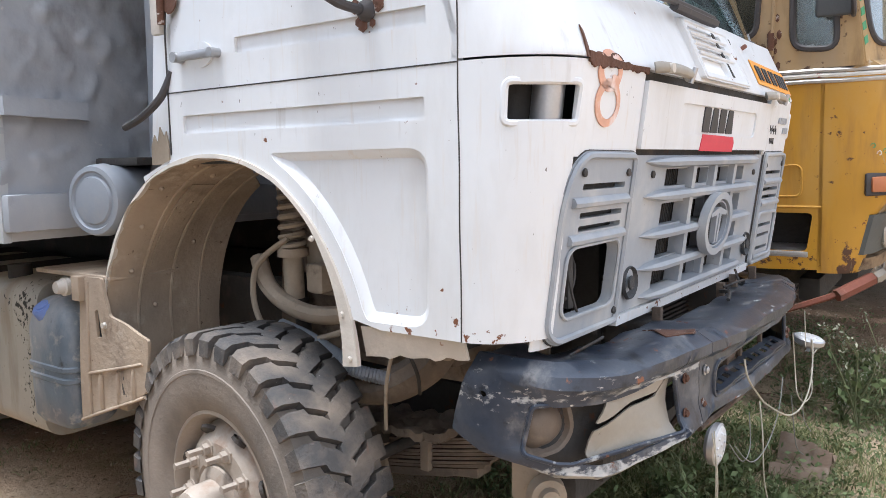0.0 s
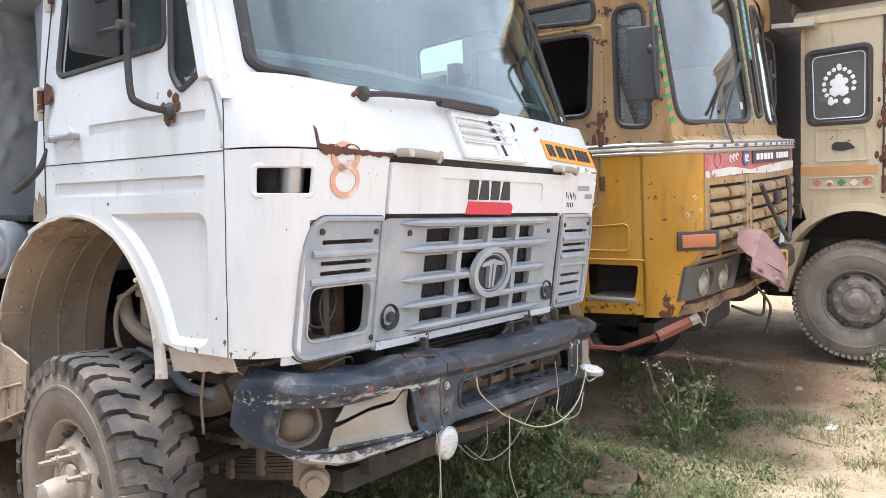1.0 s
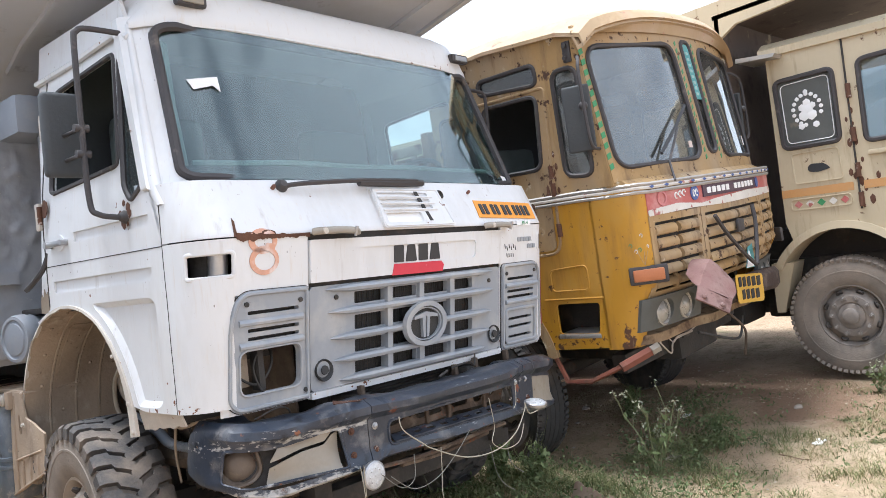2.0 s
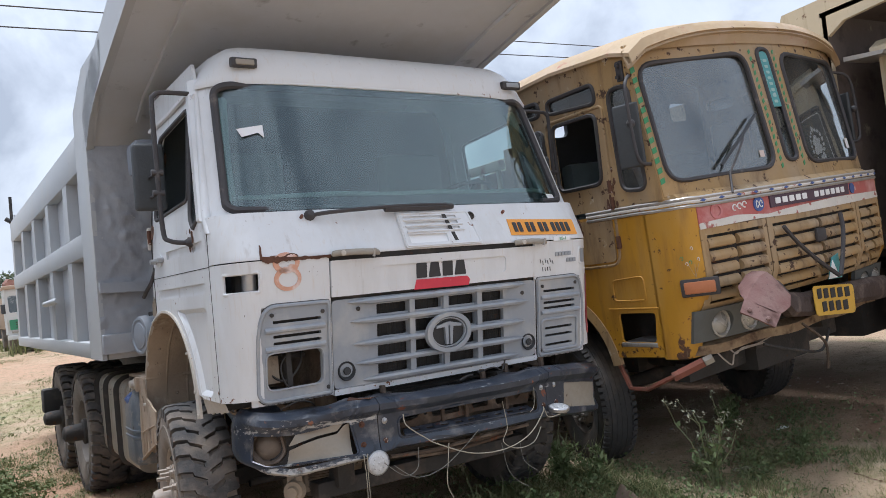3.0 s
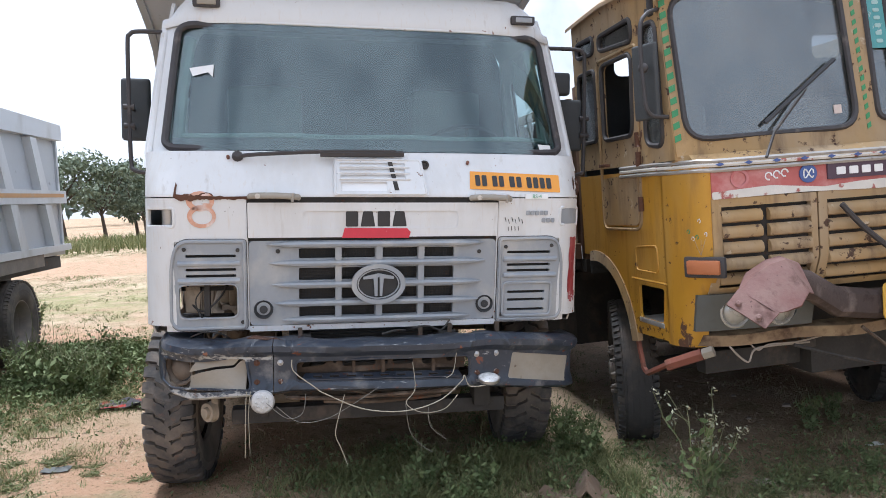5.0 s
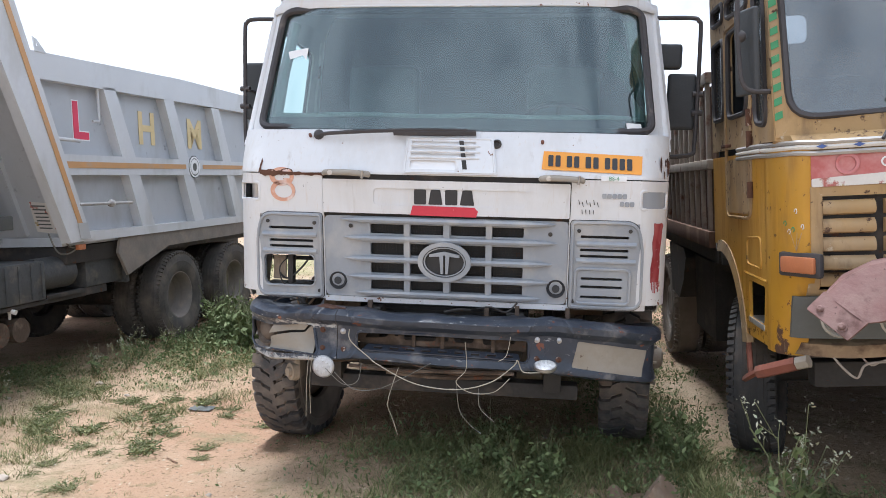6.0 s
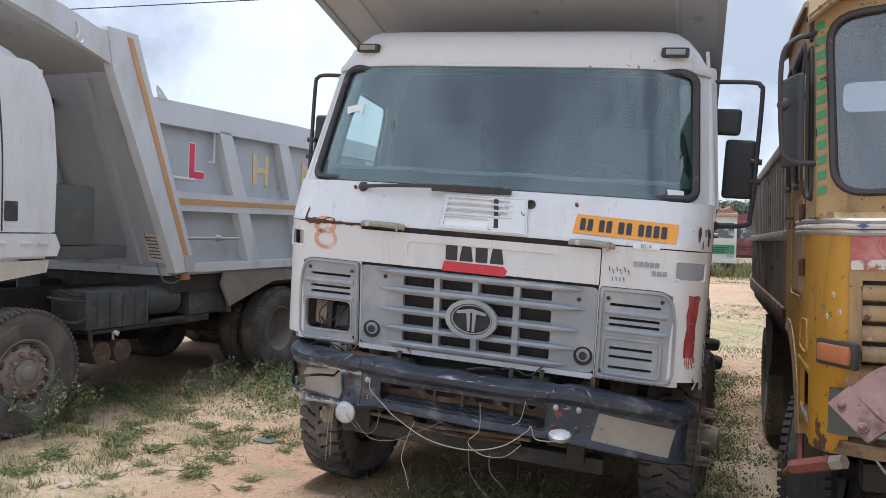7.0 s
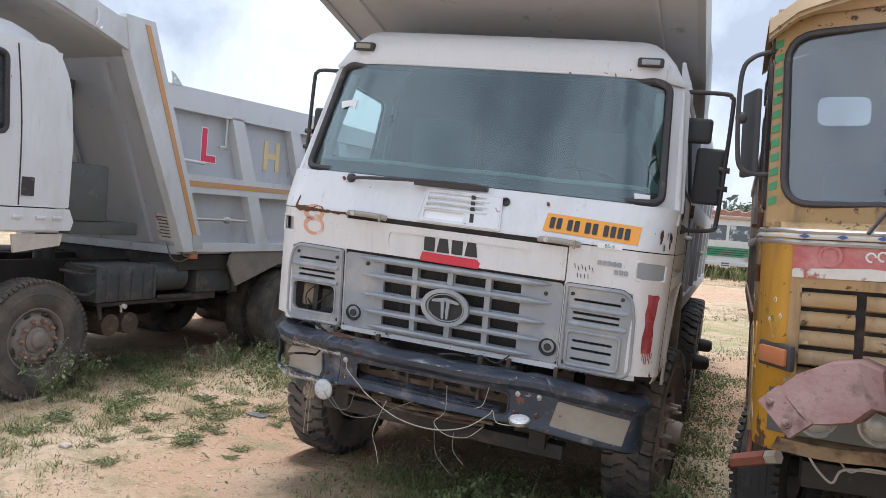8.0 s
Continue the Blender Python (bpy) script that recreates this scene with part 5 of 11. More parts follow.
BAY_L = bump_shape([(-1.152, 0.752), (-1.09, 0.725), (-0.69, 0.728), (-0.70, 0.898), (-1.14, 0.885)], 0.025)
GAP_M = bump_shape([(-0.45, 0.765), (0.49, 0.742), (0.49, 0.868), (-0.45, 0.876)], 0.035)
BAY_R = bump_shape([(0.715, 0.722), (1.125, 0.655), (1.155, 0.80), (0.76, 0.862)], 0.012)
bumper = bump_part("bumper", run_at(-0.572), run_at(0.585), -0.05, 0.46, [GAP_M], M_BUMP, "scuffed blue-black steel bumper, bent at one end")
bm = B()
s_end = run_at(-0.572) - 0.004
plate(bm, rpoly([(0.045, 0.060), (0.13, 0.004), (0.24, -0.05), (s_end, -0.05), (s_end, 0.46), (0.15, 0.46), (0.112, 0.30), (0.07, 0.16)], 0.010), [BAY_L, oval(0.150, 0.185, 0.009, 0.009, 10)], lambda a, b, d: section(a, b, d), 0.006, 0.032)
end_l = part("bumper_end", bm, M_BUMP_W, white, "battered bumper end, paint scraped to bare metal")
end_r = bump_part("bumper_end", run_at(0.589), RUN[-1], -0.05, 0.44, [BAY_R], M_BUMP, "blue-black bumper end with a lamp cover", dents=0.6)
# rolled rims round the lamp bay and the middle opening
for loop, mt, own in ((BAY_L, M_BUMP_W, end_l), (GAP_M, M_BUMP, bumper)):
    bm = B()
    tube(bm, [section(a, b, -0.001) for a, b in loop], 0.007, 6, True)
    part("rolled_rim", bm, mt, own)
# smashed lamp: two pieces of lens, the bowl, the dark bay behind
for pts, off in (([(-1.02, 0.72), (-0.70, 0.722), (-0.70, 0.885), (-0.735, 0.875), (-0.79, 0.838), (-0.87, 0.828), (-0.94, 0.812), (-1.0, 0.79)], 0.018), ([(-1.0, 0.812), (-0.94, 0.828), (-0.87, 0.843), (-0.79, 0.853), (-0.735, 0.892), (-0.72, 0.905), (-0.80, 0.905), (-0.96, 0.90)], 0.013)):
    bm = B()
    plate(bm, rpoly([(run_at(x), up_at(x, z)) for x, z in pts], 0.008, 2), [], lambda a, b, d: section(a, b, off + d + 0.008 * math.sin(a * 13 + b * 31) - 0.006 * math.sin(a * 29), 0.5), 0.006, 0.03)
    part("cracked_lens", bm, M_LENS, end_l, "cracked cream lamp lens")
bm = B()
cm = Matrix.Translation((-1.065, 0.110, 0.81)) @ Matrix.Rotation(radians(-35), 4, "Z") @ Matrix.Rotation(radians(90), 4, "X")
lathe(bm, [(0.0005, 0.022), (0.02, 0.021), (0.04, 0.014), (0.058, 0.0), (0.070, -0.016), (0.074, -0.012), (0.082, 0.004), (0.092, 0.006), (0.096, -0.004), (0.096, -0.04)], cm, 32)
for v in bm.verts:
    v.co += 0.010 * noise.noise_vector(v.co * 16)
part("lamp_bowl", bm, M_SHEETB, end_l, "dusty broken lamp bowl")
# dark sheet gives the empty lamp bay its shade
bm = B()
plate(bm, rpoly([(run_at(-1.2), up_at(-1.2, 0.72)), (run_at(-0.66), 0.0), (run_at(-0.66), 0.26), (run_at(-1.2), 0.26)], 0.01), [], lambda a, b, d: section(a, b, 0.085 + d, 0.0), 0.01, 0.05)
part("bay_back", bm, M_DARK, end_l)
bm = B()
plate(bm, BAY_R, [], lambda a, b, d: section(a, b, 0.004 + d, 0.2), 0.012, 0.05)
part("lamp_lens", bm, M_LENS, end_r, "dusty cream lamp cover")
for x in (-0.655, -0.525, 0.53, 0.64):
    for k, z in ((0, 0.765), (1, 0.868)):
        bm = B()
        q = Vector(section(run_at(x), up_at(x, z)))
        lathe(bm, [(0.017, 0), (0.017, 0.003), (0.011, 0.004), (0.011, 0.010), (0.006, 0.013), (0.0005, 0.015)], Matrix.Translation(q) @ Matrix.Rotation(radians(90), 4, "X"), 8)
        part("bolt", bm, M_CHROME if k and x > -0.6 else M_CHIP, bumper)
bm = B()
plate(bm, rpoly([(run_at(-0.70), 0.31), (run_at(-0.60), 0.296), (run_at(-0.545), 0.315), (run_at(-0.555), 0.40), (run_at(-0.66), 0.415), (run_at(-0.69), 0.36)], 0.012), [], lambda a, b, d: section(a, b, -0.004 + d), 0.004, 0.03)
part("rust_patch", bm, M_CHIP, bumper, "flaked red-brown rust plate")
# torn inner rail, slotted step strip and cross bars behind the middle opening
bm = B()
plate(bm, [(-0.47, 0.80), (-0.3, 0.79), (0.1, 0.80), (0.48, 0.785), (0.48, 0.885), (-0.47, 0.895)], [rpoly([(-0.42, 0.825), (-0.30, 0.835), (-0.27, 0.865), (-0.40, 0.86)], 0.012), rrect(-0.20, -0.02, 0.825, 0.868, 0.015), rrect(0.08, 0.19, 0.82, 0.86, 0.02), rrect(0.24, 0.31, 0.815, 0.865, 0.02), oval(0.40, 0.845, 0.022, 0.022, 12), oval(-0.24, 0.85, 0.010, 0.010, 8), oval(0.04, 0.835, 0.012, 0.012, 8)], lambda a, b, d: (a, -0.075 + d + 0.008 * math.sin(a * 20) + 0.012 * math.sin(a * 7 + b * 30), b), 0.008, 0.05)
part("inner_rail", bm, M_RAIL, bumper, "torn rusty inner rail")
bm = B()
slots = [rrect(x, x + 0.05, -0.012, 0.012, 0.004, 2) for x in span(-0.36, 0.36, 8)]
plate(bm, rpoly([(-0.42, -0.03), (0.45, -0.03), (0.44, 0.03), (-0.40, 0.03)], 0.01), slots, lambda a, b, d: (a, -0.125 + b + 0.004 * math.sin(a * 23), 0.772 + 0.35 * b - 0.02 * a + d), 0.006, 0.06)
part("step_strip", bm, M_BUMP, bumper, "slotted blue-black step strip")
for x in (-0.14, 0.02, 0.30):
    bm = B()
    box(bm, x - 0.010, x + 0.010, -0.10, -0.085, 0.765, 0.87, 0.003)
    part("cross_bar", bm, M_RAIL, bumper)
for pl, r in (([(-0.5, -0.12, 0.675), (-0.2, -0.11, 0.655), (0.1, -0.12, 0.668), (0.42, -0.12, 0.672)], 0.011), ([(-0.66, -0.06, 0.672), (-0.3, -0.04, 0.70), (0.1, -0.07, 0.642), (0.38, -0.06, 0.68)], 0.009), ([(-0.30, -0.05, 0.63), (0.0, -0.03, 0.61), (0.35, -0.05, 0.635)], 0.014)):
    bm = B()
    tube(bm, smooth_path(pl, 5), r, 6)
    part("bent_stay", bm, M_RAIL, bumper)
for x, z0, z1 in ((-0.42, 0.93, 1.02), (0.25, 0.93, 1.01), (0.42, 0.93, 1.02), (0.7, 0.95, 1.02)):
    bm = B()
    box(bm, x - 0.012, x + 0.012, 0.03, 0.06, z0, z1, 0.003)
    box(bm, x - 0.03, x + 0.03, 0.0, 0.06, z0, z0 + 0.012, 0.003)
    part("bracket", bm, M_RAIL, bumper)
for pl, r, mt in (([(-1.0, 0.06, 0.985), (-0.92, 0.01, 1.02), (-0.84, 0.05, 1.0), (-0.8, 0.09, 0.97)], 0.004, M_DARK), ([(0.2, 0.02, 1.0), (0.28, -0.03, 1.02), (0.36, 0.0, 0.99), (0.42, 0.04, 1.04)], 0.005, M_DARK), ([(0.02, -0.05, 0.985), (0.1, -0.03, 1.0), (0.16, 0.02, 0.99)], 0.007, M_DARK)):
    bm = B()
    tube(bm, smooth_path(pl, 5), r, 6)
    part("loose_lead", bm, mt, bumper)

# round work lamps hanging from the bumper
for c, rx, rz, nm in (((-0.62, -0.204, 0.682), 92, 0, "led_lamp"), ((0.586, -0.212, 0.743), 12, -6, "led_lamp")):
    bm = B()
    mm = Matrix.Translation(c) @ Matrix.Rotation(radians(rz), 4, "Z") @ Matrix.Rotation(radians(rx), 4, "X")
    lathe(bm, [(0.0005, -0.02), (0.045, -0.018), (0.06, -0.005), (0.062, 0.012), (0.056, 0.016)], mm, 28)
    l_ob = part(nm, bm, M_CHROME, white, "round white work lamp")
    bm = B()
    lathe(bm, [(0.056, 0.014), (0.05, 0.018), (0.0005, 0.019)], mm, 28)
    for k in range(9):
        a, r = 2 * math.pi * k / 8, (0.033 if k < 8 else 0)
        bmesh.ops.create_uvsphere(bm, u_segments=8, v_segments=5, radius=0.0055, matrix=mm @ Matrix.Translation((r * math.cos(a), r * math.sin(a), 0.017)))
    part("lamp_face", bm, M_LED, l_ob)
bm = B()
rod(bm, (-0.905, 0.185, 0.545), (-0.932, 0.158, 0.545), 0.058, 0.052, 22)
rod(bm, (-0.932, 0.158, 0.545), (-0.945, 0.145, 0.545), 0.032, 0.027, 16)
box(bm, -0.91, -0.87, 0.16, 0.30, 0.50, 0.66, 0.015)
part("tow_pin", bm, M_TAN, bumper, "pale round spring pin end")

# loose wires
WIRES = (
    (M_WIRE, 0.0055, [(-0.47, -0.24, 0.90), (-0.46, -0.25, 0.84), (-0.36, -0.26, 0.76), (-0.30, -0.27, 0.72), (-0.1, -0.29, 0.635), (0.12, -0.29, 0.615), (0.30, -0.28, 0.66), (0.42, -0.26, 0.75), (0.44, -0.25, 0.78), (0.47, -0.25, 0.72), (0.56, -0.25, 0.72)]),
    (M_WIRE, 0.004, [(-0.20, -0.22, 0.70), (-0.23, -0.24, 0.60), (-0.25, -0.25, 0.50), (-0.22, -0.25, 0.42), (-0.19, -0.26, 0.34)]),
    (M_WIRE, 0.0035, [(-0.68, -0.22, 0.74), (-0.69, -0.23, 0.62), (-0.685, -0.23, 0.42)]),
    (M_WIRE, 0.0035, [(-0.70, -0.22, 0.74), (-0.705, -0.24, 0.60), (-0.71, -0.23, 0.40)]),
    (M_WIREG, 0.0035, [(-0.60, -0.24, 0.68), (-0.50, -0.25, 0.60), (-0.42, -0.25, 0.62), (-0.40, -0.24, 0.72)]),
    (M_WIREG, 0.0035, [(-0.55, -0.24, 0.66), (-0.44, -0.26, 0.58), (-0.30, -0.27, 0.59), (-0.16, -0.27, 0.66), (-0.02, -0.25, 0.74)]),
    (M_WIRE, 0.004, [(0.16, -0.24, 0.86), (0.17, -0.25, 0.72), (0.12, -0.27, 0.65), (0.20, -0.28, 0.60), (0.32, -0.28, 0.61), (0.40, -0.26, 0.68)]),
    (M_WIREG, 0.0035, [(0.12, -0.25, 0.64), (0.14, -0.26, 0.50), (0.20, -0.26, 0.42), (0.26, -0.27, 0.38)]),
    (M_WIREG, 0.0035, [(0.24, -0.26, 0.62), (0.25, -0.27, 0.52), (0.33, -0.28, 0.45)]),
    (M_WIRE, 0.0035, [(0.40, -0.23, 0.90), (0.38, -0.24, 0.80), (0.34, -0.25, 0.77)]),
)
for mt, r, pl in WIRES:
    bm = B()
    tube(bm, smooth_path(pl, 7), r * 0.55, 6)
    part("loose_wire", bm, mt, bumper, "hanging loose lead")

# radiator and underside
bm = B()
box(bm, -0.48, 0.48, 0.22, 0.32, 0.78, 1.50, 0.01)
rad = part("radiator", bm, M_GREY_D, white)
for k in range(18):
    bm = B()
    box(bm, -0.46, 0.46, 0.205, 0.222, 0.80 + 0.018 * k, 0.808 + 0.018 * k)
    part("radiator_fin", bm, M_DARK, rad)
for sg in (-1, 1):
    bm = B()
    box(bm, sg * 0.36, sg * 0.46, 0.05, 8.0, 0.72, 0.98, 0.01)
    part("chassis_rail", bm, M_DARK, white)
    bm = B()
    for k in range(9):
        L = 0.74 - 0.03 * k
        th = 0.011 if k < 8 else 0.030
        rings = []
        for t in span(-1, 1, 20):
            y, zz = 1.16 + t * L, 0.415 - 0.0150 * k + 0.21 * abs(t * L) ** 1.2
            w = 0.545 + (0.004 if k % 3 else 0.010) + 0.003 * noise.noise(Vector((y * 9, k, sg)))
            zl = zz - th - (0.012 * noise.noise(Vector((y * 22, 3, sg))) if k == 8 else 0)
            rings.append([(sg * w, y, zz), (sg * 0.46, y, zz), (sg * 0.46, y, zl), (sg * w, y, zl)])
        loft(bm, rings)
    spring = part("leaf_spring", bm, M_MUDDY, white, "dusty leaf spring pack")
    for y, z0, z1 in ((0.885, 0.335, 0.50), (1.10, 0.28, 0.46), (1.22, 0.28, 0.46)):
        bm = B()
        box(bm, sg * 0.572, sg * 0.44, y - 0.020, y + 0.020, z0, z1, 0.005)
        rod(bm, (sg * 0.570, y, z1 - 0.02), (sg * 0.580, y, z1 - 0.02), 0.009, 0.008, 8)
        part("spring_clip", bm, M_TAN, spring)
    bm = B()
    rod(bm, (sg * 0.56, 0.42, 0.555), (sg * 0.42, 0.42, 0.555), 0.045)
    part("spring_eye", bm, M_TAN, spring)
    bm = B()
    rod(bm, (sg * 0.62, 1.42, 0.50), (sg * 0.60, 1.50, 1.05), 0.032)
    rod(bm, (sg * 0.62, 1.42, 0.45), (sg * 0.615, 1.45, 0.74), 0.042)
    part("damper", bm, M_DARK, white)
bm = B()
rings = []
for x in span(-0.98, 0.98, 14):
    zz = 0.48 - 0.10 * max(0, 1 - (abs(x) / 0.6) ** 4)
    rings.append([(x, 1.07, zz + 0.045), (x, 1.19, zz + 0.045), (x, 1.19, zz - 0.05), (x, 1.07, zz - 0.05)])
loft(bm, rings)
rod(bm, (-0.9, 0.92, 0.46), (0.9, 0.92, 0.46), 0.022)
part("front_axle", bm, M_DARK, white, "dusty forged axle beam")
bm = B()
box(bm, -0.80, 0.78, 0.14, 0.26, 0.47, 0.56, 0.02)
box(bm, -0.70, -0.60, 0.10, 0.22, 0.52, 0.76, 0.01)
box(bm, 0.58, 0.68, 0.10, 0.22, 0.52, 0.76, 0.01)
part("front_crossmember", bm, M_DARK, white)
bm = B()
box(bm, -0.34, 0.34, 0.4, 1.3, 0.62, 1.46, 0.08)
rod(bm, (-0.2, 0.9, 0.55), (0.3, 0.9, 0.55), 0.16)
part("engine", bm, M_DARK, white)
# sump and radiator foot are added boxes that darken the ground below
bm = B()
box(bm, -0.38, 0.38, 0.45, 1.75, 0.40, 0.64, 0.06)
part("oil_sump", bm, M_DARK, white)
bm = B()
box(bm, -0.52, 0.52, 0.20, 0.36, 0.60, 0.79, 0.03)
part("radiator_foot", bm, M_DARK, white)
# cab suspension strut, hoses and the coiled pipe in the wheel housing
bm = B()
n = 90
tube(bm, [(-0.9 + 0.042 * math.cos(k * 0.52), 1.2 + 0.042 * math.sin(k * 0.52), 1.19 + 0.26 * k / n) for k in range(n)], 0.010, 6)
strut = part("coil_spring", bm, M_TAN, white, "dusty cab suspension spring")
bm = B()
rod(bm, (-0.9, 1.2, 1.02), (-0.9, 1.2, 1.19), 0.036, 0.036, 14)
rod(bm, (-0.9, 1.2, 1.17), (-0.9, 1.2, 1.2), 0.055, 0.055, 14)
part("strut_body", bm, M_TAN, strut)
bm = B()
rod(bm, (-0.9, 1.2, 1.45), (-0.9, 1.2, 1.50), 0.06, 0.06, 14)
part("spring_seat", bm, M_TAN, strut)
bm = B()
box(bm, -0.86, -0.70, 1.0, 1.18, 1.03, 1.24, 0.02)
box(bm, -0.92, -0.84, 1.04, 1.12, 1.05, 1.15, 0.012)
part("strut_bracket", bm, M_TAN, strut)
for pl, r, mt in (([(-0.92, 1.36, 1.16), (-0.94, 1.29, 1.06), (-0.95, 1.16, 1.0), (-0.92, 1.04, 0.975), (-0.86, 0.92, 0.99)], 0.032, M_TAN), ([(-0.94, 1.18, 1.24), (-0.98, 1.30, 1.14), (-0.99, 1.31, 1.0), (-0.98, 1.24, 0.90), (-0.95, 1.08, 0.89), (-0.9, 0.95, 0.93)], 0.011, M_TAN), ([(-0.95, 0.66, 0.98), (-0.98, 0.62, 0.92), (-0.96, 0.60, 0.84), (-0.9, 0.64, 0.76)], 0.006, M_DARK), ([(-0.9, 0.56, 0.98), (-0.95, 0.55, 0.93), (-0.93, 0.50, 0.90), (-0.88, 0.48, 0.95)], 0.007, M_TAN), ([(-0.85, 1.22, 0.74), (-0.85, 1.07, 0.735), (-0.85, 0.93, 0.725), (-0.84, 0.79, 0.755), (-0.81, 0.66, 0.84), (-0.78, 0.60, 0.96)], 0.062, M_MUDDY), ([(-1.05, 0.60, 0.98), (-1.04, 0.64, 0.90), (-1.03, 0.67, 0.80), (-1.0, 0.70, 0.66)], 0.006, M_TAN), ([(-1.10, 0.56, 0.99), (-1.10, 0.50, 0.95), (-1.08, 0.44, 0.955), (-1.04, 0.38, 0.99)], 0.008, M_TAN)):
    bm = B()
    tube(bm, smooth_path(pl, 7), r, 9)
    part("hose", bm, mt, white, "dusty rubber hose")
bm = B()
pts = smooth_path([(-0.93, 1.24, 0.92), (-0.94, 1.11, 0.898), (-0.94, 0.98, 0.856), (-0.94, 0.88, 0.811), (-0.88, 0.78, 0.78)], 12)
for i in range(0, len(pts) - 1):
    p, d = pts[i], (pts[i + 1] - pts[i]).normalized()
    s = d.orthogonal().normalized()
    t2 = d.cross(s)
    tube(bm, [p + 0.020 * (math.cos(a) * s + math.sin(a) * t2) for a in (2 * math.pi * k / 10 for k in range(10))], 0.006, 4, True)
tube(bm, pts, 0.018, 8)
part("coil_pipe", bm, M_FILT, white, "coiled brake pipe")
# dusty steering gear and clutter over the spring
for x0, x1, y0, y1, z0, z1, bv in ((-0.74, -0.56, 0.62, 0.80, 0.80, 0.96, 0.03),):
    bm = B()
    box(bm, x0, x1, y0, y1, z0, z1, bv)
    part("steering_gear", bm, M_MUDDY, white)
bm = B()
skin(bm, lambda u, v: Vector((-0.60 - v + 0.02 * noise.noise(Vector((u * 30, v * 30, 1))), u, 0.545 - 0.05 * (u - 0.95) + 0.030 * noise.noise(Vector((u * 17, v * 17, 6))) + 0.010 * noise.noise(Vector((u * 50, v * 50, 2))))), span(0.70, 1.22, 44), span(-0.10, 0.12, 16), 0.03, lambda u, v: (0, 0, -1))
part("mud_crust", bm, M_MUDDY, white, "grease and mud caked over the spring")
bm = B()
plate(bm, rpoly([(0.36, 0.70), (1.65, 0.72), (1.65, 1.50), (0.36, 1.50)], 0.05), [], lambda a, b, d: (-0.56 + d + 0.012 * math.sin(a * 9) * math.sin(b * 7), a, b), 0.012, 0.08)
part("engine_tunnel", bm, M_MUDDY, white, "mud-coated side of the engine tunnel")

# wheels of the white truck
WR, WW = 0.56, 0.30
lug = tyre_mesh(WR, WW, True, 36)
rim_f, rim_r = rim_mesh(WR, WW, M_RIM, "front"), rim_mesh(WR, WW, M_RIM_G, "rear")
hubm, nutm, holem = hub_mesh(WR, WW, M_RIM, 0.10), nut_mesh(M_RIM, 0.020, 0.05), rim_holes_mesh(WR, WW)
for sg, rz in ((-1, 0), (1, 180)):
    make_wheel("front_wheel", white, pose(sg * 1.15, 1.17, 0.405 if sg < 0 else 0.53, 0, 0, rz - 6.3), (lug, rim_f, hubm, nutm, holem), WR, WW, 10, True, 0.60, 0.82)
    for y in (4.3, 5.75):
        for x in (1.17, 0.84):
            make_wheel("rear_wheel", white, pose(sg * x, y, 0.475 if sg < 0 else 0.56, 0, 0, rz if x > 1 else rz + 180), (lug, rim_r, hub_mesh(WR, WW, M_DARK, 0.16) if x > 1 else None, None, None), WR, WW, 0, False)
for y in (4.3, 5.75):
    bm = B()
    rod(bm, (-1.0, y, 0.49), (1.0, y, 0.53), 0.11, None, 16)
    bmesh.ops.create_uvsphere(bm, u_segments=16, v_segments=10, radius=0.24, matrix=Matrix.Translation((0, y, 0.51)))
    part("rear_axle", bm, M_DARK, white)

# fuel tank, coolant can, air cleaner, brackets behind the cab
bm = B()
prof = rpoly([(-1.22, 0.34), (-0.55, 0.34), (-0.55, 1.02), (-1.22, 1.02)], 0.11, 6)
loft(bm, [[(a, y, b) for a, b in prof] for y in (2.42, 2.44, 3.98, 4.0)])
tank = part("fuel_tank", bm, M_TANK, white, "dusty rounded fuel tank")
for y in (2.95, 3.40, 3.82):
    bm = B()
    tube(bm, [(a * 1.005 - 0.004, y, b) for a, b in prof], 0.014, 5, True, 2.2)
    part("strap", bm, M_DARK, tank)
bm = B()
rod(bm, (-1.12, 2.75, 1.0), (-1.12, 2.75, 1.07), 0.05)
part("filler_cap", bm, M_DARK, tank)
bm = B()
prof = rpoly([(-1.30, 2.05), (-1.08, 2.05), (-1.08, 2.37), (-1.30, 2.37)], 0.06, 4)
rings = []
for z, s in ((0.47, 0.80), (0.50, 0.97), (0.62, 1.0), (0.655, 1.0), (0.66, 1.05), (0.675, 1.05), (0.68, 0.98), (0.70, 0.98), (0.705, 1.05), (0.72, 1.05), (0.725, 1.0), (0.86, 1.0), (0.93, 0.86), (0.97, 0.62), (0.985, 0.4)):
    rings.append([(-1.19 + (a + 1.19) * s, 2.21 + (b - 2.21) * s, z) for a, b in prof])
loft(bm, rings)
can = part("coolant_can", bm, M_JUG, white, "smoky blue plastic can, dusty, on a bracket")
bm = B()
cm = Matrix.Translation((-1.25, 2.255, 0.915)) @ Matrix.Rotation(radians(-35), 4, "Y")
lathe(bm, [(0.040, -0.02), (0.040, 0.0), (0.047, 0.0), (0.050, 0.006), (0.048, 0.038), (0.042, 0.046), (0.03, 0.044), (0.028, 0.050), (0.0005, 0.050)], cm, 12)
part("cap", bm, M_CAPB, can, "faded blue screw cap")
bm = B()
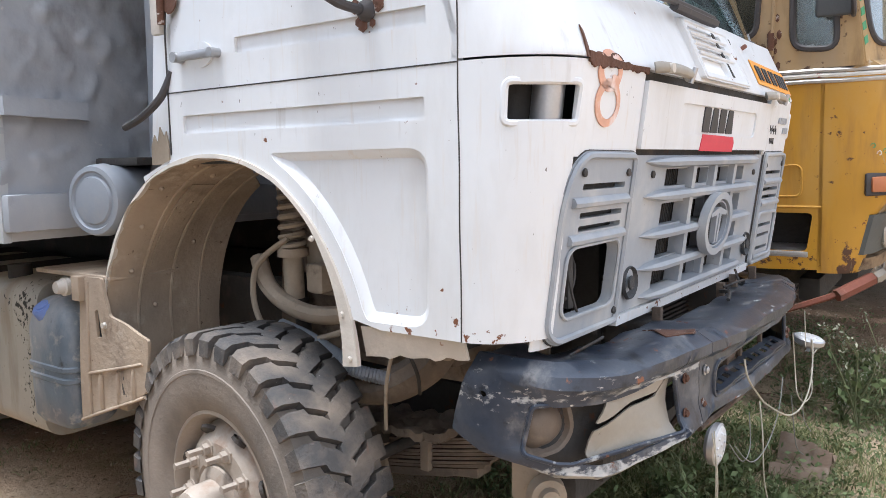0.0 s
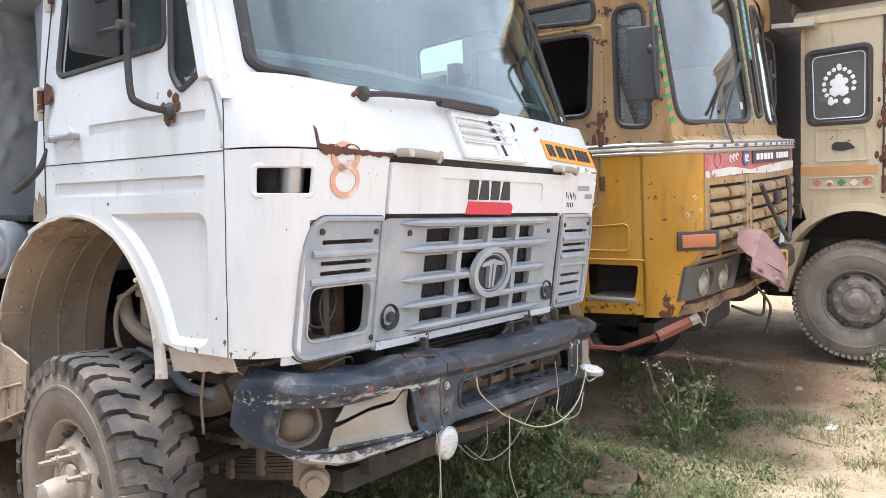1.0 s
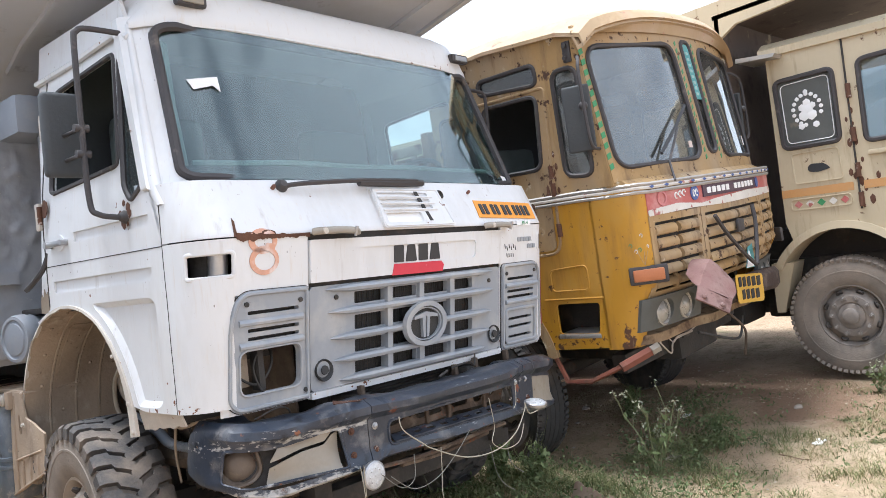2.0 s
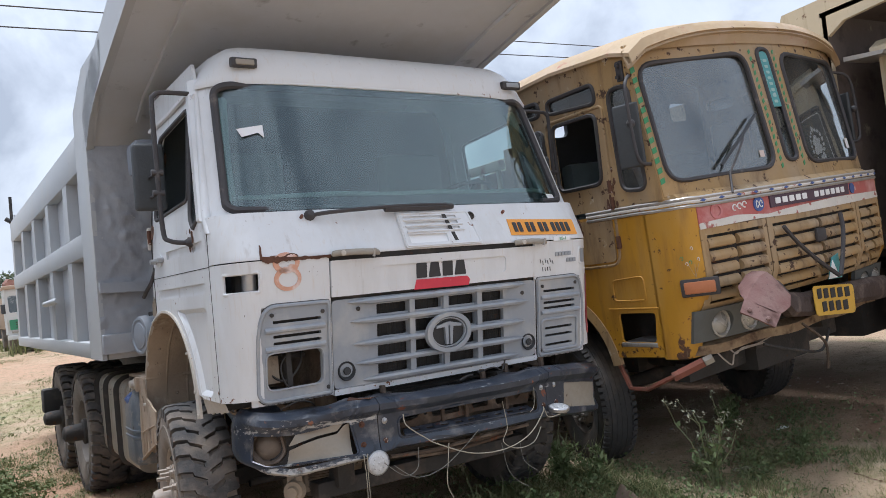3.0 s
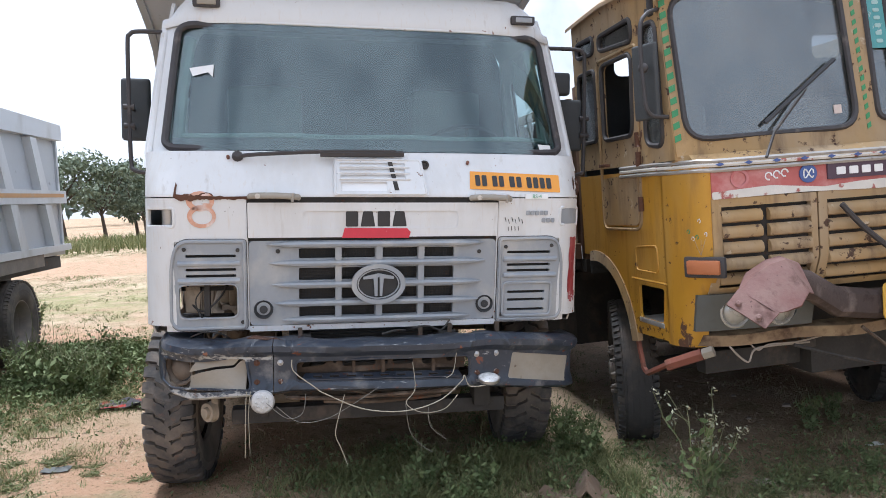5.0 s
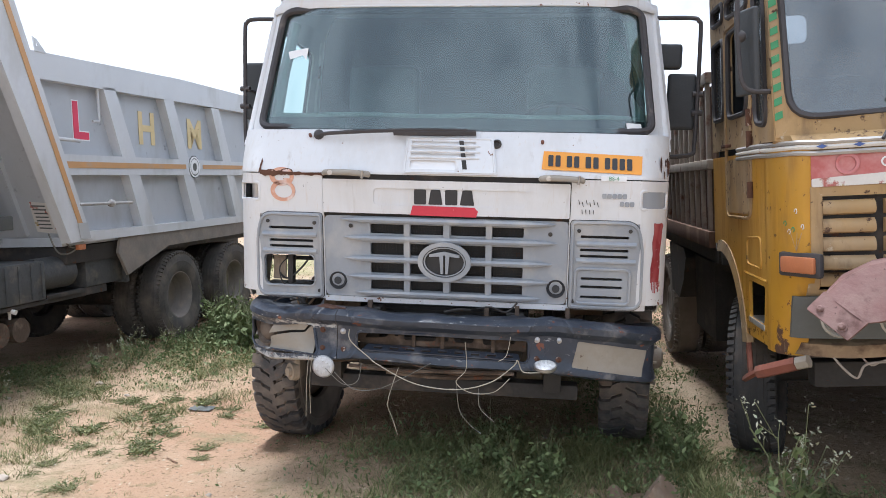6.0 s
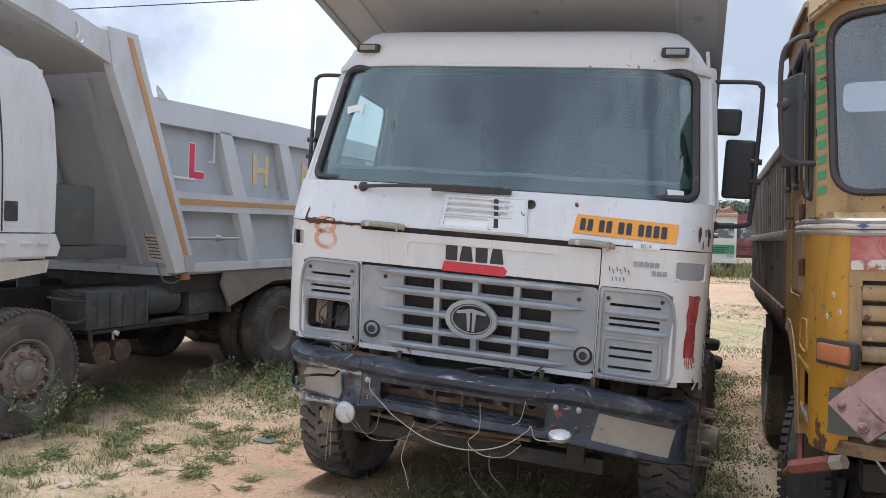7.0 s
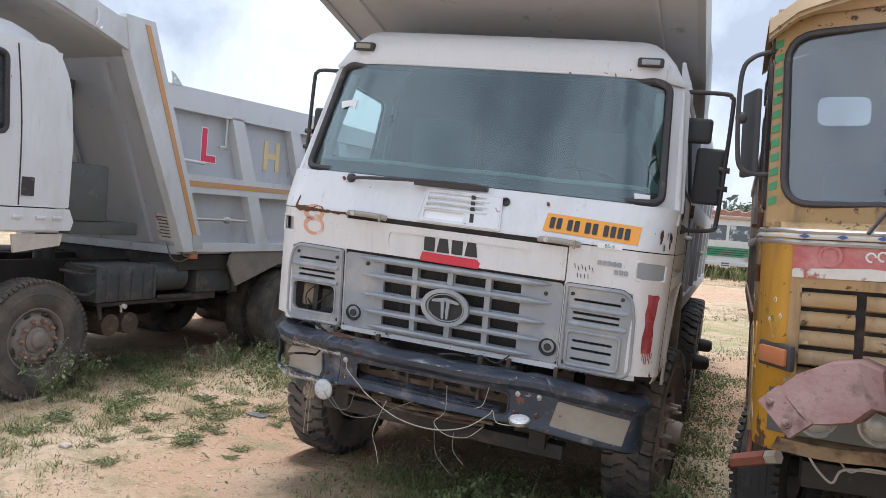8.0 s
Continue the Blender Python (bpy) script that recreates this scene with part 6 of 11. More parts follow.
plate(bm, rpoly([(2.03, 0.515), (1.992, 1.085), (1.832, 1.092), (1.80, 0.95), (1.68, 0.93), (1.56, 0.89), (1.59, 0.70), (1.674, 0.645), (1.86, 0.578)], 0.012), [rpoly([(1.885, 0.86), (1.855, 0.865), (1.865, 0.97), (1.885, 0.965)], 0.008), oval(1.935, 0.985, 0.007, 0.012, 8), oval(1.945, 0.80, 0.005, 0.009, 8)], lambda a, b, d: (-1.262 + d + 0.004 * math.sin(a * 21 + b * 9), a, b), 0.012, 0.05)
sb = part("side_bracket", bm, M_LINER, white, "mud-coated pressed bracket behind the wheel")
for pl, r in (([(-1.266, 1.955, 0.715), (-1.268, 1.80, 0.752), (-1.268, 1.70, 0.775), (-1.262, 1.60, 0.80)], 0.006), ([(-1.264, 2.03, 0.52), (-1.266, 1.86, 0.584), (-1.266, 1.674, 0.650), (-1.262, 1.60, 0.68)], 0.006), ([(-1.262, 1.965, 0.55), (-1.266, 1.945, 0.80), (-1.262, 1.925, 1.07)], 0.007)):
    bm = B()
    tube(bm, smooth_path(pl, 5), r, 8)
    part("folded_lip", bm, M_LINER, sb)
for y, z0, z1 in ((1.885, 0.585, 0.72), (1.765, 0.625, 0.75), (1.665, 0.66, 0.77)):
    bm = B()
    tube(bm, [(-1.258, y, z0), (-1.262, y - 0.002, z0 + 0.02), (-1.262, y - 0.006, z1 - 0.02), (-1.258, y - 0.008, z1)], 0.011, 10)
    part("pressed_rib", bm, M_LINER, sb)
bm = B()
plate(bm, rpoly([(1.705, 0.665), (1.728, 0.66), (1.735, 0.70), (1.722, 0.738), (1.70, 0.742), (1.712, 0.71)], 0.006), [], lambda a, b, d: (-1.2655 + d, a, b), 0.003)
part("grease_stain", bm, M_DARK, sb)
for y0, y1, z0, z1, xa, xb in ((1.74, 1.98, 0.60, 0.64, -1.25, -1.02), (1.80, 2.34, 1.078, 1.096, -1.25, -0.95), (1.955, 2.01, 0.995, 1.09, -1.285, -1.25)):
    bm = B()
    box(bm, xa, xb, y0, y1, z0, z1, 0.006)
    part("bracket_shelf", bm, M_LINER, sb)
bm = B()
vm = Matrix.Translation((-1.255, 2.085, 1.040)) @ Matrix.Rotation(radians(-90), 4, "Y")
lathe(bm, [(0.0005, 0.052), (0.022, 0.050), (0.027, 0.040), (0.027, 0.024), (0.036, 0.020), (0.036, 0.002), (0.024, -0.004), (0.024, -0.12)], vm, 16)
part("valve_cap", bm, M_EDGE, sb, "pale round valve cap")
bm = B()
fm = Matrix.Translation((-1.255, 1.86, 1.375)) @ Matrix.Rotation(radians(-90), 4, "Y")
lathe(bm, [(0.0005, 0.012), (0.04, 0.012), (0.085, 0.006), (0.09, -0.002), (0.102, -0.002), (0.108, 0.006), (0.125, 0.004), (0.132, -0.012), (0.135, -0.05), (0.128, -0.07), (0.13, -0.30), (0.0005, -0.30)], fm @ Matrix.Rotation(0.2, 4, "X"), 36)
airf = part("air_cleaner", bm, M_FILT, white, "blue-grey round air cleaner")
bm = B()
box(bm, -1.16, -0.95, 1.72, 2.0, 1.50, 1.53, 0.01)
part("cleaner_clip", bm, M_DARK, airf)
bm = B()
tube(bm, smooth_path([(-1.23, 1.38, 1.80), (-1.25, 1.42, 1.72), (-1.27, 1.50, 1.66), (-1.26, 1.62, 1.63)], 6), 0.013, 8)
part("door_stay", bm, M_BLACK, white, "curved black rubber stay")
# intake hood behind the cab
bm = B()
box(bm, -1.24, -1.0, 1.62, 1.92, 2.46, 2.68, 0.04)
part("intake_snorkel", bm, M_FILT, white, "grey intake hood behind the cab")
bm = B()
tube(bm, smooth_path([(-1.02, 1.66, 2.5), (-1.0, 1.68, 2.1), (-0.98, 1.72, 1.70), (-0.95, 1.78, 1.45)], 6), 0.10, 14)
tube(bm, [(-1.10 + 0.0, 1.68, 1.86), (-0.9, 1.64, 1.86)], 0.014, 6)
part("intake_pipe", bm, M_FILT, white)

# dump body
BX0, BX1, BY0, BY1, BZ0, BZ1 = -1.45, 1.205, 2.15, 8.35, 1.22, 2.90
bm = B()


def dent(x, z, d):
    k = 0.009 * noise.noise(Vector((x * 9, z * 9, 1.7))) + 0.018 * noise.noise(Vector((x * 3.2, z * 3.2, 5.1)))
    k -= 0.015 * max(0.0, noise.noise(Vector((x * 15, z * 13, 8.3))) - 0.16) / 0.5 + 0.006 * max(0.0, noise.noise(Vector((x * 27, z * 25, 3.3))) - 0.2) / 0.5
    return (x, BY0 + d + k, z)


skin(bm, lambda u, v: dent(u, v, 0.0), span(BX0 + 0.004, BX1 - 0.004, 170), span(1.36, 2.78, 100), 0.03, lambda u, v: (0, 1, 0))
body = part("bulkhead", bm, M_BULK, white, "dented grey dump-body front")
bm = B()
canopy = [(2.16, 2.72), (1.95, 2.88), (1.70, 2.985), (1.0, 3.15), (0.02, 3.372)]


def can_pt(t):
    i = min(int(t), len(canopy) - 2)
    f = t - i
    return (canopy[i][0] * (1 - f) + canopy[i + 1][0] * f, canopy[i][1] * (1 - f) + canopy[i + 1][1] * f)


def can_fn(u, v):
    y, z = can_pt(v)
    return Vector((u, y, z + 0.006 * noise.noise(Vector((u * 2, y * 2, 0.3)))))


skin(bm, can_fn, span(BX0 + 0.02, BX1 - 0.03, 30), [k / 3 for k in range(13)], 0.03, lambda u, v: (0, 0.1, 1))
part("canopy", bm, M_BODY, body, "grey sheet canopy over the cab")
for x in (BX0, BX1 - 0.05):
    bm = B()
    rings = []
    for k in range(17):
        y, z = can_pt(k / 4)
        rings.append([(x, y, z - 0.02), (x + 0.05, y, z - 0.02), (x + 0.05, y + 0.06, z + 0.24), (x, y + 0.06, z + 0.24)])
    loft(bm, rings)
    part("canopy_edge", bm, M_BODY_L, body)
bm = B()
box(bm, BX0, BX1, 0.0, 0.05, 3.355, 3.455, 0.012)
part("canopy_lip", bm, M_BODY_L, body)
for x in (BX0 + 0.30, BX1 - 0.30):
    bm = B()
    rings = []
    for k in range(13):
        y, z = can_pt(1 + k / 4)
        rings.append([(x, y, z), (x + 0.03, y, z), (x + 0.025, y, z - 0.025), (x + 0.005, y, z - 0.025)])
    loft(bm, rings)
    part("canopy_rib", bm, M_BODY, body)
for sg, x in ((-1, BX0), (1, BX1)):
    xo = x
    bm = B()
    # front side cheek that carries the canopy
    ck = [(2.15, 1.22), (2.62, 1.22), (2.62, 2.80), (2.60, 3.06), (2.12, 3.27), (1.40, 3.26), (1.45, 3.06), (1.95, 2.86), (2.15, 2.70)]
    plate(bm, ck, [], lambda a, b, d: (xo - sg * d, a, b), 0.03)
    part("front_cheek", bm, M_BODY_L, body, "pale grey folded cheek plate")
    bm = B()
    box(bm, xo - sg * 0.09, xo - sg * 0.12, BY0 + 0.3, BY1, BZ0 + 0.1, BZ1 - 0.1)
    part("side_sheet", bm, M_BODY, body)
    bm = B()
    box(bm, xo, xo - sg * 0.14, 2.62, BY1, 2.62, BZ1, 0.02)
    part("top_rail", bm, M_BODY_L, body)
    bm = B()
    box(bm, xo + sg * 0.002, xo - sg * 0.12, 2.62, BY1, 1.98, 2.16, 0.02)
    part("mid_rail", bm, M_BODY_L, body)
    bm = B()
    box(bm, xo + sg * 0.002, xo - sg * 0.16, 2.62, BY1, BZ0, 1.34, 0.015)
    part("bottom_rail", bm, M_BODY_L, body)
    for y in (3.35, 4.55, 5.75, 6.95, 8.2):
        for z0, z1 in ((1.34, 1.98), (2.16, 2.62)):
            bm = B()
            plate(bm, [(y - 0.11, z0), (y + 0.11, z0), (y + 0.11, z1), (y - 0.11, z1)], [], lambda a, b, d: (xo - sg * (0.005 + d), a, b), 0.09)
            part("post", bm, M_BODY_L, body)
    bm = B()
    rod(bm, (xo + sg * 0.03, 3.9, 1.70), (xo + sg * 0.03, 4.85, 1.69), 0.028)
    part("locking_rod", bm, M_BODY_L, body)
bm = B()
box(bm, BX0 + 0.05, BX1 - 0.05, BY0 + 0.05, BY1, 1.22, 1.30)
box(bm, BX0 + 0.05, BX1 - 0.05, BY1 - 0.05, BY1, 1.22, 3.0)
part("body_floor", bm, M_BODY, body)
for sg in (-1, 1):
    bm = B()
    box(bm, sg * 0.36, sg * 0.50, 2.4, 8.2, 0.99, 1.22, 0.01)
    part("subframe", bm, M_DARK, body)
bm = B()
box(bm, BX0 + 0.004, BX1 - 0.004, BY0 - 0.045, BY0 + 0.05, 1.26, 1.40, 0.012)
part("bulkhead_sill", bm, M_BULK, body, "dusty grey sill under the dented sheet")
bm = B()
loft(bm, [[(x, BY0 - 0.06, z - 0.035), (x, BY0 - 0.03, z - 0.035), (x, BY0 + 0.03, z + 0.035), (x, BY0 - 0.055, z + 0.035)] for x, z in ((BX0 + 0.01, 1.725), (-1.3, 1.72), (-1.12, 1.715))])
part("bulkhead_rail", bm, M_BULK, body, "short angle iron riveted to the dented sheet")
bm = B()
rod(bm, (BX0 + 0.02, 8.3, 2.9), (BX0 + 0.02, 8.32, 3.25), 0.02)
rod(bm, (BX0 + 0.02, 8.3, 2.9), (BX0 - 0.05, 8.32, 2.95), 0.03)
part("tail_latch", bm, M_DARK, body)
bm = B()
box(bm, -1.46, -1.12, 5.85, 6.05, 0.52, 0.78, 0.03)
part("axle_block", bm, M_DARK, white)

# ---- ground ----
def ground_z(x, y):
    z = 0.0
    z -= 0.045 * min(max(x + 0.6, 0.0), 3.4) * (1.0 if y < 6 else max(0.0, 1 - (y - 6) / 8))
    z += 0.006 * min(max(y - 4.0, 0.0), 60.0)
    if x > 3.6:
        z += 0.13 * min((x - 3.6) / 1.0, 1.0) * (1.0 if y < 8 else 0.4)
    z += 0.030 * noise.noise(Vector((x * 0.45, y * 0.45, 2.0))) + 0.012 * noise.noise(Vector((x * 1.7, y * 1.7, 7.0))) + 0.005 * noise.noise(Vector((x * 6.0, y * 6.0, 4.0)))
    # wheel ruts beside the white truck
    for rx in (-1.75, -2.75):
        q = (x - rx - 0.10 * math.sin(y * 0.5)) / 0.22
        if y < 14:
            z -= 0.022 * math.exp(-q * q)
    z -= 0.085 * math.exp(-((x + 1.30) / 0.45) ** 2 - ((y - 1.25) / 1.0) ** 2)     # hollow under the front wheel
    # lug prints where the white truck rolled in
    q = abs(x + 1.17 + 0.03 * math.sin(y * 1.3)) / 0.17
    if q < 1.25 and y < 4.5:
        fade = min(1.0, (1.25 - q) * 4) * (0.55 + 0.45 * noise.noise(Vector((x * 2, y * 1.2, 6.0))))
        z -= fade * (0.010 + 0.013 * max(0.0, math.sin((y + 0.5 * abs(x + 1.17)) * 46.0)))
        z += 0.010 * math.exp(-((q - 1.1) / 0.15) ** 2)
    return z


def soil_material():
    m = bpy.data.materials.new("sandy_red_soil")
    m.use_nodes = True
    nt = m.node_tree
    bsdf = nt.nodes["Principled BSDF"]
    tc = nt.nodes.new("ShaderNodeTexCoord")
    co = tc.outputs["Object"]
    col = mix_rgb(nt, noise_mask(nt, co, 0.9, 0.35, 0.65), (0.378, 0.269, 0.176), (0.506, 0.397, 0.279))
    col = mix_rgb(nt, noise_mask(nt, co, 0.16, 0.48, 0.62, shift=4.0), col, (0.424, 0.264, 0.172))
    col = mix_rgb(nt, noise_mask(nt, co, 1.4, 0.66, 0.90, shift=1.0, bands=((12.0, 6.0, 0.34, 1), (40.0, 13.5, 0.40, 1))), col, (0.276, 0.260, 0.129))   # grassy field either side of the track
    col = mix_rgb(nt, noise_mask(nt, co, 0.4, 0.62, 0.80, shift=3.0, bands=((22.3, 5.5, 0.42, 1),)), col, (0.460, 0.297, 0.201))   # worn dirt track
    col = mix_rgb(nt, noise_mask(nt, co, 2.6, 0.54, 0.68, shift=9.0), col, (0.286, 0.238, 0.142))
    # browner soil, with the shade between the lorries painted in, near x = 4.2
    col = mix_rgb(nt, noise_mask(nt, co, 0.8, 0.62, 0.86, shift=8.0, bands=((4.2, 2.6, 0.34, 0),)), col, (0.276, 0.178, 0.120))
    col = mix_rgb(nt, noise_mask(nt, co, 7.0, 0.55, 0.72, shift=2.0), col, (0.221, 0.183, 0.099))
    col = mix_rgb(nt, noise_mask(nt, co, 34.0, 0.58, 0.68, shift=6.0), col, (0.157, 0.115, 0.068))
    col = mix_rgb(nt, noise_mask(nt, co, 80.0, 0.66, 0.72, shift=5.0), col, (0.533, 0.456, 0.361))
    col = mix_rgb(nt, noise_mask(nt, co, 130.0, 0.57, 0.66, shift=3.0), col, (0.184, 0.137, 0.086))
    col = mix_rgb(nt, noise_mask(nt, co, 22.0, 0.64, 0.70, shift=11.0), col, (0.516, 0.447, 0.343))
    nt.links.new(col, bsdf.inputs["Base Color"])
    bsdf.inputs["Roughness"].default_value = 0.95
    bsdf.inputs["Specular IOR Level"].default_value = 0.15
    b = nt.nodes.new("ShaderNodeBump")
    b.inputs["Strength"].default_value, b.inputs["Distance"].default_value = 1.0, 0.03
    n2 = nt.nodes.new("ShaderNodeTexNoise")
    n2.inputs["Scale"].default_value, n2.inputs["Detail"].default_value, n2.inputs["Roughness"].default_value = 18.0, 11.0, 0.72
    nt.links.new(co, n2.inputs["Vector"])
    nt.links.new(n2.outputs["Fac"], b.inputs["Height"])
    nt.links.new(b.outputs[0], bsdf.inputs["Normal"])
    return m


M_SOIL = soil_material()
bm = B()


def reach(lo, hi, step, far, n):
    """Even steps between lo and hi, then ever wider ones out to far on both sides."""
    out = [far * (k / n) ** 4 + 0.12 * k for k in range(n, 0, -1)]
    return [lo - d for d in out] + span(lo, hi, int((hi - lo) / step)) + [hi + d for d in out[::-1]]


gx = reach(-4.8, 5.0, 0.05, 1500, 50)
gy = reach(-1.8, 4.6, 0.035, 1800, 60)
grid = [[bm.verts.new((x, y, ground_z(x, y))) for y in gy] for x in gx]
for i in range(len(gx) - 1):
    for j in range(len(gy) - 1):
        bm.faces.new((grid[i][j], grid[i + 1][j], grid[i + 1][j + 1], grid[i][j + 1]))
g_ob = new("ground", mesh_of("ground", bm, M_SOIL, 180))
tagged(g_ob, "sandy red-brown yard soil with tyre ruts and sparse dry grass", "ground", kind="structure")

# ---- yellow lorry ----
M_YEL = surf("weathered_yellow_paint", (0.519, 0.265, 0.023), 0.45, 0, 0.12, 1.5, (((0.46, 0.30, 0.11), 2.2, 0.46, 0.82, (1, 1, 0.4), 0.65), ((0.30, 0.15, 0.04), 6, 0.52, 0.78, (1.6, 1.6, 0.25), 0.8), ((0.10, 0.05, 0.028), 13, 0.655, 0.70, ONE, 0.85, (0.93, 0.12, 0.13), (1.73, 0.05, 0.04)), ((0.20, 0.09, 0.035), 30, 0.66, 0.70, ONE, 0.8, (0.95, 0.25, 0.05))), 0.12, 12)
M_YELD = surf("dusty_ochre_paint", (0.409, 0.263, 0.112), 0.65, 0, 0.18, 2.5, (((0.36, 0.29, 0.21), 2.2, 0.40, 0.75, (1, 1, 0.3), 0.8), ((0.15, 0.095, 0.055), 4.5, 0.54, 0.76, (1.6, 1.6, 0.3), 0.85), ((0.55, 0.47, 0.35), 10, 0.64, 0.72, ONE, 0.8), ((0.08, 0.045, 0.03), 15, 0.60, 0.65, ONE, 0.88)), 0.2, 22)
M_YELR = surf("faded_roof_yellow", (0.43, 0.31, 0.18), 0.65, 0, 0.15, 2.0, (((0.48, 0.36, 0.27), 2.5, 0.45, 0.75, ONE, 0.8), ((0.33, 0.22, 0.12), 4, 0.56, 0.78, (1, 1.5, 0.5), 0.8), ((0.40, 0.18, 0.13), 7, 0.63, 0.70, ONE, 0.8), ((0.10, 0.06, 0.04), 18, 0.66, 0.70, ONE, 0.85)), 0.15, 18)
M_PINK = surf("faded_red_fascia", (0.48, 0.13, 0.12), 0.55, 0, 0.15, 4, (((0.62, 0.34, 0.32), 5, 0.5, 0.75, ONE, 0.7), ((0.62, 0.58, 0.55), 12, 0.67, 0.71, ONE, 0.7)), 0.08, 30)
M_PINK2 = surf("pale_red_paint", (0.56, 0.22, 0.22), 0.6, 0, 0.15, 6, (((0.5, 0.15, 0.14), 12, 0.5, 0.65, ONE, 0.7),), 0.0)
M_FLAKE = surf("flaking_white_paint", (0.70, 0.67, 0.62), 0.7, 0, 0.15, 7, (((0.40, 0.14, 0.12), 9, 0.60, 0.64, ONE, 0.8), ((0.4, 0.3, 0.12), 14, 0.66, 0.7, ONE, 0.8)), 0.2, 40)
M_ALU = surf("dull_aluminium_trim", (0.46, 0.44, 0.42), 0.4, 0.5, 0.2, 8, (((0.25, 0.2, 0.16), 12, 0.6, 0.75, ONE, 0.8),), 0.1, 40)
M_GRY = surf("dark_grey_panel", (0.105, 0.11, 0.105), 0.6, 0, 0.2, 5, (((0.3, 0.24, 0.17), 6, 0.6, 0.8, ONE, 0.85),), 0.1, 40)
M_AMBER = surf("faded_amber_lens", (0.48, 0.17, 0.07), 0.35, 0, 0.15, 9, (((0.5, 0.3, 0.2), 12, 0.6, 0.8, ONE, 0.5),), 0.1, 50)
M_MAROON = surf("maroon_rust_steel", (0.178, 0.089, 0.079), 0.75, 0.05, 0.25, 5, (((0.215, 0.14, 0.122), 4, 0.46, 0.72, ONE, 0.85), ((0.09, 0.042, 0.035), 7, 0.54, 0.68, ONE, 0.85), ((0.06, 0.035, 0.03), 22, 0.64, 0.70, ONE, 0.9)), 0.3, 40)
M_BARK2 = surf("dark_twisted_steel", (0.075, 0.052, 0.045), 0.8, 0.1, 0.3, 5, (((0.20, 0.155, 0.13), 6, 0.52, 0.74, ONE, 0.85), ((0.04, 0.025, 0.02), 10, 0.6, 0.72, ONE, 0.9)), 0.4, 30)
M_SILL = surf("rusty_yellow_sill", (0.28, 0.19, 0.11), 0.8, 0, 0.25, 4, (((0.38, 0.28, 0.16), 5, 0.5, 0.7, ONE, 0.85), ((0.09, 0.05, 0.03), 8, 0.52, 0.68, ONE, 0.9)), 0.25, 30)
M_ORUST = surf("orange_red_oxide", (0.22, 0.072, 0.045), 0.8, 0, 0.3, 6, (((0.11, 0.06, 0.04), 8, 0.50, 0.70, ONE, 0.9), ((0.32, 0.2, 0.15), 9, 0.60, 0.75, ONE, 0.9)), 0.3, 40)
M_WOOD = surf("weathered_brown_wood", (0.16, 0.085, 0.055), 0.8, 0, 0.3, 3, (((0.30, 0.2, 0.13), 4, 0.5, 0.75, (1, 1, 0.2), 0.9),), 0.3, 40, piece=0.2)
M_STAKE = surf("pale_worn_stakes", (0.42, 0.36, 0.30), 0.75, 0, 0.25, 6, (((0.2, 0.1, 0.07), 8, 0.55, 0.7, ONE, 0.9),), 0.2, 50, piece=0.15)
M_GREENP = surf("green_enamel", (0.055, 0.27, 0.11), 0.5, 0, 0.15, 12, (((0.4, 0.38, 0.3), 14, 0.64, 0.72, ONE, 0.7),), 0.05, 40)
M_TURQ = surf("turquoise_panel", (0.10, 0.33, 0.34), 0.5, 0, 0.15, 12, (((0.6, 0.6, 0.58), 16, 0.62, 0.7, ONE, 0.7),), 0.05, 40)
M_TURQL = surf("pale_turquoise", (0.36, 0.52, 0.50), 0.6, 0, 0.15, 12, (), 0.0)
M_BLUE = surf("blue_enamel", (0.07, 0.12, 0.33), 0.5, 0, 0.15, 12, (), 0.05, 40)
M_PLUM = surf("dark_plum_board", (0.085, 0.05, 0.075), 0.5, 0, 0.2, 6, (((0.3, 0.2, 0.2), 8, 0.64, 0.75, ONE, 0.7),), 0.05, 30)
M_YPLATE = surf("yellow_number_board", (0.66, 0.40, 0.06), 0.55, 0, 0.12, 5, (((0.3, 0.2, 0.1), 8, 0.62, 0.75, ONE, 0.8),), 0.06, 30)
M_HAZE = surf("dusty_headlamp", (0.42, 0.41, 0.38), 0.25, 0.3, 0.15, 8, (((0.3, 0.24, 0.18), 7, 0.5, 0.75, ONE, 0.7),), 0.05, 30)
M_PINKS = surf("sun_faded_sticker", (0.62, 0.52, 0.47), 0.6, 0, 0.1, 8, (((0.45, 0.22, 0.20), 7, 0.50, 0.60, ONE, 0.8), ((0.72, 0.70, 0.66), 20, 0.60, 0.68, ONE, 0.8)), 0.1, 40)
G_YEL = glass("dusty_flat_glass", (0.55, 0.58, 0.60), 0.03, dusty=0.13, dust=(0.46, 0.45, 0.42), mirror=0.14)

yel = thing("lorry", pose(2.9, -0.48, -0.08, 0, -1.5, 0), "weathered yellow lorry with louvred front and torn bumper", "truck")
YC, YH = 0.07, 1.24


def tuck(z):
    """How far the nose draws back under the grille, at height z."""
    return lerp_table([(0.85, 0.17), (1.20, 0.085), (1.33, 0.0), (2.2, 0.0)], z)


def yp(x, z):
    """Front line of the lorry's nose at height z."""
    a = abs(x - YC)
    y = 0.125 * (a / 1.13) ** 2 + tuck(z)
    if a > 1.13:
        t = min((a - 1.13) / 0.11, 1.0)
        y += (0.33 - tuck(z)) * (1 - math.sqrt(max(0.0, 1 - t * t)))
    return y


def yu(x, z):
    """Front line of the upper half, leaning back to the roof."""
    a = abs(x - YC) / 1.15
    f = (z - 2.05) / 0.95
    low, top = 0.085 + 0.165 * a * a, 0.215 + 0.165 * a * a
    return low * (1 - f) + top * f


def ynose(a, b, d):
    return (a, yp(a, b) + d, b)


def yup(a, b, d):
    return (a, yu(a, b) + d, b)


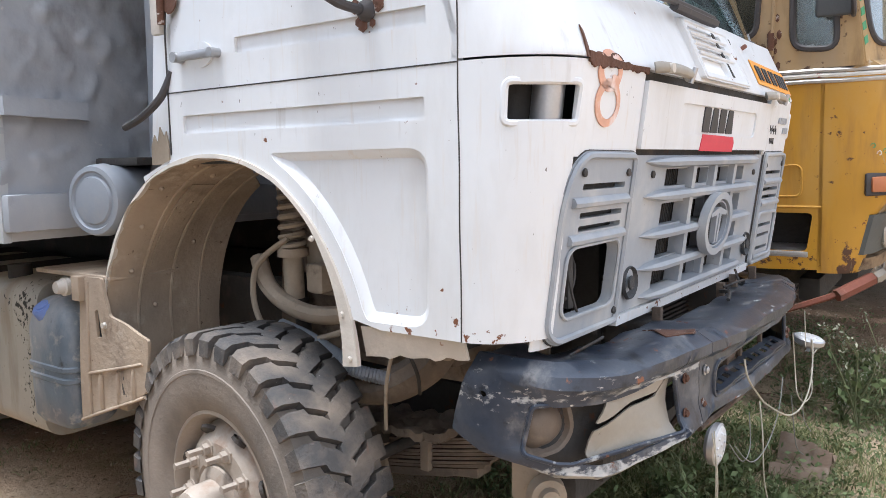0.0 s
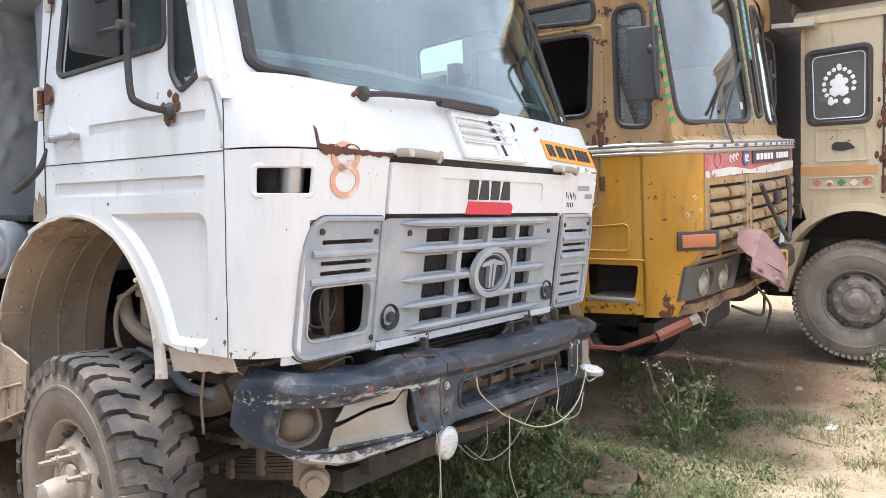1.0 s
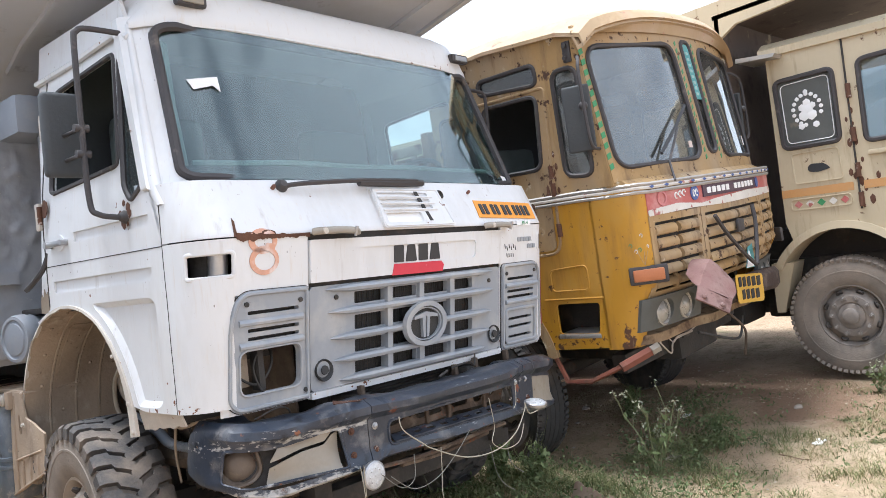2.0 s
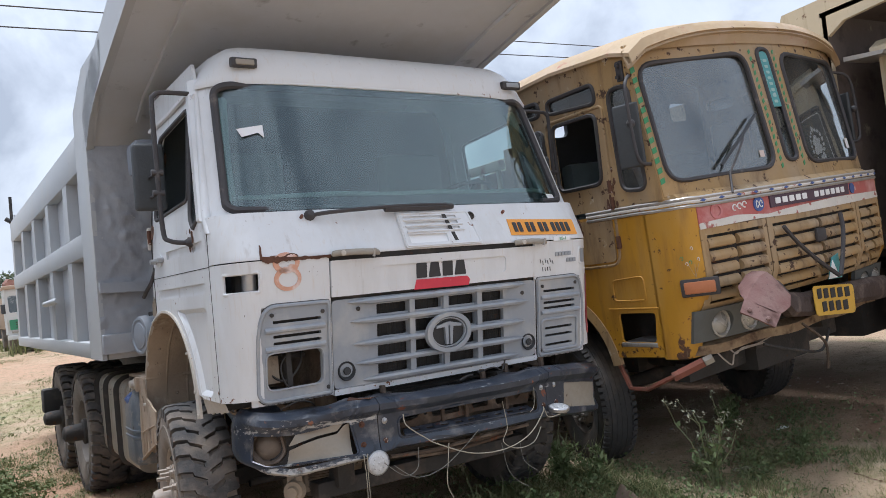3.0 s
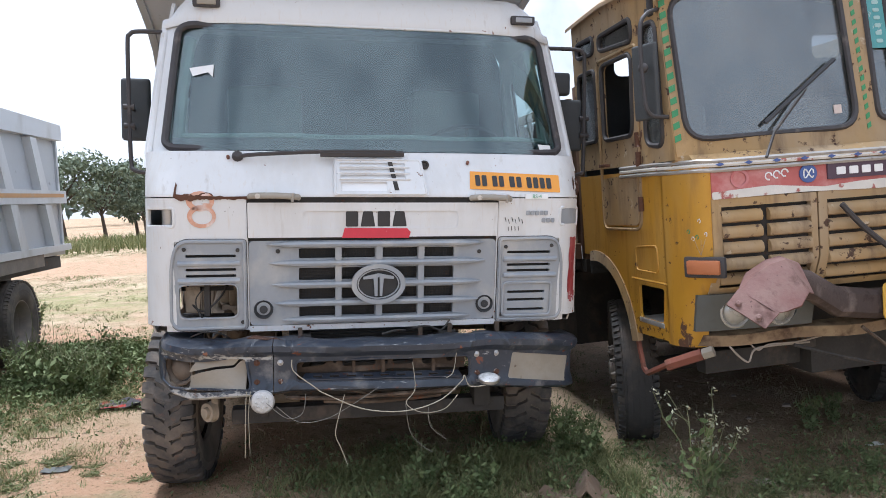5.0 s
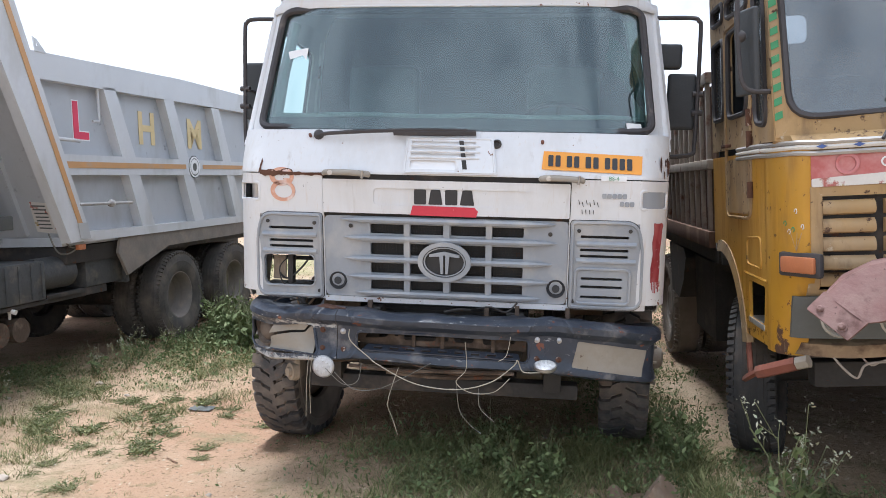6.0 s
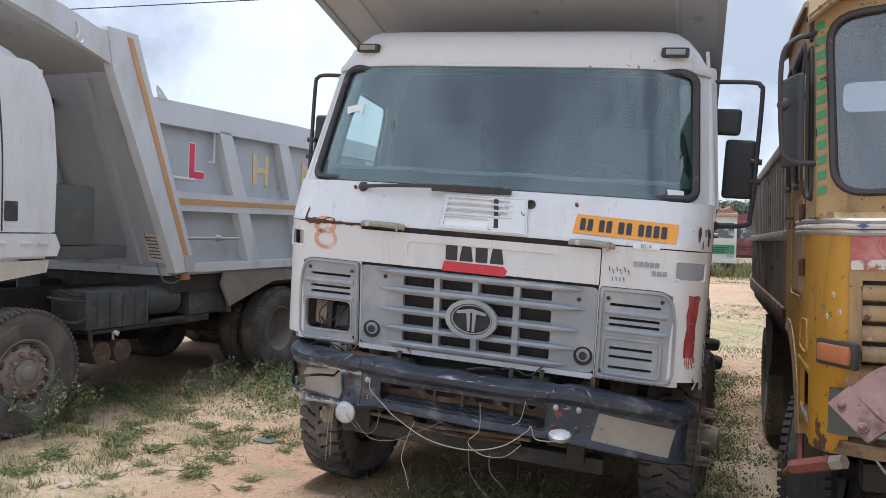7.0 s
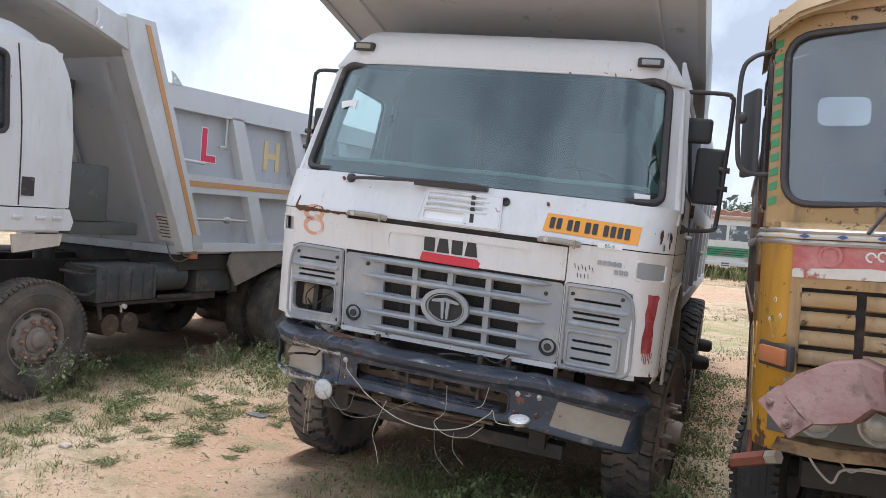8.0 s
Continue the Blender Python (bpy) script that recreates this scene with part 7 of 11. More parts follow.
# nose corners
for sg in (-1, 1):
    bm = B()

    def ncor(u, v):
        if u < 0:                                    # flat part from the grille to the corner
            a = 1.13 + u
            return Vector((YC + sg * a, 0.125 * (a / 1.13) ** 2 + tuck(v), v))
        t = u * math.pi / 2
        return Vector((YC + sg * (1.13 + 0.11 * math.sin(t)), 0.455 - (0.33 - tuck(v)) * math.cos(t), v))
    zs = (0.885, 1.0, 1.1, 1.2, 1.24, 1.28, 1.33, 1.5, 1.75, 1.93)
    skin(bm, ncor, [-0.03, -0.015] + span(0, 1, 12), zs, 0.02, lambda u, v: (0, 1, 0))
    nc = part("nose_corner", bm, M_YEL, yel, "yellow painted rounded corner")
    bm = B()
    lo = ncor(0.15, 1.36)
    cen = ncor(0.30, 1.365) + Vector((-0.012 * sg, -0.012, 0))
    dirv = (ncor(0.62, 1.36) - ncor(0.02, 1.36)).normalized() * sg
    ang = math.atan2(dirv.y, dirv.x)
    mm = Matrix.Translation(cen) @ Matrix.Rotation(ang, 4, "Z")
    box(bm, -0.125, 0.125, -0.010, 0.02, -0.062, 0.058, 0.015, mm)
    ind = part("indicator_bezel", bm, M_BLACK, yel)
    bm = B()
    box(bm, -0.10, 0.10, -0.026, 0.0, -0.042, 0.038, 0.012, mm)
    part("indicator_lens", bm, M_AMBER, ind, "faded amber indicator")
    # painted flower scroll: stems, leaves, petals
    for mt, seq in ((M_FLAKE, ((0.30, 1.62), (0.16, 1.545), (0.44, 1.52))), (M_GREENP, ((0.52, 1.56), (0.36, 1.53)))):
        for u, v in seq:
            bm = B()
            tube(bm, [ncor(u + 0.034 * math.cos(t) * (1 - k / 14), v + 0.018 * math.sin(t) * (1 - k / 14)) + Vector((0, -0.002, 0)) for k, t in enumerate(span(0, 5.2, 9))], 0.0026, 4)
            part("painted_flower", bm, mt, nc)
    bm = B()
    for u, v in ((0.28, 1.44), (0.18, 1.44), (0.42, 1.44)):
        tube(bm, [ncor(0.30, 1.43) + Vector((0, -0.001, 0)), ncor(u, v + 0.08) + Vector((0, -0.001, 0))], 0.002, 4)
    part("painted_stem", bm, M_YELD, nc)

# side: panel below the waist with step hole and arch, door, upper side
AY, AZ, AR = 1.52, 0.74, 0.60


def yside(sg, off=0.0):
    def fn(a, b, d):
        return (YC + sg * (YH - off - d), a, b)
    return fn


for sg in (-1, 1):
    fs = yside(sg)
    bm = B()
    arch = [(AY - AR * math.cos(radians(t)), AZ + AR * 1.03 * math.sin(radians(t))) for t in span(14, 90, 14)]
    outl = [(0.455, 0.90), (0.935, 0.885)] + arch + [(1.75, 1.355), (1.75, 1.93), (0.455, 1.93)]
    hole = rpoly([(0.53, 1.0), (0.85, 1.0), (0.85, 1.21), (0.50, 1.21)], 0.03)
    plate(bm, outl, [hole], fs, 0.02)
    sp = part("side_panel", bm, M_YEL if sg > 0 else M_YEL, yel, "yellow side with step opening")
    bm = B()
    tube(bm, [yside(sg, -0.002)(a, b, 0) for a, b in rpoly([(0.56, 1.30), (0.86, 1.30), (0.86, 1.45), (0.56, 1.47)], 0.04)], 0.007, 5, True)
    tube(bm, [yside(sg, -0.002)(a, 1.245, 0) for a in (0.46, 0.93)], 0.008, 5)
    part("pressed_bead", bm, M_YEL, sp)
    bm = B()
    rings = []
    for t in span(8, 100, 20):
        c, s = math.cos(radians(t)), math.sin(radians(t)) * 1.03
        rings.append([(YC + sg * (YH + 0.006), AY - (AR + 0.03) * c, AZ + (AR + 0.03) * s), (YC + sg * (YH + 0.016), AY - (AR - 0.04) * c, AZ + (AR - 0.04) * s), (YC + sg * (YH - 0.06), AY - (AR - 0.05) * c, AZ + (AR - 0.05) * s), (YC + sg * (YH - 0.03), AY - (AR + 0.03) * c, AZ + (AR + 0.03) * s)])
    loft(bm, rings)
    part("arch_lip", bm, M_YELD, sp, "dusty yellow wheel-arch lip")
    bm = B()
    box(bm, YC + sg * (YH + 0.005), YC + sg * (YH - 0.25), 0.52, 0.86, 0.965, 1.0, 0.01)
    part("step_plate", bm, M_ALU, sp, "worn metal step")
    # plain dark sheet closes the step opening
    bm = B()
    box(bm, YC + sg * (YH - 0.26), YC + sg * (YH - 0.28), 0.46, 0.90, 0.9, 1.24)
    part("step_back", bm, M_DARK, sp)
    # upper side with windows
    bm = B()
    win = rpoly([(0.80, 2.16), (1.25, 2.16), (1.24, 2.665), (0.765, 2.665)], 0.07)
    qtr = rpoly([(0.40, 2.06), (0.615, 2.08), (0.62, 2.79), (0.43, 2.79)], 0.075)
    vent_w = rpoly([(0.745, 2.735), (1.25, 2.765), (1.25, 2.865), (0.75, 2.875)], 0.05)
    vent_b = rpoly([(1.35, 2.775), (1.66, 2.785), (1.66, 2.89), (1.35, 2.885)], 0.05)
    rear_w = rpoly([(1.36, 2.17), (1.66, 2.17), (1.66, 2.66), (1.35, 2.66)], 0.06)
    plate(bm, [(0.272, 1.97), (1.75, 1.97), (1.75, 3.045), (1.1, 3.07), (0.415, 3.03)], [win, qtr, vent_w, vent_b, rear_w], fs, 0.025)
    us_ob = part("cab_side", bm, M_YELD, yel, "dusty ochre cab side with rounded windows")
    for pl, nm in ((win, "door_window"), (qtr, "quarter_window"), (vent_w, "vent_window"), (vent_b, "vent_window"), (rear_w, "rear_window")):
        bm = B()
        tube(bm, [yside(sg, -0.002)(a, b, 0) for a, b in pl], 0.016, 6, True)
        part("window_seal", bm, M_BLACK, us_ob)
        if nm != "door_window":
            bm = B()
            plate(bm, pl, [], yside(sg, 0.012), 0.005)
            q_ob = part(nm, bm, G_YEL, us_ob)
            q_ob.visible_shadow = False
    # door outline, bottom and handle
    bm = B()
    tube(bm, [yside(sg, -0.004)(a, b, 0) for a, b in rpoly([(0.74, 1.565), (1.33, 1.555), (1.31, 2.70), (0.69, 2.705)], [0.09, 0.08, 0.05, 0.04])], 0.011, 6, True)
    part("door_edge", bm, M_YELD, us_ob)
    bm = B()
    plate(bm, rpoly([(0.77, 1.59), (1.31, 1.58), (1.31, 1.90), (0.76, 1.92)], 0.05), [], yside(sg, -0.010), 0.012)
    part("door_lower", bm, M_YELD, us_ob)
    bm = B()
    box(bm, YC + sg * (YH + 0.01), YC + sg * (YH + 0.05), 1.16, 1.27, 1.98, 2.0, 0.006)
    part("door_handle", bm, M_CHIP, us_ob)
    for z in (1.72, 2.0, 2.12):
        bm = B()
        rod(bm, (YC + sg * (YH + 0.012), 0.722, z - 0.04), (YC + sg * (YH + 0.012), 0.722, z + 0.05), 0.018)
        part("door_hinge", bm, M_CHIP, us_ob, "rust-stained hinge")
    bm = B()
    for k in range(14):
        y, z = random.uniform(0.68, 0.79), random.uniform(1.9, 2.25)
        bmesh.ops.create_icosphere(bm, subdivisions=1, radius=random.uniform(0.012, 0.03), matrix=Matrix.Translation((YC + sg * (YH + 0.003), y, z)) @ Matrix.Diagonal((0.12, 0.8, 1.5, 1)))
    part("rust_patch", bm, M_CHIP, us_ob)

# front pillars, windscreens, centre slit
bm = B()
wl_l = rpoly([(-1.10, 2.075), (-0.135, 2.085), (-0.150, 2.945), (-1.115, 2.905)], 0.13)
wl_r = rpoly([(0.275, 2.085), (1.24, 2.075), (1.245, 2.905), (0.285, 2.945)], 0.13)
slit = rpoly([(0.0, 2.12), (0.14, 2.12), (0.14, 2.975), (0.0, 2.975)], 0.065)
plate(bm, [(YC - 1.235, 1.985), (YC + 1.235, 1.985), (YC + 1.235, 3.05), (YC - 1.235, 3.05)], [wl_l, wl_r, slit], yup, 0.025, 0.15)
fr_up = part("windscreen_frame", bm, M_YELD, yel, "ochre windscreen frame with painted green checks")
for pl, nm in ((wl_l, "windscreen"), (wl_r, "windscreen"), (slit, "centre_pane")):
    bm = B()
    plate(bm, pl, [], lambda a, b, d: yup(a, b, 0.014 + d), 0.005, 0.2)
    g_ob2 = part(nm, bm, G_YEL, fr_up, "dusty flat glass")
    g_ob2.visible_shadow = False
    bm = B()
    tube(bm, [yup(a, b, -0.003) for a, b in pl], 0.017, 6, True)
    part("windscreen_seal", bm, M_BLACK, fr_up)
for (xa, za), (xb, zb), n in (((-1.148, 2.06), (-1.150, 2.98), 13), ((-0.068, 2.06), (-0.078, 2.98), 17), ((0.207, 2.06), (0.212, 2.98), 17)):
    for k in range(n):
        t0, t1 = (k + 0.1) / n, (k + 0.62) / n
        w = 0.017 if xa < -1 else 0.012
        chk = B()
        plate(chk, [(xa + (xb - xa) * t0 - w, za + (zb - za) * t0), (xa + (xb - xa) * t0 + w, za + (zb - za) * t0 + 0.014), (xa + (xb - xa) * t1 + w, za + (zb - za) * t1 + 0.014), (xa + (xb - xa) * t1 - w, za + (zb - za) * t1)], [], lambda a, b, d: yup(a, b, -0.004 + d), 0.003)
        part("green_check", chk, M_GREENP, fr_up)
bm = B()
plate(bm, rpoly([(0.018, 2.525), (0.122, 2.525), (0.122, 2.955), (0.018, 2.955)], [0.004, 0.004, 0.05, 0.05]), [], lambda a, b, d: yup(a, b, -0.006 + d), 0.008, 0.2)
tq = part("turquoise_panel", bm, M_TURQ, fr_up, "turquoise painted panel with pale marks")
for k in range(8):
    bm = B()
    plate(bm, rrect(0.050, 0.092, 2.555 + 0.045 * k, 2.577 + 0.045 * k, 0.008, 2), [], lambda a, b, d: yup(a, b, -0.009 + d), 0.003)
    part("pale_bar", bm, M_TURQL, tq)
bm = B()
plate(bm, [(1.08, 2.17), (1.15, 2.17), (1.15, 2.25), (1.08, 2.25)], [], lambda a, b, d: yup(a, b, 0.006 + d), 0.003)
part("label", bm, M_STICK, fr_up)
bm = B()
plate(bm, [(-0.262, 2.165), (-0.215, 2.165), (-0.215, 2.215), (-0.262, 2.215)], [], lambda a, b, d: yup(a, b, 0.008 + d), 0.003)
part("label", bm, M_PINKS, fr_up)
# sill between nose and windscreen
bm = B()


def sill(u, v):
    y0, y1 = yp(u, 1.93) - 0.005, yu(u, 2.0) + 0.01
    f = v
    return Vector((u, y0 * (1 - f) + y1 * f, 1.925 + 0.075 * f))


skin(bm, sill, span(YC - 1.235, YC + 1.235, 40), (0, 0.15, 0.5, 1.0), 0.02, lambda u, v: (0, 0, -1))
part("windscreen_sill", bm, M_YELD, yel)
# chequered aluminium band round the waist
for k, (dz, mt, r) in enumerate(((0.0, M_ALU, 0.013), (0.028, M_FLAKE, 0.012), (0.052, M_ALU, 0.012))):
    bm = B()
    path = [(YC - YH - 0.012, 1.0, 1.905 + dz), (YC - YH - 0.012, 0.5, 1.905 + dz)] + [(YC + s, yp(YC + s, 1.9) - 0.012, 1.90 + dz) for s in (-1.235, -1.21, -1.17)] + [(YC + s, yp(YC + s, 1.9) - 0.014, 1.895 + dz) for s in span(-1.1, 1.1, 14)] + [(YC + s, yp(YC + s, 1.9) - 0.012, 1.90 + dz) for s in (1.17, 1.21, 1.235)] + [(YC + YH + 0.012, 0.5, 1.905 + dz), (YC + YH + 0.012, 1.0, 1.905 + dz)]
    tube(bm, path, r, 6)
    part("waist_trim", bm, mt, yel)
for k in range(15):
    x = YC - 1.08 + 2.16 * k / 14
    bm = B()
    plate(bm, [(x - 0.024, 1.926), (x, 1.916), (x + 0.024, 1.926), (x, 1.936)], [], lambda a, b, d: (a, yp(a, b) - 0.031 + d, b), 0.005)
    part("painted_lozenge", bm, M_BLUE, yel)
# red fascia with its board
bm = B()
plate(bm, [(YC - 1.12, 1.745), (YC + 1.12, 1.745), (YC + 1.12, 1.90), (YC - 1.12, 1.90)], [], lambda a, b, d: ynose(a, b, -0.006 + d), 0.02, 0.12)
fas = part("red_fascia", bm, M_PINK, yel, "faded red painted fascia strip")
bm = B()
plate(bm, rpoly([(-0.41, 1.80), (0.60, 1.80), (0.60, 1.885), (-0.41, 1.885)], 0.006), [], lambda a, b, d: ynose(a, b, -0.016 + d), 0.01, 0.12)
brd = part("maker_board", bm, M_PLUM, fas, "dark board with pale bars")
bm = B()
x = -0.36
for k in range(12):
    if k != 5:
        bm = B()
        plate(bm, rrect(x, x + 0.052, 1.822, 1.864, 0.006, 2), [], lambda a, b, d: ynose(a, b, -0.021 + d), 0.004)
        part("pale_bar", bm, M_STICK, brd)
    x += 0.075
bm = B()
plate(bm, rpoly([(YC - 1.12, 1.735), (YC - 0.62, 1.742), (YC - 0.2, 1.73), (YC + 1.12, 1.735), (YC + 1.1, 1.785), (YC + 0.3, 1.797), (YC - 0.3, 1.778), (YC - 0.5, 1.762), (YC - 0.8, 1.792), (YC - 1.12, 1.775)], 0.01), [], lambda a, b, d: ynose(a, b, -0.012 + d), 0.006, 0.1)
part("flaking_strip", bm, M_FLAKE, fas, "flaking white paint")
for cx, mt, r in ((-0.90, M_PINK2, 0.05), (-0.52, M_BLUE, 0.05), (0.67, M_BLUE, 0.04)):
    bm = B()
    plate(bm, oval(cx, 1.84, r, r, 20), [oval(cx, 1.84, r * 0.72, r * 0.72, 20)] if mt is M_PINK2 else [], lambda a, b, d: ynose(a, b, -0.014 + d), 0.006)
    part("painted_roundel", bm, mt, fas)
bm = B()
for k in range(3):
    tube(bm, [ynose(-0.74 + 0.045 * k + 0.018 * math.cos(t), 1.842 + 0.006 * k + 0.02 * math.sin(t), -0.009) for t in span(0, 5, 8)], 0.005, 4)
for cx in (-0.52,):
    tube(bm, [ynose(cx + 0.028 * math.cos(t), 1.84 + 0.025 * math.sin(2 * t), -0.016) for t in span(0, 6, 14)], 0.004, 4)
part("painted_scroll", bm, M_STICK, fas)

# louvred grille
for x0, x1, nm in ((-1.055, -0.475, 5), (-0.465, 0.685, 6), (0.695, 1.18, 5)):
    # dark sheet stands for the shade behind the louvres
    bm = B()
    plate(bm, [(x0, 1.205), (x1, 1.205), (x1, 1.735), (x0, 1.735)], [], lambda a, b, d: ynose(a, b, 0.03 + d), 0.01, 0.2)
    gp = part("grille_back", bm, M_DARK, yel)
    bm = B()
    for a0, a1, b0, b1 in ((x0, x1, 1.69, 1.737), (x0, x1, 1.20, 1.235), (x0, x0 + 0.05, 1.235, 1.69), (x1 - 0.035, x1, 1.235, 1.69)):
        plate(bm, [(a0, b0), (a1, b0), (a1, b1), (a0, b1)], [], lambda a, b, d: ynose(a, b, -0.008 + d), 0.035, 0.15)
    part("grille_frame", bm, M_YELD, gp, "dusty yellow frame")
    n = 5
    for k in range(n):
        z = 1.255 + 0.088 * k
        for h0, h1 in ((x0 + 0.05, (x0 + x1) / 2 - 0.02), ((x0 + x1) / 2 + 0.02, x1 - 0.035)):
            bm = B()
            rings = []
            for x in span(h0, h1, 6):
                y = yp(x, z)
                rings.append([(x, y + 0.02, z - 0.008), (x, y - 0.012, z), (x, y - 0.02, z + 0.02), (x, y - 0.012, z + 0.048), (x, y + 0.008, z + 0.064), (x, y + 0.02, z + 0.06)])
            loft(bm, rings)
            part("louvre", bm, M_YELD, gp)
    bm = B()
    z = 1.235
    box(bm, (x0 + x1) / 2 - 0.022, (x0 + x1) / 2 + 0.022, yp((x0 + x1) / 2, z) - 0.012, yp((x0 + x1) / 2, z) + 0.02, z, 1.69, 0.004)
    part("grille_mullion", bm, M_YELD, gp)
# black hanging strap over the grille
bm = B()
tube(bm, smooth_path([(-0.36, -0.03, 1.66), (-0.24, -0.05, 1.52), (-0.05, -0.07, 1.36), (0.12, -0.09, 1.24)], 5), 0.016, 6)
tube(bm, smooth_path([(0.36, -0.03, 1.68), (0.33, -0.05, 1.55), (0.24, -0.07, 1.38), (0.14, -0.09, 1.24)], 5), 0.016, 6)
box(bm, 0.0, 0.12, -0.05, -0.02, 1.50, 1.60, 0.02)
part("hanging_strap", bm, M_BLACK, yel, "slack black rubber strap")
# lamp panels
for sg in (-1, 1):
    xa, xb = (-1.112, -0.46) if sg < 0 else (0.64, 1.215)
    cxs = (-0.90, -0.645) if sg < 0 else (0.84, 1.08)
    bm = B()
    plate(bm, [(xa, 0.985), (xb, 0.985), (xb, 1.20), (xa, 1.20)], [oval(c, 1.09, 0.092, 0.085, 24) for c in cxs], lambda a, b, d: ynose(a, b, -0.034 + d), 0.03, 0.06)
    lp = part("lamp_panel", bm, M_GRY, yel, "dark grey headlamp panel")
    for c in cxs:
        bm = B()
        lathe(bm, [(0.092, 0.0), (0.098, 0.02), (0.088, 0.026), (0.075, 0.01), (0.06, 0.03), (0.03, 0.042), (0.0005, 0.046)], Matrix.Translation(ynose(c, 1.09, 0.0)) @ Matrix.Rotation(radians(90), 4, "X"), 26)
        part("headlamp", bm, M_HAZE, lp, "dusty round headlamp")
bm = B()
rings = []
for x in span(YC - 1.2, YC + 1.2, 24):
    y = yp(x, 0.93)
    w = 0.010 * math.sin(x * 9)
    rings.append([(x, y - 0.016, 0.892 + w), (x, y - 0.02, 0.955 + w), (x, y + 0.08, 0.975), (x, y + 0.08, 0.89)])
loft(bm, rings)
part("front_sill", bm, M_SILL, yel, "bent yellow-brown front sill")
# remains of the bumper
bm = B()
rings = []
for top, low, back in (((-1.090, -0.164, 1.267), (-0.969, -0.315, 1.150), (0.04, 0.05, 0.02)), ((-1.030, -0.160, 1.325), (-0.915, -0.310, 1.150), (0.06, 0.12, 0.01)), ((-0.900, -0.150, 1.392), (-0.815, -0.292, 1.165), (0.07, 0.14, 0.0)), ((-0.790, -0.130, 1.405), (-0.745, -0.258, 1.225), (0.06, 0.14, 0.0)), ((-0.690, -0.100, 1.370), (-0.670, -0.190, 1.205), (0.04, 0.12, 0.0))):
    a, b, k = Vector(top), Vector(low), Vector(back)
    out = Vector((-0.010, -0.014, 0.006))
    rings.append([a + 0.15 * k, a.lerp(b, 0.04) + 0.4 * out, a.lerp(b, 0.3) + out, a.lerp(b, 0.7) + out, a.lerp(b, 0.96) + 0.4 * out, b + 0.15 * k, b + k, a + k])
loft(bm, rings)
part("bumper_stump", bm, M_MAROON, yel, "bent maroon bumper stump", 18)
bm = B()
fp_o, fp_u, fp_v = Vector((-1.168, -0.171, 1.197)), Vector((0.078, 0.007, 0.070)).normalized(), Vector((0.121, -0.151, -0.117)).normalized()
fp_n = fp_v.cross(fp_u).normalized()
plate(bm, rpoly([(0.0, 0.0), (0.112, -0.004), (0.115, 0.226), (0.0, 0.222)], 0.010), [], lambda a, b, d: fp_o + fp_u * a + fp_v * b + fp_n * (0.012 - d + 0.004 * math.sin(b * 21)), 0.014, 0.06)
fl = part("fish_plate", bm, M_MAROON, yel, "bolted maroon plate")
for ba, bb in ((0.035, 0.045), (0.030, 0.165)):
    bm = B()
    lathe(bm, [(0.024, 0), (0.024, 0.003), (0.016, 0.004), (0.016, 0.012), (0.009, 0.018), (0.0005, 0.018)], Matrix.Translation(fp_o + fp_u * ba + fp_v * bb + fp_n * 0.012) @ fp_n.to_track_quat("Z", "Y").to_matrix().to_4x4(), 8)
    part("bolt", bm, M_MAROON, fl)
bm = B()
rings = []
for x, y, z, h in ((-0.78, -0.10, 1.29, 0.07), (-0.62, -0.10, 1.24, 0.08), (-0.40, -0.02, 1.12, 0.085), (-0.1, 0.045, 1.07, 0.085), (0.25, 0.05, 1.06, 0.085), (0.6, 0.05, 1.05, 0.085), (0.9, 0.07, 1.03, 0.09), (1.18, 0.15, 1.0, 0.09)):
    rings.append([(x, y, z + h), (x, y - 0.03, z + h * 0.6), (x, y - 0.03, z - h * 0.6), (x, y, z - h), (x, y + 0.06, z - h), (x, y + 0.06, z + h)])
loft(bm, rings)
part("bumper_bar", bm, M_BARK2, yel, "twisted rusty bumper bar")
bm = B()
plate(bm, rpoly([(-0.107, 0.985), (0.375, 0.925), (0.39, 1.14), (-0.107, 1.20)], 0.04), [], lambda a, b, d: (a, -0.02 + d + 0.012 * math.sin((a + 0.2) * 6), b), 0.006, 0.06)
nb = part("number_board", bm, M_YPLATE, yel, "yellow registration board with dark bars")
for z, x0, n in ((1.135, -0.065, 5), (1.035, -0.02, 4)):
    for k in range(n):
        bm = B()
        plate(bm, rrect(x0 + 0.085 * k, x0 + 0.085 * k + 0.055, z - 0.036 - 0.010 * k, z + 0.036 - 0.010 * k, 0.006, 2), [], lambda a, b, d: (a, -0.026 + d + 0.012 * math.sin((a + 0.2) * 6), b), 0.004)
        part("dark_bar", bm, M_INK, nb)
bm = B()
plate(bm, [(0.07, 1.22), (0.25, 1.21), (0.24, 1.39), (0.15, 1.37)], [], lambda a, b, d: (a, -0.035 + d, b), 0.004)
part("torn_sticker", bm, M_TURQ, yel)
bm = B()
plate(bm, [(0.07, 1.222), (0.21, 1.22), (0.15, 1.35)], [], lambda a, b, d: (a, -0.040 + d, b), 0.003)
part("torn_sticker", bm, M_STICK, yel)
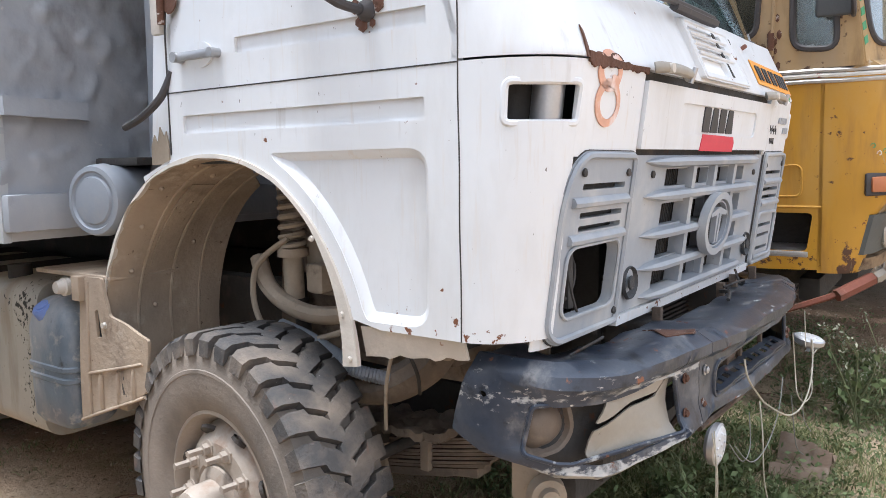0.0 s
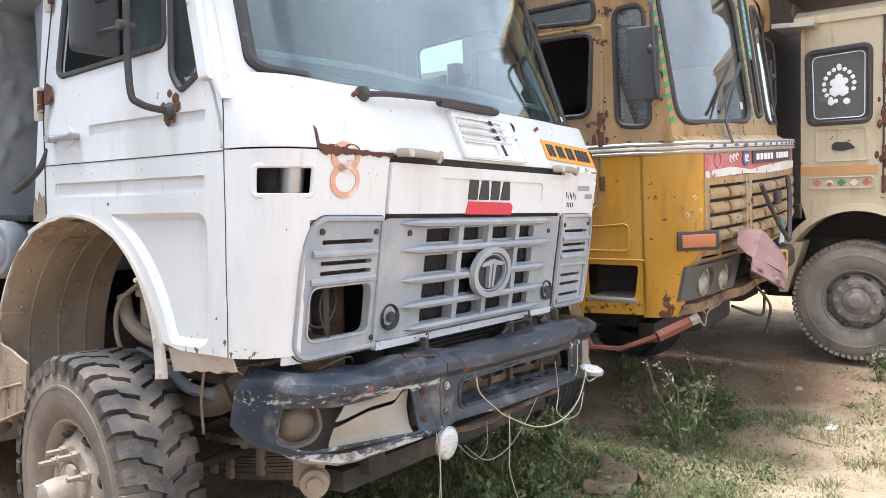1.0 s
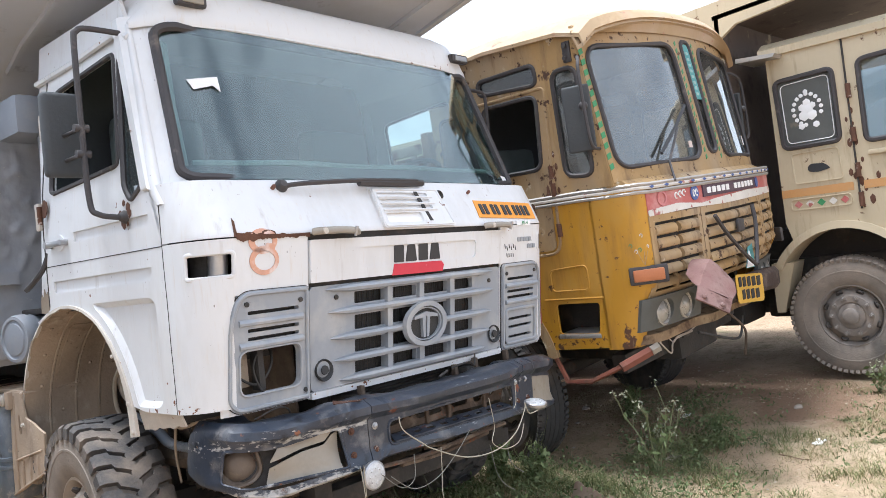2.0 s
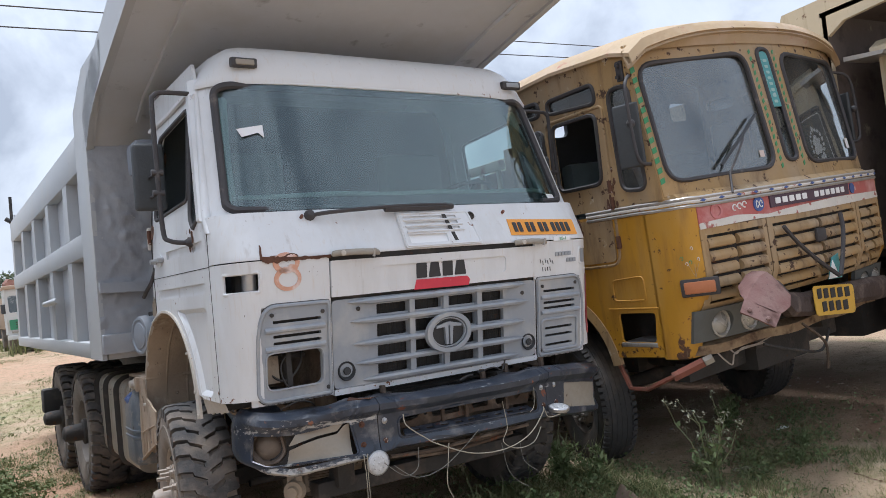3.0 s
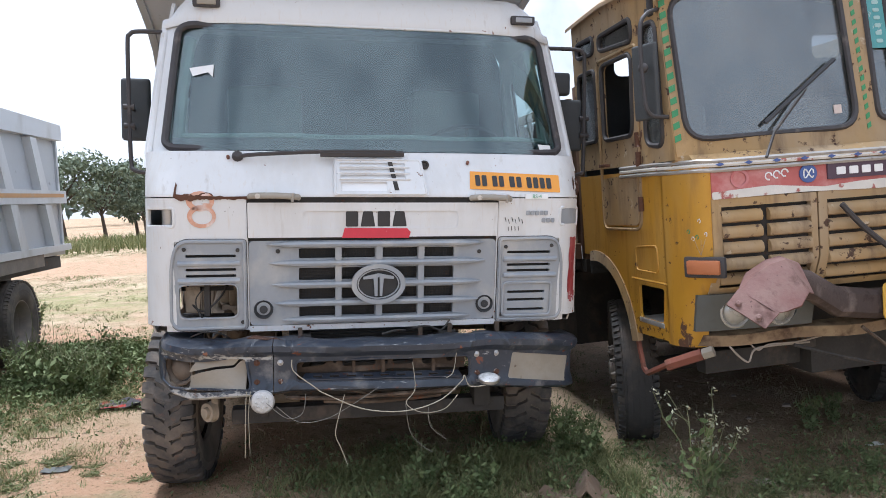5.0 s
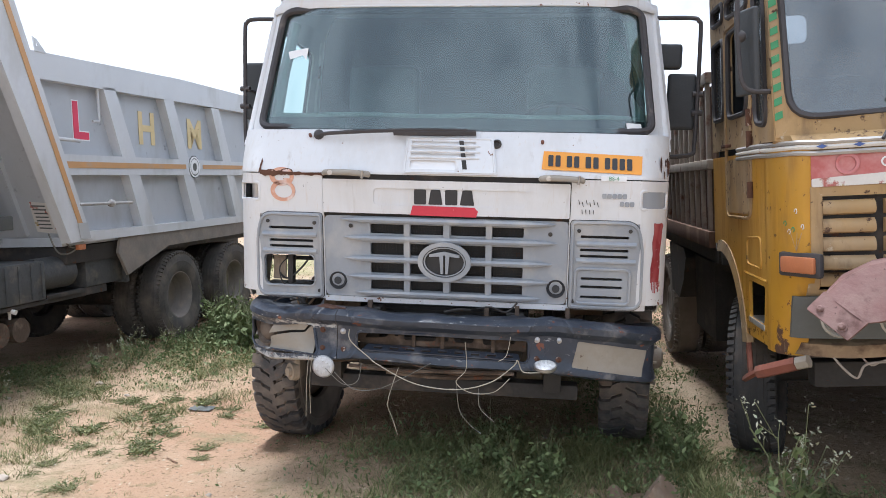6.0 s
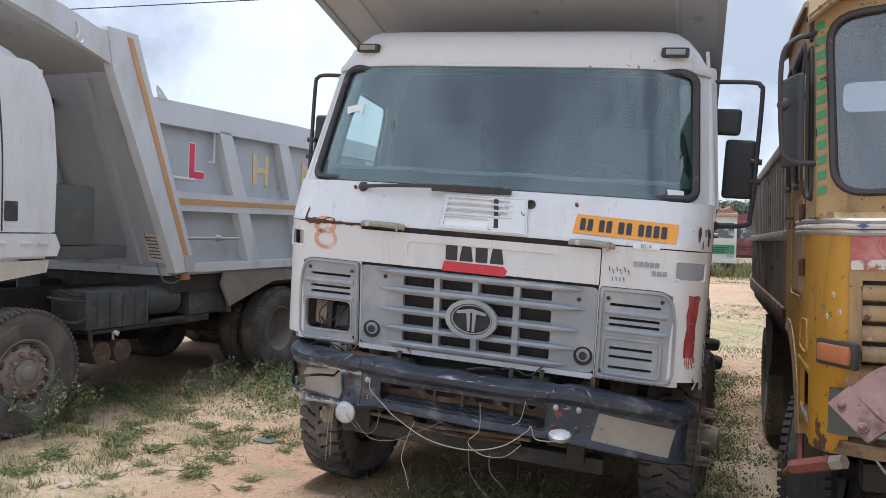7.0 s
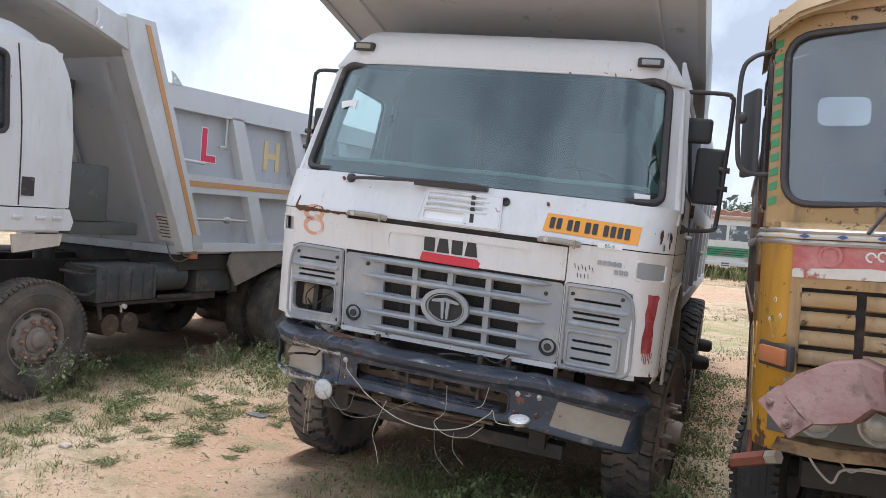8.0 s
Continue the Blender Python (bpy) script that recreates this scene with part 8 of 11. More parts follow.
# orange stay and dangling bits under the nose
bm = B()
tube(bm, [(YC - 1.22, 1.0, 0.98), (YC - 1.24, 0.84, 0.66), (-1.26, 0.60, 0.69), (-1.25, 0.40, 0.775), (-1.17, 0.27, 0.83)], 0.018, 5)
tube(bm, [(-1.25, 0.36, 0.785), (-1.10, 0.215, 0.862)], 0.036, 6)
part("step_stay", bm, M_ORUST, yel, "bent red-oxide step stay")
bm = B()
tube(bm, [(-1.10, 0.212, 0.862), (-1.055, 0.175, 0.882)], 0.034, 6)
part("pale_block", bm, M_LENS, yel)
bm = B()
tube(bm, smooth_path([(-0.93, 0.24, 0.90), (-0.88, 0.22, 0.83), (-0.82, 0.21, 0.785), (-0.78, 0.21, 0.85), (-0.66, 0.22, 0.86), (-0.40, 0.24, 0.85)], 6), 0.006, 6)
part("pale_pipe", bm, M_STAKE, yel, "bent pale brake pipe")
bm = B()
tube(bm, smooth_path([(-0.80, 0.24, 0.90), (-0.75, 0.22, 0.845), (-0.68, 0.22, 0.87), (-0.5, 0.22, 0.865), (-0.3, 0.24, 0.88)], 6), 0.005, 6)
part("pale_pipe", bm, M_STAKE, yel, "bent pale brake pipe")
bm = B()
tube(bm, smooth_path([(-0.2, 0.05, 0.95), (-0.05, 0.0, 0.80), (0.0, 0.02, 0.68), (0.03, 0.05, 0.58)], 6), 0.010, 6)
part("dangling_strip", bm, M_RAIL, yel)
bm = B()
tube(bm, smooth_path([(-0.6, 0.1, 0.88), (-0.3, 0.06, 0.78), (0.0, 0.06, 0.72), (0.2, 0.1, 0.84)], 6), 0.010, 6)
part("dangling_pipe", bm, M_DARK, yel)
# roof
bm = B()


def yroof(u, v):
    a = abs(u)
    yl = [(0.205, 3.03), (0.165, 3.05), (0.225, 3.12), (0.45, 3.17), (1.1, 3.2), (1.78, 3.17)]
    i = min(int(v), 4)
    f = v - i
    y, z = yl[i][0] * (1 - f) + yl[i + 1][0] * f, yl[i][1] * (1 - f) + yl[i + 1][1] * f
    zz = z + 0.07 - 0.16 * a ** 3 - (0.05 * max(0.0, a - 0.9) / 0.1)
    yy = y + 0.195 * a ** 2.2 * max(0.0, 1 - (v / 5))
    if v < 0.01:
        zz = 3.04 - 0.03 * a ** 3
    return Vector((YC + u * 1.275, yy, zz))


skin(bm, yroof, span(-1, 1, 40), [0, 0.5, 1, 1.5, 2, 2.5, 3, 4, 5], 0.025, lambda u, v: (0, 0.2, -1))
part("roof", bm, M_YELR, yel, "faded domed yellow roof")
# cabin inside
bm = B()
plate(bm, [(YC - 1.2, 1.2), (YC + 1.2, 1.2), *[(YC + 1.2 * q, 3.215 - 0.16 * abs(q) ** 3) for q in span(1, -1, 10)]], [rrect(-0.86, -0.55, 2.66, 2.85, 0.06), rrect(0.81, 1.08, 2.73, 2.91, 0.05)], lambda a, b, d: (a, 1.72 + d, b), 0.04)
part("cab_back", bm, M_CABIN, yel)
bm = B()
box(bm, YC - 1.2, YC + 1.2, 0.35, 1.75, 1.25, 1.30)
part("cab_floor", bm, M_CABIN, yel)
bm = B()
box(bm, YC - 1.15, YC + 1.15, 0.36, 0.62, 1.6, 1.99, 0.04)
part("dashboard", bm, M_TAN, yel)
for x in (-0.55, 0.65):
    bm = B()
    box(bm, x - 0.3, x + 0.3, 1.0, 1.5, 1.5, 1.8, 0.06)
    box(bm, x - 0.28, x + 0.28, 1.45, 1.6, 1.75, 2.4, 0.06)
    part("cab_seat", bm, M_SEAT, yel)
bm = B()
cst = Matrix.Translation((0.62, 0.75, 2.1)) @ Matrix.Rotation(radians(-30), 4, "X")
tube(bm, [cst @ Vector((0.25 * math.cos(t), 0.25 * math.sin(t), 0)) for t in (2 * math.pi * k / 30 for k in range(30))], 0.015, 6, True)
rod(bm, cst @ Vector((0, 0, 0)), cst @ Vector((0, 0, -0.5)), 0.025)
part("steering_wheel", bm, M_BLACK, yel)
# wiper, mirrors
bm = B()
tube(bm, [ynose(-0.76, 1.945, -0.03), (-0.66, yu(-0.66, 2.08) - 0.05, 2.08), (-0.45, yu(-0.45, 2.31) - 0.045, 2.31)], 0.009, 5)
wy = part("wiper_arm", bm, M_BLACK, yel)
bm = B()
tube(bm, [(-0.69, yu(-0.69, 2.14) - 0.03, 2.14), (-0.47, yu(-0.47, 2.31) - 0.038, 2.31), (-0.25, yu(-0.25, 2.47) - 0.03, 2.47)], 0.013, 5)
part("blade", bm, M_INK, wy)
for sg in (-1, 1):
    xs = YC + sg * (YH + 0.0)
    bm = B()
    tube(bm, smooth_path([(xs, 0.40, 2.84), (xs + sg * 0.10, 0.34, 2.80), (xs + sg * 0.15, 0.32, 2.70), (xs + sg * 0.15, 0.31, 2.36), (xs + sg * 0.12, 0.31, 2.24), (xs, 0.33, 2.22)], 6), 0.012, 8)
    ma = part("mirror_arm", bm, M_BLACK, yel, "rusty tube mirror arm")
    bm = B()
    box(bm, -0.09, 0.09, -0.016, 0.016, -0.215, 0.215, 0.015, Matrix.Translation((xs + sg * 0.092, 0.398, 2.43)) @ Matrix.Rotation(radians(sg * 70), 4, "Z"), 3)
    part("mirror_head", bm, M_CABIN, ma, "tall black mirror back")
    bm = B()
    bmesh.ops.create_uvsphere(bm, u_segments=10, v_segments=8, radius=0.03, matrix=Matrix.Translation((xs + sg * 0.14, 0.325, 2.50)))
    part("clamp", bm, M_BLACK, ma)
for sg in (-1, 1):
    bm = B()
    xs = YC + sg * (YH + 0.004)
    box(bm, xs - 0.012, xs + 0.012, 0.44, 0.50, 2.82, 2.96, 0.010)
    rod(bm, (xs, 0.47, 2.93), (xs + sg * 0.03, 0.47, 2.93), 0.016)
    rod(bm, (xs, 0.48, 2.85), (xs + sg * 0.03, 0.48, 2.85), 0.014)
    part("pillar_bracket", bm, M_BLACK, yel, "black mirror bracket on the pillar")
# cargo body with stakes
bm = B()
box(bm, YC - 1.20, YC + 1.20, 1.84, 1.92, 1.30, 2.62, 0.01)
cg = part("cargo_front", bm, M_WOOD, yel, "brown wooden headboard")
for sg in (-1, 1):
    for z0, z1 in ((1.30, 1.42), (1.86, 1.93), (2.46, 2.54)):
        bm = B()
        box(bm, YC + sg * 1.20, YC + sg * 1.25, 1.92, 6.4, z0, z1, 0.008)
        part("cargo_rail", bm, M_WOOD if z0 < 1.4 else M_STAKE, cg)
    n = 19
    for k in range(n):
        y = 2.0 + 4.3 * k / (n - 1)
        bm = B()
        box(bm, YC + sg * 1.205, YC + sg * 1.235, y - 0.022, y + 0.022, 1.42, 2.52, 0.005)
        part("stake", bm, M_STAKE, cg)
    bm = B()
    box(bm, YC + sg * 1.16, YC + sg * 1.19, 1.92, 6.4, 1.40, 2.45)
    part("cargo_side", bm, M_WOOD, cg)
bm = B()
box(bm, YC - 1.2, YC + 1.2, 1.84, 6.4, 1.20, 1.30)
part("cargo_floor", bm, M_DARK, cg)
for sg in (-1, 1):
    bm = B()
    box(bm, YC + sg * 0.38, YC + sg * 0.48, 0.3, 6.4, 0.80, 1.10, 0.01)
    part("chassis_rail", bm, M_DARK, yel)
    bm = B()
    plate(bm, [(3.1, 1.12), (3.2, 1.2), (4.0, 1.2), (3.9, 0.75), (3.5, 0.72), (3.25, 0.9)], [], yside(sg, 0.02), 0.25)
    part("mudguard", bm, M_DARK, yel, "black mudguard")
    bm = B()
    plate(bm, [(2.3, 0.55), (3.1, 0.55), (3.1, 1.15), (2.3, 1.15)], [], yside(sg, 0.1), 0.4)
    part("side_tank", bm, M_DARK, yel)
YR, YW = 0.51, 0.27
rib_t = tyre_mesh(YR, YW, False, 64)
rib_d = tyre_mesh(YR, YW, False, 64, "tyre", M_TYRE_D)
rimG, hubG, nutG, holeG = rim_mesh(YR, YW, M_RIM_G, "front"), hub_mesh(YR, YW, M_RIM_G, 0.03), nut_mesh(M_RIM_G, 0.018, 0.02), rim_holes_mesh(YR, YW)
for sg, rz in ((-1, 0), (1, 180)):
    make_wheel("front_wheel", yel, pose(YC + sg * 1.03, 1.50, 0.50 + (0.02 if sg > 0 else 0.0), 0, 0, rz - 20), (rib_d, rimG, hubG, nutG, holeG), YR, YW, 10, True)
    for x in (1.06, 0.75):
        make_wheel("rear_wheel", yel, pose(YC + sg * x, 4.45, 0.52, 0, 0, rz), (rib_t, rimG, None, None, None), YR, YW, 0, False)
bm = B()
rod(bm, (YC - 1.0, 1.5, 0.5), (YC + 1.0, 1.5, 0.52), 0.06)
part("front_axle", bm, M_DARK, yel)
bm = B()
rod(bm, (YC - 1.0, 4.45, 0.52), (YC + 1.0, 4.45, 0.52), 0.1)
part("rear_axle", bm, M_DARK, yel)
bm = B()
box(bm, YC - 0.35, YC + 0.35, 0.4, 1.5, 0.6, 1.4, 0.05)
part("engine", bm, M_DARK, yel)
# unseen gear case and crossmember, added to keep light out from below
bm = B()
box(bm, YC - 0.45, YC + 0.45, 1.5, 2.9, 0.55, 1.05, 0.06)
part("gearbox", bm, M_DARK, yel)
bm = B()
box(bm, YC - 1.0, YC + 0.9, 0.5, 0.62, 0.66, 0.80, 0.02)
part("front_crossmember", bm, M_DARK, yel)

# ---- grey tipper standing beside ----
M_TIP = surf("slate_grey_tipper_paint", (0.48, 0.50, 0.525), 0.5, 0, 0.08, 1.4, (((0.34, 0.335, 0.32), 2.4, 0.52, 0.85, (1, 1, 0.4), 0.7), ((0.13, 0.13, 0.13), 7, 0.64, 0.8, ONE, 0.7)), 0.06, 12)
M_GUNK = surf("greasy_dark_steel", (0.066, 0.069, 0.072), 0.7, 0, 0.3, 5, (((0.17, 0.15, 0.125), 6, 0.52, 0.78, ONE, 0.9), ((0.03, 0.028, 0.027), 12, 0.58, 0.72, ONE, 0.6)), 0.35, 40)
M_TIPL = surf("pale_slate_paint", (0.60, 0.61, 0.625), 0.5, 0, 0.07, 1.4, (((0.42, 0.41, 0.385), 2.0, 0.52, 0.8, (1, 1, 0.4), 0.7),), 0.06, 12)
M_ORB = surf("orange_stripe", (0.55, 0.30, 0.12), 0.5, 0, 0.1, 6, (((0.4, 0.33, 0.26), 6, 0.55, 0.8, ONE, 0.7),), 0.03, 30)
M_CREAM = surf("cream_letter_paint", (0.74, 0.58, 0.30), 0.55, 0, 0.1, 9, (((0.3, 0.3, 0.3), 12, 0.66, 0.74, ONE, 0.7),), 0.0)
M_ROSE = surf("rose_red_letter", (0.72, 0.05, 0.11), 0.5, 0, 0.08, 9, (), 0.0)

tip = thing("dump_truck", pose(-5.12, 0, 0, 0, 0, -3.0), "slate-grey dump truck with a white cab and orange stripes", "truck")
TX = 1.22


def tside(off=0.0, sg=1):
    def fn(a, b, d):
        return (sg * (TX - off - d), a, b)
    return fn


SL = 0.41                                   # forward lean of posts and ribs


def ty(y, z):
    """A leaning line that stands at y at the foot."""
    return y - SL * (z - 1.27)


for sg in (1, -1):
    bm = B()
    plate(bm, [(2.30, 1.25), (2.60, 1.27), (1.725, 3.45), (1.37, 3.44), (1.44, 3.10)], [], tside(-0.03, sg), 0.10)
    fp = part("front_post", bm, M_TIPL, tip, "leaning grey corner post with orange stripe")
    bm = B()
    plate(bm, [(2.455, 1.31), (2.52, 1.31), (ty(2.535, 3.40), 3.40), (ty(2.47, 3.40), 3.40)], [], tside(-0.036, sg), 0.004)
    part("stripe", bm, M_ORB, fp)
    bm = B()
    plate(bm, [(2.43, 1.28), (2.575, 1.28), (2.535, 1.43), (2.40, 1.43)], [], tside(-0.040, sg), 0.006)
    part("pale_patch", bm, M_BODY_L, fp)
    bm = B()
    plate(bm, [(1.30, 3.40), (1.75, 3.42), (1.45, 3.12), (0.70, 3.33), (-0.35, 3.55), (-0.30, 3.70), (0.9, 3.50)], [], tside(-0.02, sg), 0.05)
    part("canopy_cheek", bm, M_TIPL, fp)
    bm = B()
    box(bm, sg * (TX - 0.10), sg * (TX - 0.13), 2.1, 7.4, 1.3, 2.92)
    # the sheet leans with the post at its front
    for v in bm.verts:
        if v.co.y < 3:
            v.co.y = ty(2.5, v.co.z)
    part("side_sheet", bm, M_TIP, tip)
    bm = B()
    plate(bm, [(ty(2.5, 2.72), 2.70), (7.4, 2.78), (7.4, 2.99), (4.4, 3.0), (ty(2.58, 2.93), 2.93)], [], tside(0.0, sg), 0.11)
    part("top_rail", bm, M_TIPL, tip)
    bm = B()
    plate(bm, [(ty(2.5, 1.87), 1.87), (7.4, 1.92), (7.4, 2.09), (ty(2.5, 2.06), 2.06)], [], tside(-0.005, sg), 0.10)
    mr_ob = part("mid_rail", bm, M_TIPL, tip)
    bm = B()
    plate(bm, [(ty(2.56, 1.93), 1.935), (4.45, 1.965), (4.45, 2.015), (ty(2.56, 2.0), 1.995)], [], tside(-0.010, sg), 0.004)
    plate(bm, [(4.85, 1.97), (7.3, 2.0), (7.3, 2.05), (4.85, 2.02)], [], tside(-0.010, sg), 0.004)
    part("stripe", bm, M_ORB, mr_ob)
    bm = B()
    plate(bm, [(2.50, 1.25), (7.4, 1.28), (7.4, 1.36), (2.48, 1.34)], [], tside(-0.02, sg), 0.14)
    part("bottom_rail", bm, M_TIPL, tip)
    for y in (3.655, 4.755, 5.855, 6.955):
        for z0, z1 in ((1.34, 1.90), (2.06, 2.74)):
            bm = B()
            plate(bm, [(ty(y, z0) - 0.12, z0), (ty(y, z0) + 0.12, z0), (ty(y, z1) + 0.10, z1), (ty(y, z1) - 0.10, z1)], [], tside(0.0, sg), 0.10)
            part("leaning_rib", bm, M_TIPL, tip)
    bm = B()
    plate(bm, [(3.10, 1.25), (6.4, 1.27), (6.4, 1.12), (4.0, 1.10), (3.2, 0.86), (3.05, 1.1)], [], tside(0.0, sg), 0.03)
    part("skirt", bm, M_RIM_G, tip, "muddy grey mudguard skirt")
for t_txt, y, mt, s in (("L", 2.70, M_ROSE, 0.48), ("H", 3.83, M_CREAM, 0.48), ("M", 4.87, M_CREAM, 0.48)):
    mx = Matrix.Translation((TX - 0.094, y, 2.375)) @ Matrix(((0, 0, 1, 0), (1, 0, 0, 0), (0, 1, 0, 0), (0, 0, 0, 1)))
    letters("letter", t_txt, s, mx, mt, tip, 0.002, "painted capital letter", 0.014)
    if t_txt == "L":
        letters("letter_edge", t_txt, s, Matrix.Translation((-0.003, 0.0, 0)) @ mx, M_STICK, tip, 0.001, "", 0.026)
bm = B()
plate(bm, oval(4.65, 1.99, 0.125, 0.125, 28), [oval(4.65, 1.99, 0.105, 0.105, 28)], tside(-0.012), 0.006)
plate(bm, oval(4.65, 1.99, 0.092, 0.092, 24), [oval(4.65, 1.99, 0.05, 0.05, 20)], tside(-0.012), 0.006)
part("round_mark", bm, M_STICK, tip, "pale round painted mark")
bm = B()
plate(bm, oval(4.65, 1.99, 0.135, 0.135, 28), [], tside(-0.008), 0.006)
part("mark_disc", bm, M_GRY, tip)
bm = B()
rod(bm, (TX + 0.02, 2.46, 1.60), (TX + 0.02, 3.30, 1.60), 0.016)
bmesh.ops.create_uvsphere(bm, u_segments=10, v_segments=8, radius=0.05, matrix=Matrix.Translation((TX + 0.02, 2.95, 1.60)) @ Matrix.Diagonal((0.6, 1.2, 0.8, 1)))
part("locking_rod", bm, M_ALU, tip)
bm = B()
rod(bm, (TX - 0.02, 2.22, 2.20), (TX + 0.0, 2.55, 2.19), 0.018)
part("pull_rod", bm, M_TIPL, tip)
bm = B()
rod(bm, (TX - 0.04, 2.92, 2.40), (TX - 0.04, 2.92, 2.72), 0.012)
rod(bm, (TX - 0.04, 2.92, 2.40), (TX - 0.04, 2.82, 2.395), 0.012)
part("hook_rod", bm, M_TIPL, tip)
bm = B()
tube(bm, smooth_path([(TX + 0.03, 1.05, 3.40), (TX + 0.045, 1.055, 3.30), (TX + 0.05, 1.03, 3.245), (TX + 0.05, 1.07, 3.22), (TX + 0.045, 1.10, 3.25)], 5), 0.010, 6)
part("canopy_hook", bm, M_TIPL, tip, "small welded rope hook")
bm = B()
tube(bm, smooth_path([(TX - 0.05, 1.80, 2.62), (TX - 0.03, 1.74, 2.55), (TX - 0.02, 1.78, 2.40), (TX - 0.04, 1.93, 2.22), (TX - 0.05, 2.0, 2.05)], 5), 0.008, 6)
part("hanging_lead", bm, M_DARK, tip)
bm = B()
plate(bm, [(2.02, 2.93), (2.16, 2.93), (2.05, 3.03), (2.0, 3.05)], [oval(2.045, 2.985, 0.012, 0.012, 10)], tside(-0.01), 0.012)
part("corner_gusset", bm, M_TIPL, tip)
# bulkhead and canopy underside
bm = B()
plate(bm, [(-1.16, 1.30), (1.16, 1.30), (1.16, 3.22), (-1.16, 3.22)], [], lambda a, b, d: (a, ty(2.36, b) + d, b), 0.03)
bh = part("bulkhead", bm, M_TIP, tip, "dark grey leaning body front")
bm = B()
skin(bm, lambda u, v: Vector((u, v, 3.12 + (1.55 - v) * 0.235)), (-1.16, 0, 1.16), span(-0.3, 1.64, 8), 0.04, lambda u, v: (0, 0, 1))
part("canopy", bm, M_TIP, bh)
for x in (-0.7, 0.0, 0.75):
    bm = B()
    plate(bm, [(x - 0.05, 1.32), (x + 0.05, 1.32), (x + 0.05, 3.05), (x - 0.05, 3.05)], [], lambda a, b, d: (a, ty(2.36, b) - 0.05 + d, b), 0.05)
    part("stiffener", bm, M_TIP, bh)
bm = B()
plate(bm, rpoly([(0.90, 1.36), (1.10, 1.34), (1.10, 1.62), (0.92, 1.64)], 0.01), [], lambda a, b, d: (a, ty(2.36, b) - 0.012 + d, b), 0.006)
pnl = part("notice_plate", bm, M_FLAKE, tip, "pale notice plate with grey lines")
bm = B()
for k in range(7):
    plate(bm, [(0.94, 1.39 + 0.034 * k), (1.07, 1.385 + 0.034 * k), (1.07, 1.397 + 0.034 * k), (0.94, 1.402 + 0.034 * k)], [], lambda a, b, d: (a, ty(2.36, b) - 0.016 + d, b), 0.003)
part("grey_bar", bm, M_GRY, pnl)
bm = B()
box(bm, -1.15, 1.15, 2.3, 7.4, 1.22, 1.30)
box(bm, -1.15, 1.15, 7.34, 7.4, 1.3, 3.0)
part("body_floor", bm, M_TIP, tip)
bm = B()
rod(bm, (0.2, 1.50, 1.1), (0.2, 1.62, 2.9), 0.10)
box(bm, 0.55, 1.02, 1.05, 1.50, 1.52, 2.05, 0.03)
box(bm, 0.2, 1.0, 1.1, 1.9, 1.40, 1.52, 0.01)
part("hoist_and_box", bm, M_GRY, tip)
bm = B()
rod(bm, (0.80, 1.04, 1.86), (0.80, 1.02, 1.86), 0.05)
part("box_cap", bm, M_ALU, tip)
# cab
bm = B()
win = rpoly([(-0.75, 2.10), (0.30, 2.22), (0.27, 2.84), (-0.55, 2.88)], 0.06)
plate(bm, rpoly([(-1.15, 1.62), (0.92, 1.635), (0.93, 2.2), (0.88, 2.72), (0.72, 2.99), (-0.85, 2.95), (-1.1, 2.3)], [0.02, 0.02, 0.0, 0.2, 0.12, 0.05, 0.05]), [win], tside(0.03), 0.05)
tcab = part("cab_side", bm, M_WHITE, tip, "white rounded cab side")
bm = B()
plate(bm, rpoly([(-1.15, 1.62), (0.92, 1.635), (0.93, 2.2), (0.88, 2.72), (0.72, 2.99), (-0.85, 2.95), (-1.1, 2.3)], [0.02, 0.02, 0.0, 0.2, 0.12, 0.05, 0.05]), [win], tside(0.03, -1), 0.05)
part("cab_side", bm, M_WHITE, tip, "white rounded cab side")
bm = B()
tube(bm, [tside(0.026)(a, b, 0) for a, b in win], 0.02, 6, True)
part("window_seal", bm, M_BLACK, tcab)
bm = B()
plate(bm, win, [], tside(0.045), 0.006)
tg = part("door_window", bm, G_DOOR, tcab)
tg.visible_shadow = False
bm = B()
tube(bm, [tside(0.028)(p.x, p.y, 0) for p in smooth_path([(0.435, 1.64, 0), (0.43, 2.2, 0), (0.40, 2.6, 0), (0.36, 2.93, 0)], 4)], 0.006, 5)
part("door_gap", bm, M_DARK, tcab)
bm = B()
plate(bm, rrect(0.455, 0.57, 1.72, 1.875, 0.01), [], tside(0.024), 0.01)
part("door_handle", bm, M_BLACK, tcab, "black recessed handle")
bm = B()
loft(bm, [[(-1.19, y0, 1.62), (1.17, y0, 1.62), (1.17, y0, 2.72 if y0 < 0.9 else 2.66), (0.95, y0, 2.97), (-0.95, y0, 2.97), (-1.17, y0, 2.7)] for y0 in (0.80, 0.90)])
part("cab_back", bm, M_WHITE, tip)
bm = B()
loft(bm, [[(-1.13, y0, z0), (1.13, y0, z0), (1.05, y0, z1), (-1.05, y0, z1)] for y0, z0, z1 in ((-0.85, 2.9, 2.96), (-0.6, 2.93, 3.08), (0.20, 2.96, 3.125), (0.40, 2.96, 3.11), (0.58, 2.96, 3.06), (0.70, 2.95, 2.995), (0.74, 2.95, 2.965))])
part("roof_fairing", bm, M_WHITE, tip, "white roof fairing")
bm = B()
plate(bm, rpoly([(-1.15, 1.43), (0.94, 1.44), (0.97, 1.52), (0.92, 1.625), (-1.15, 1.61)], 0.01), [], tside(0.02), 0.05)
for y in (0.42, 0.64, 0.80):
    box(bm, TX - 0.02, TX - 0.005, y - 0.05, y + 0.05, 1.535, 1.56, 0.006)
sk = part("cab_skirt", bm, M_WHITE, tip, "white pressed skirt")
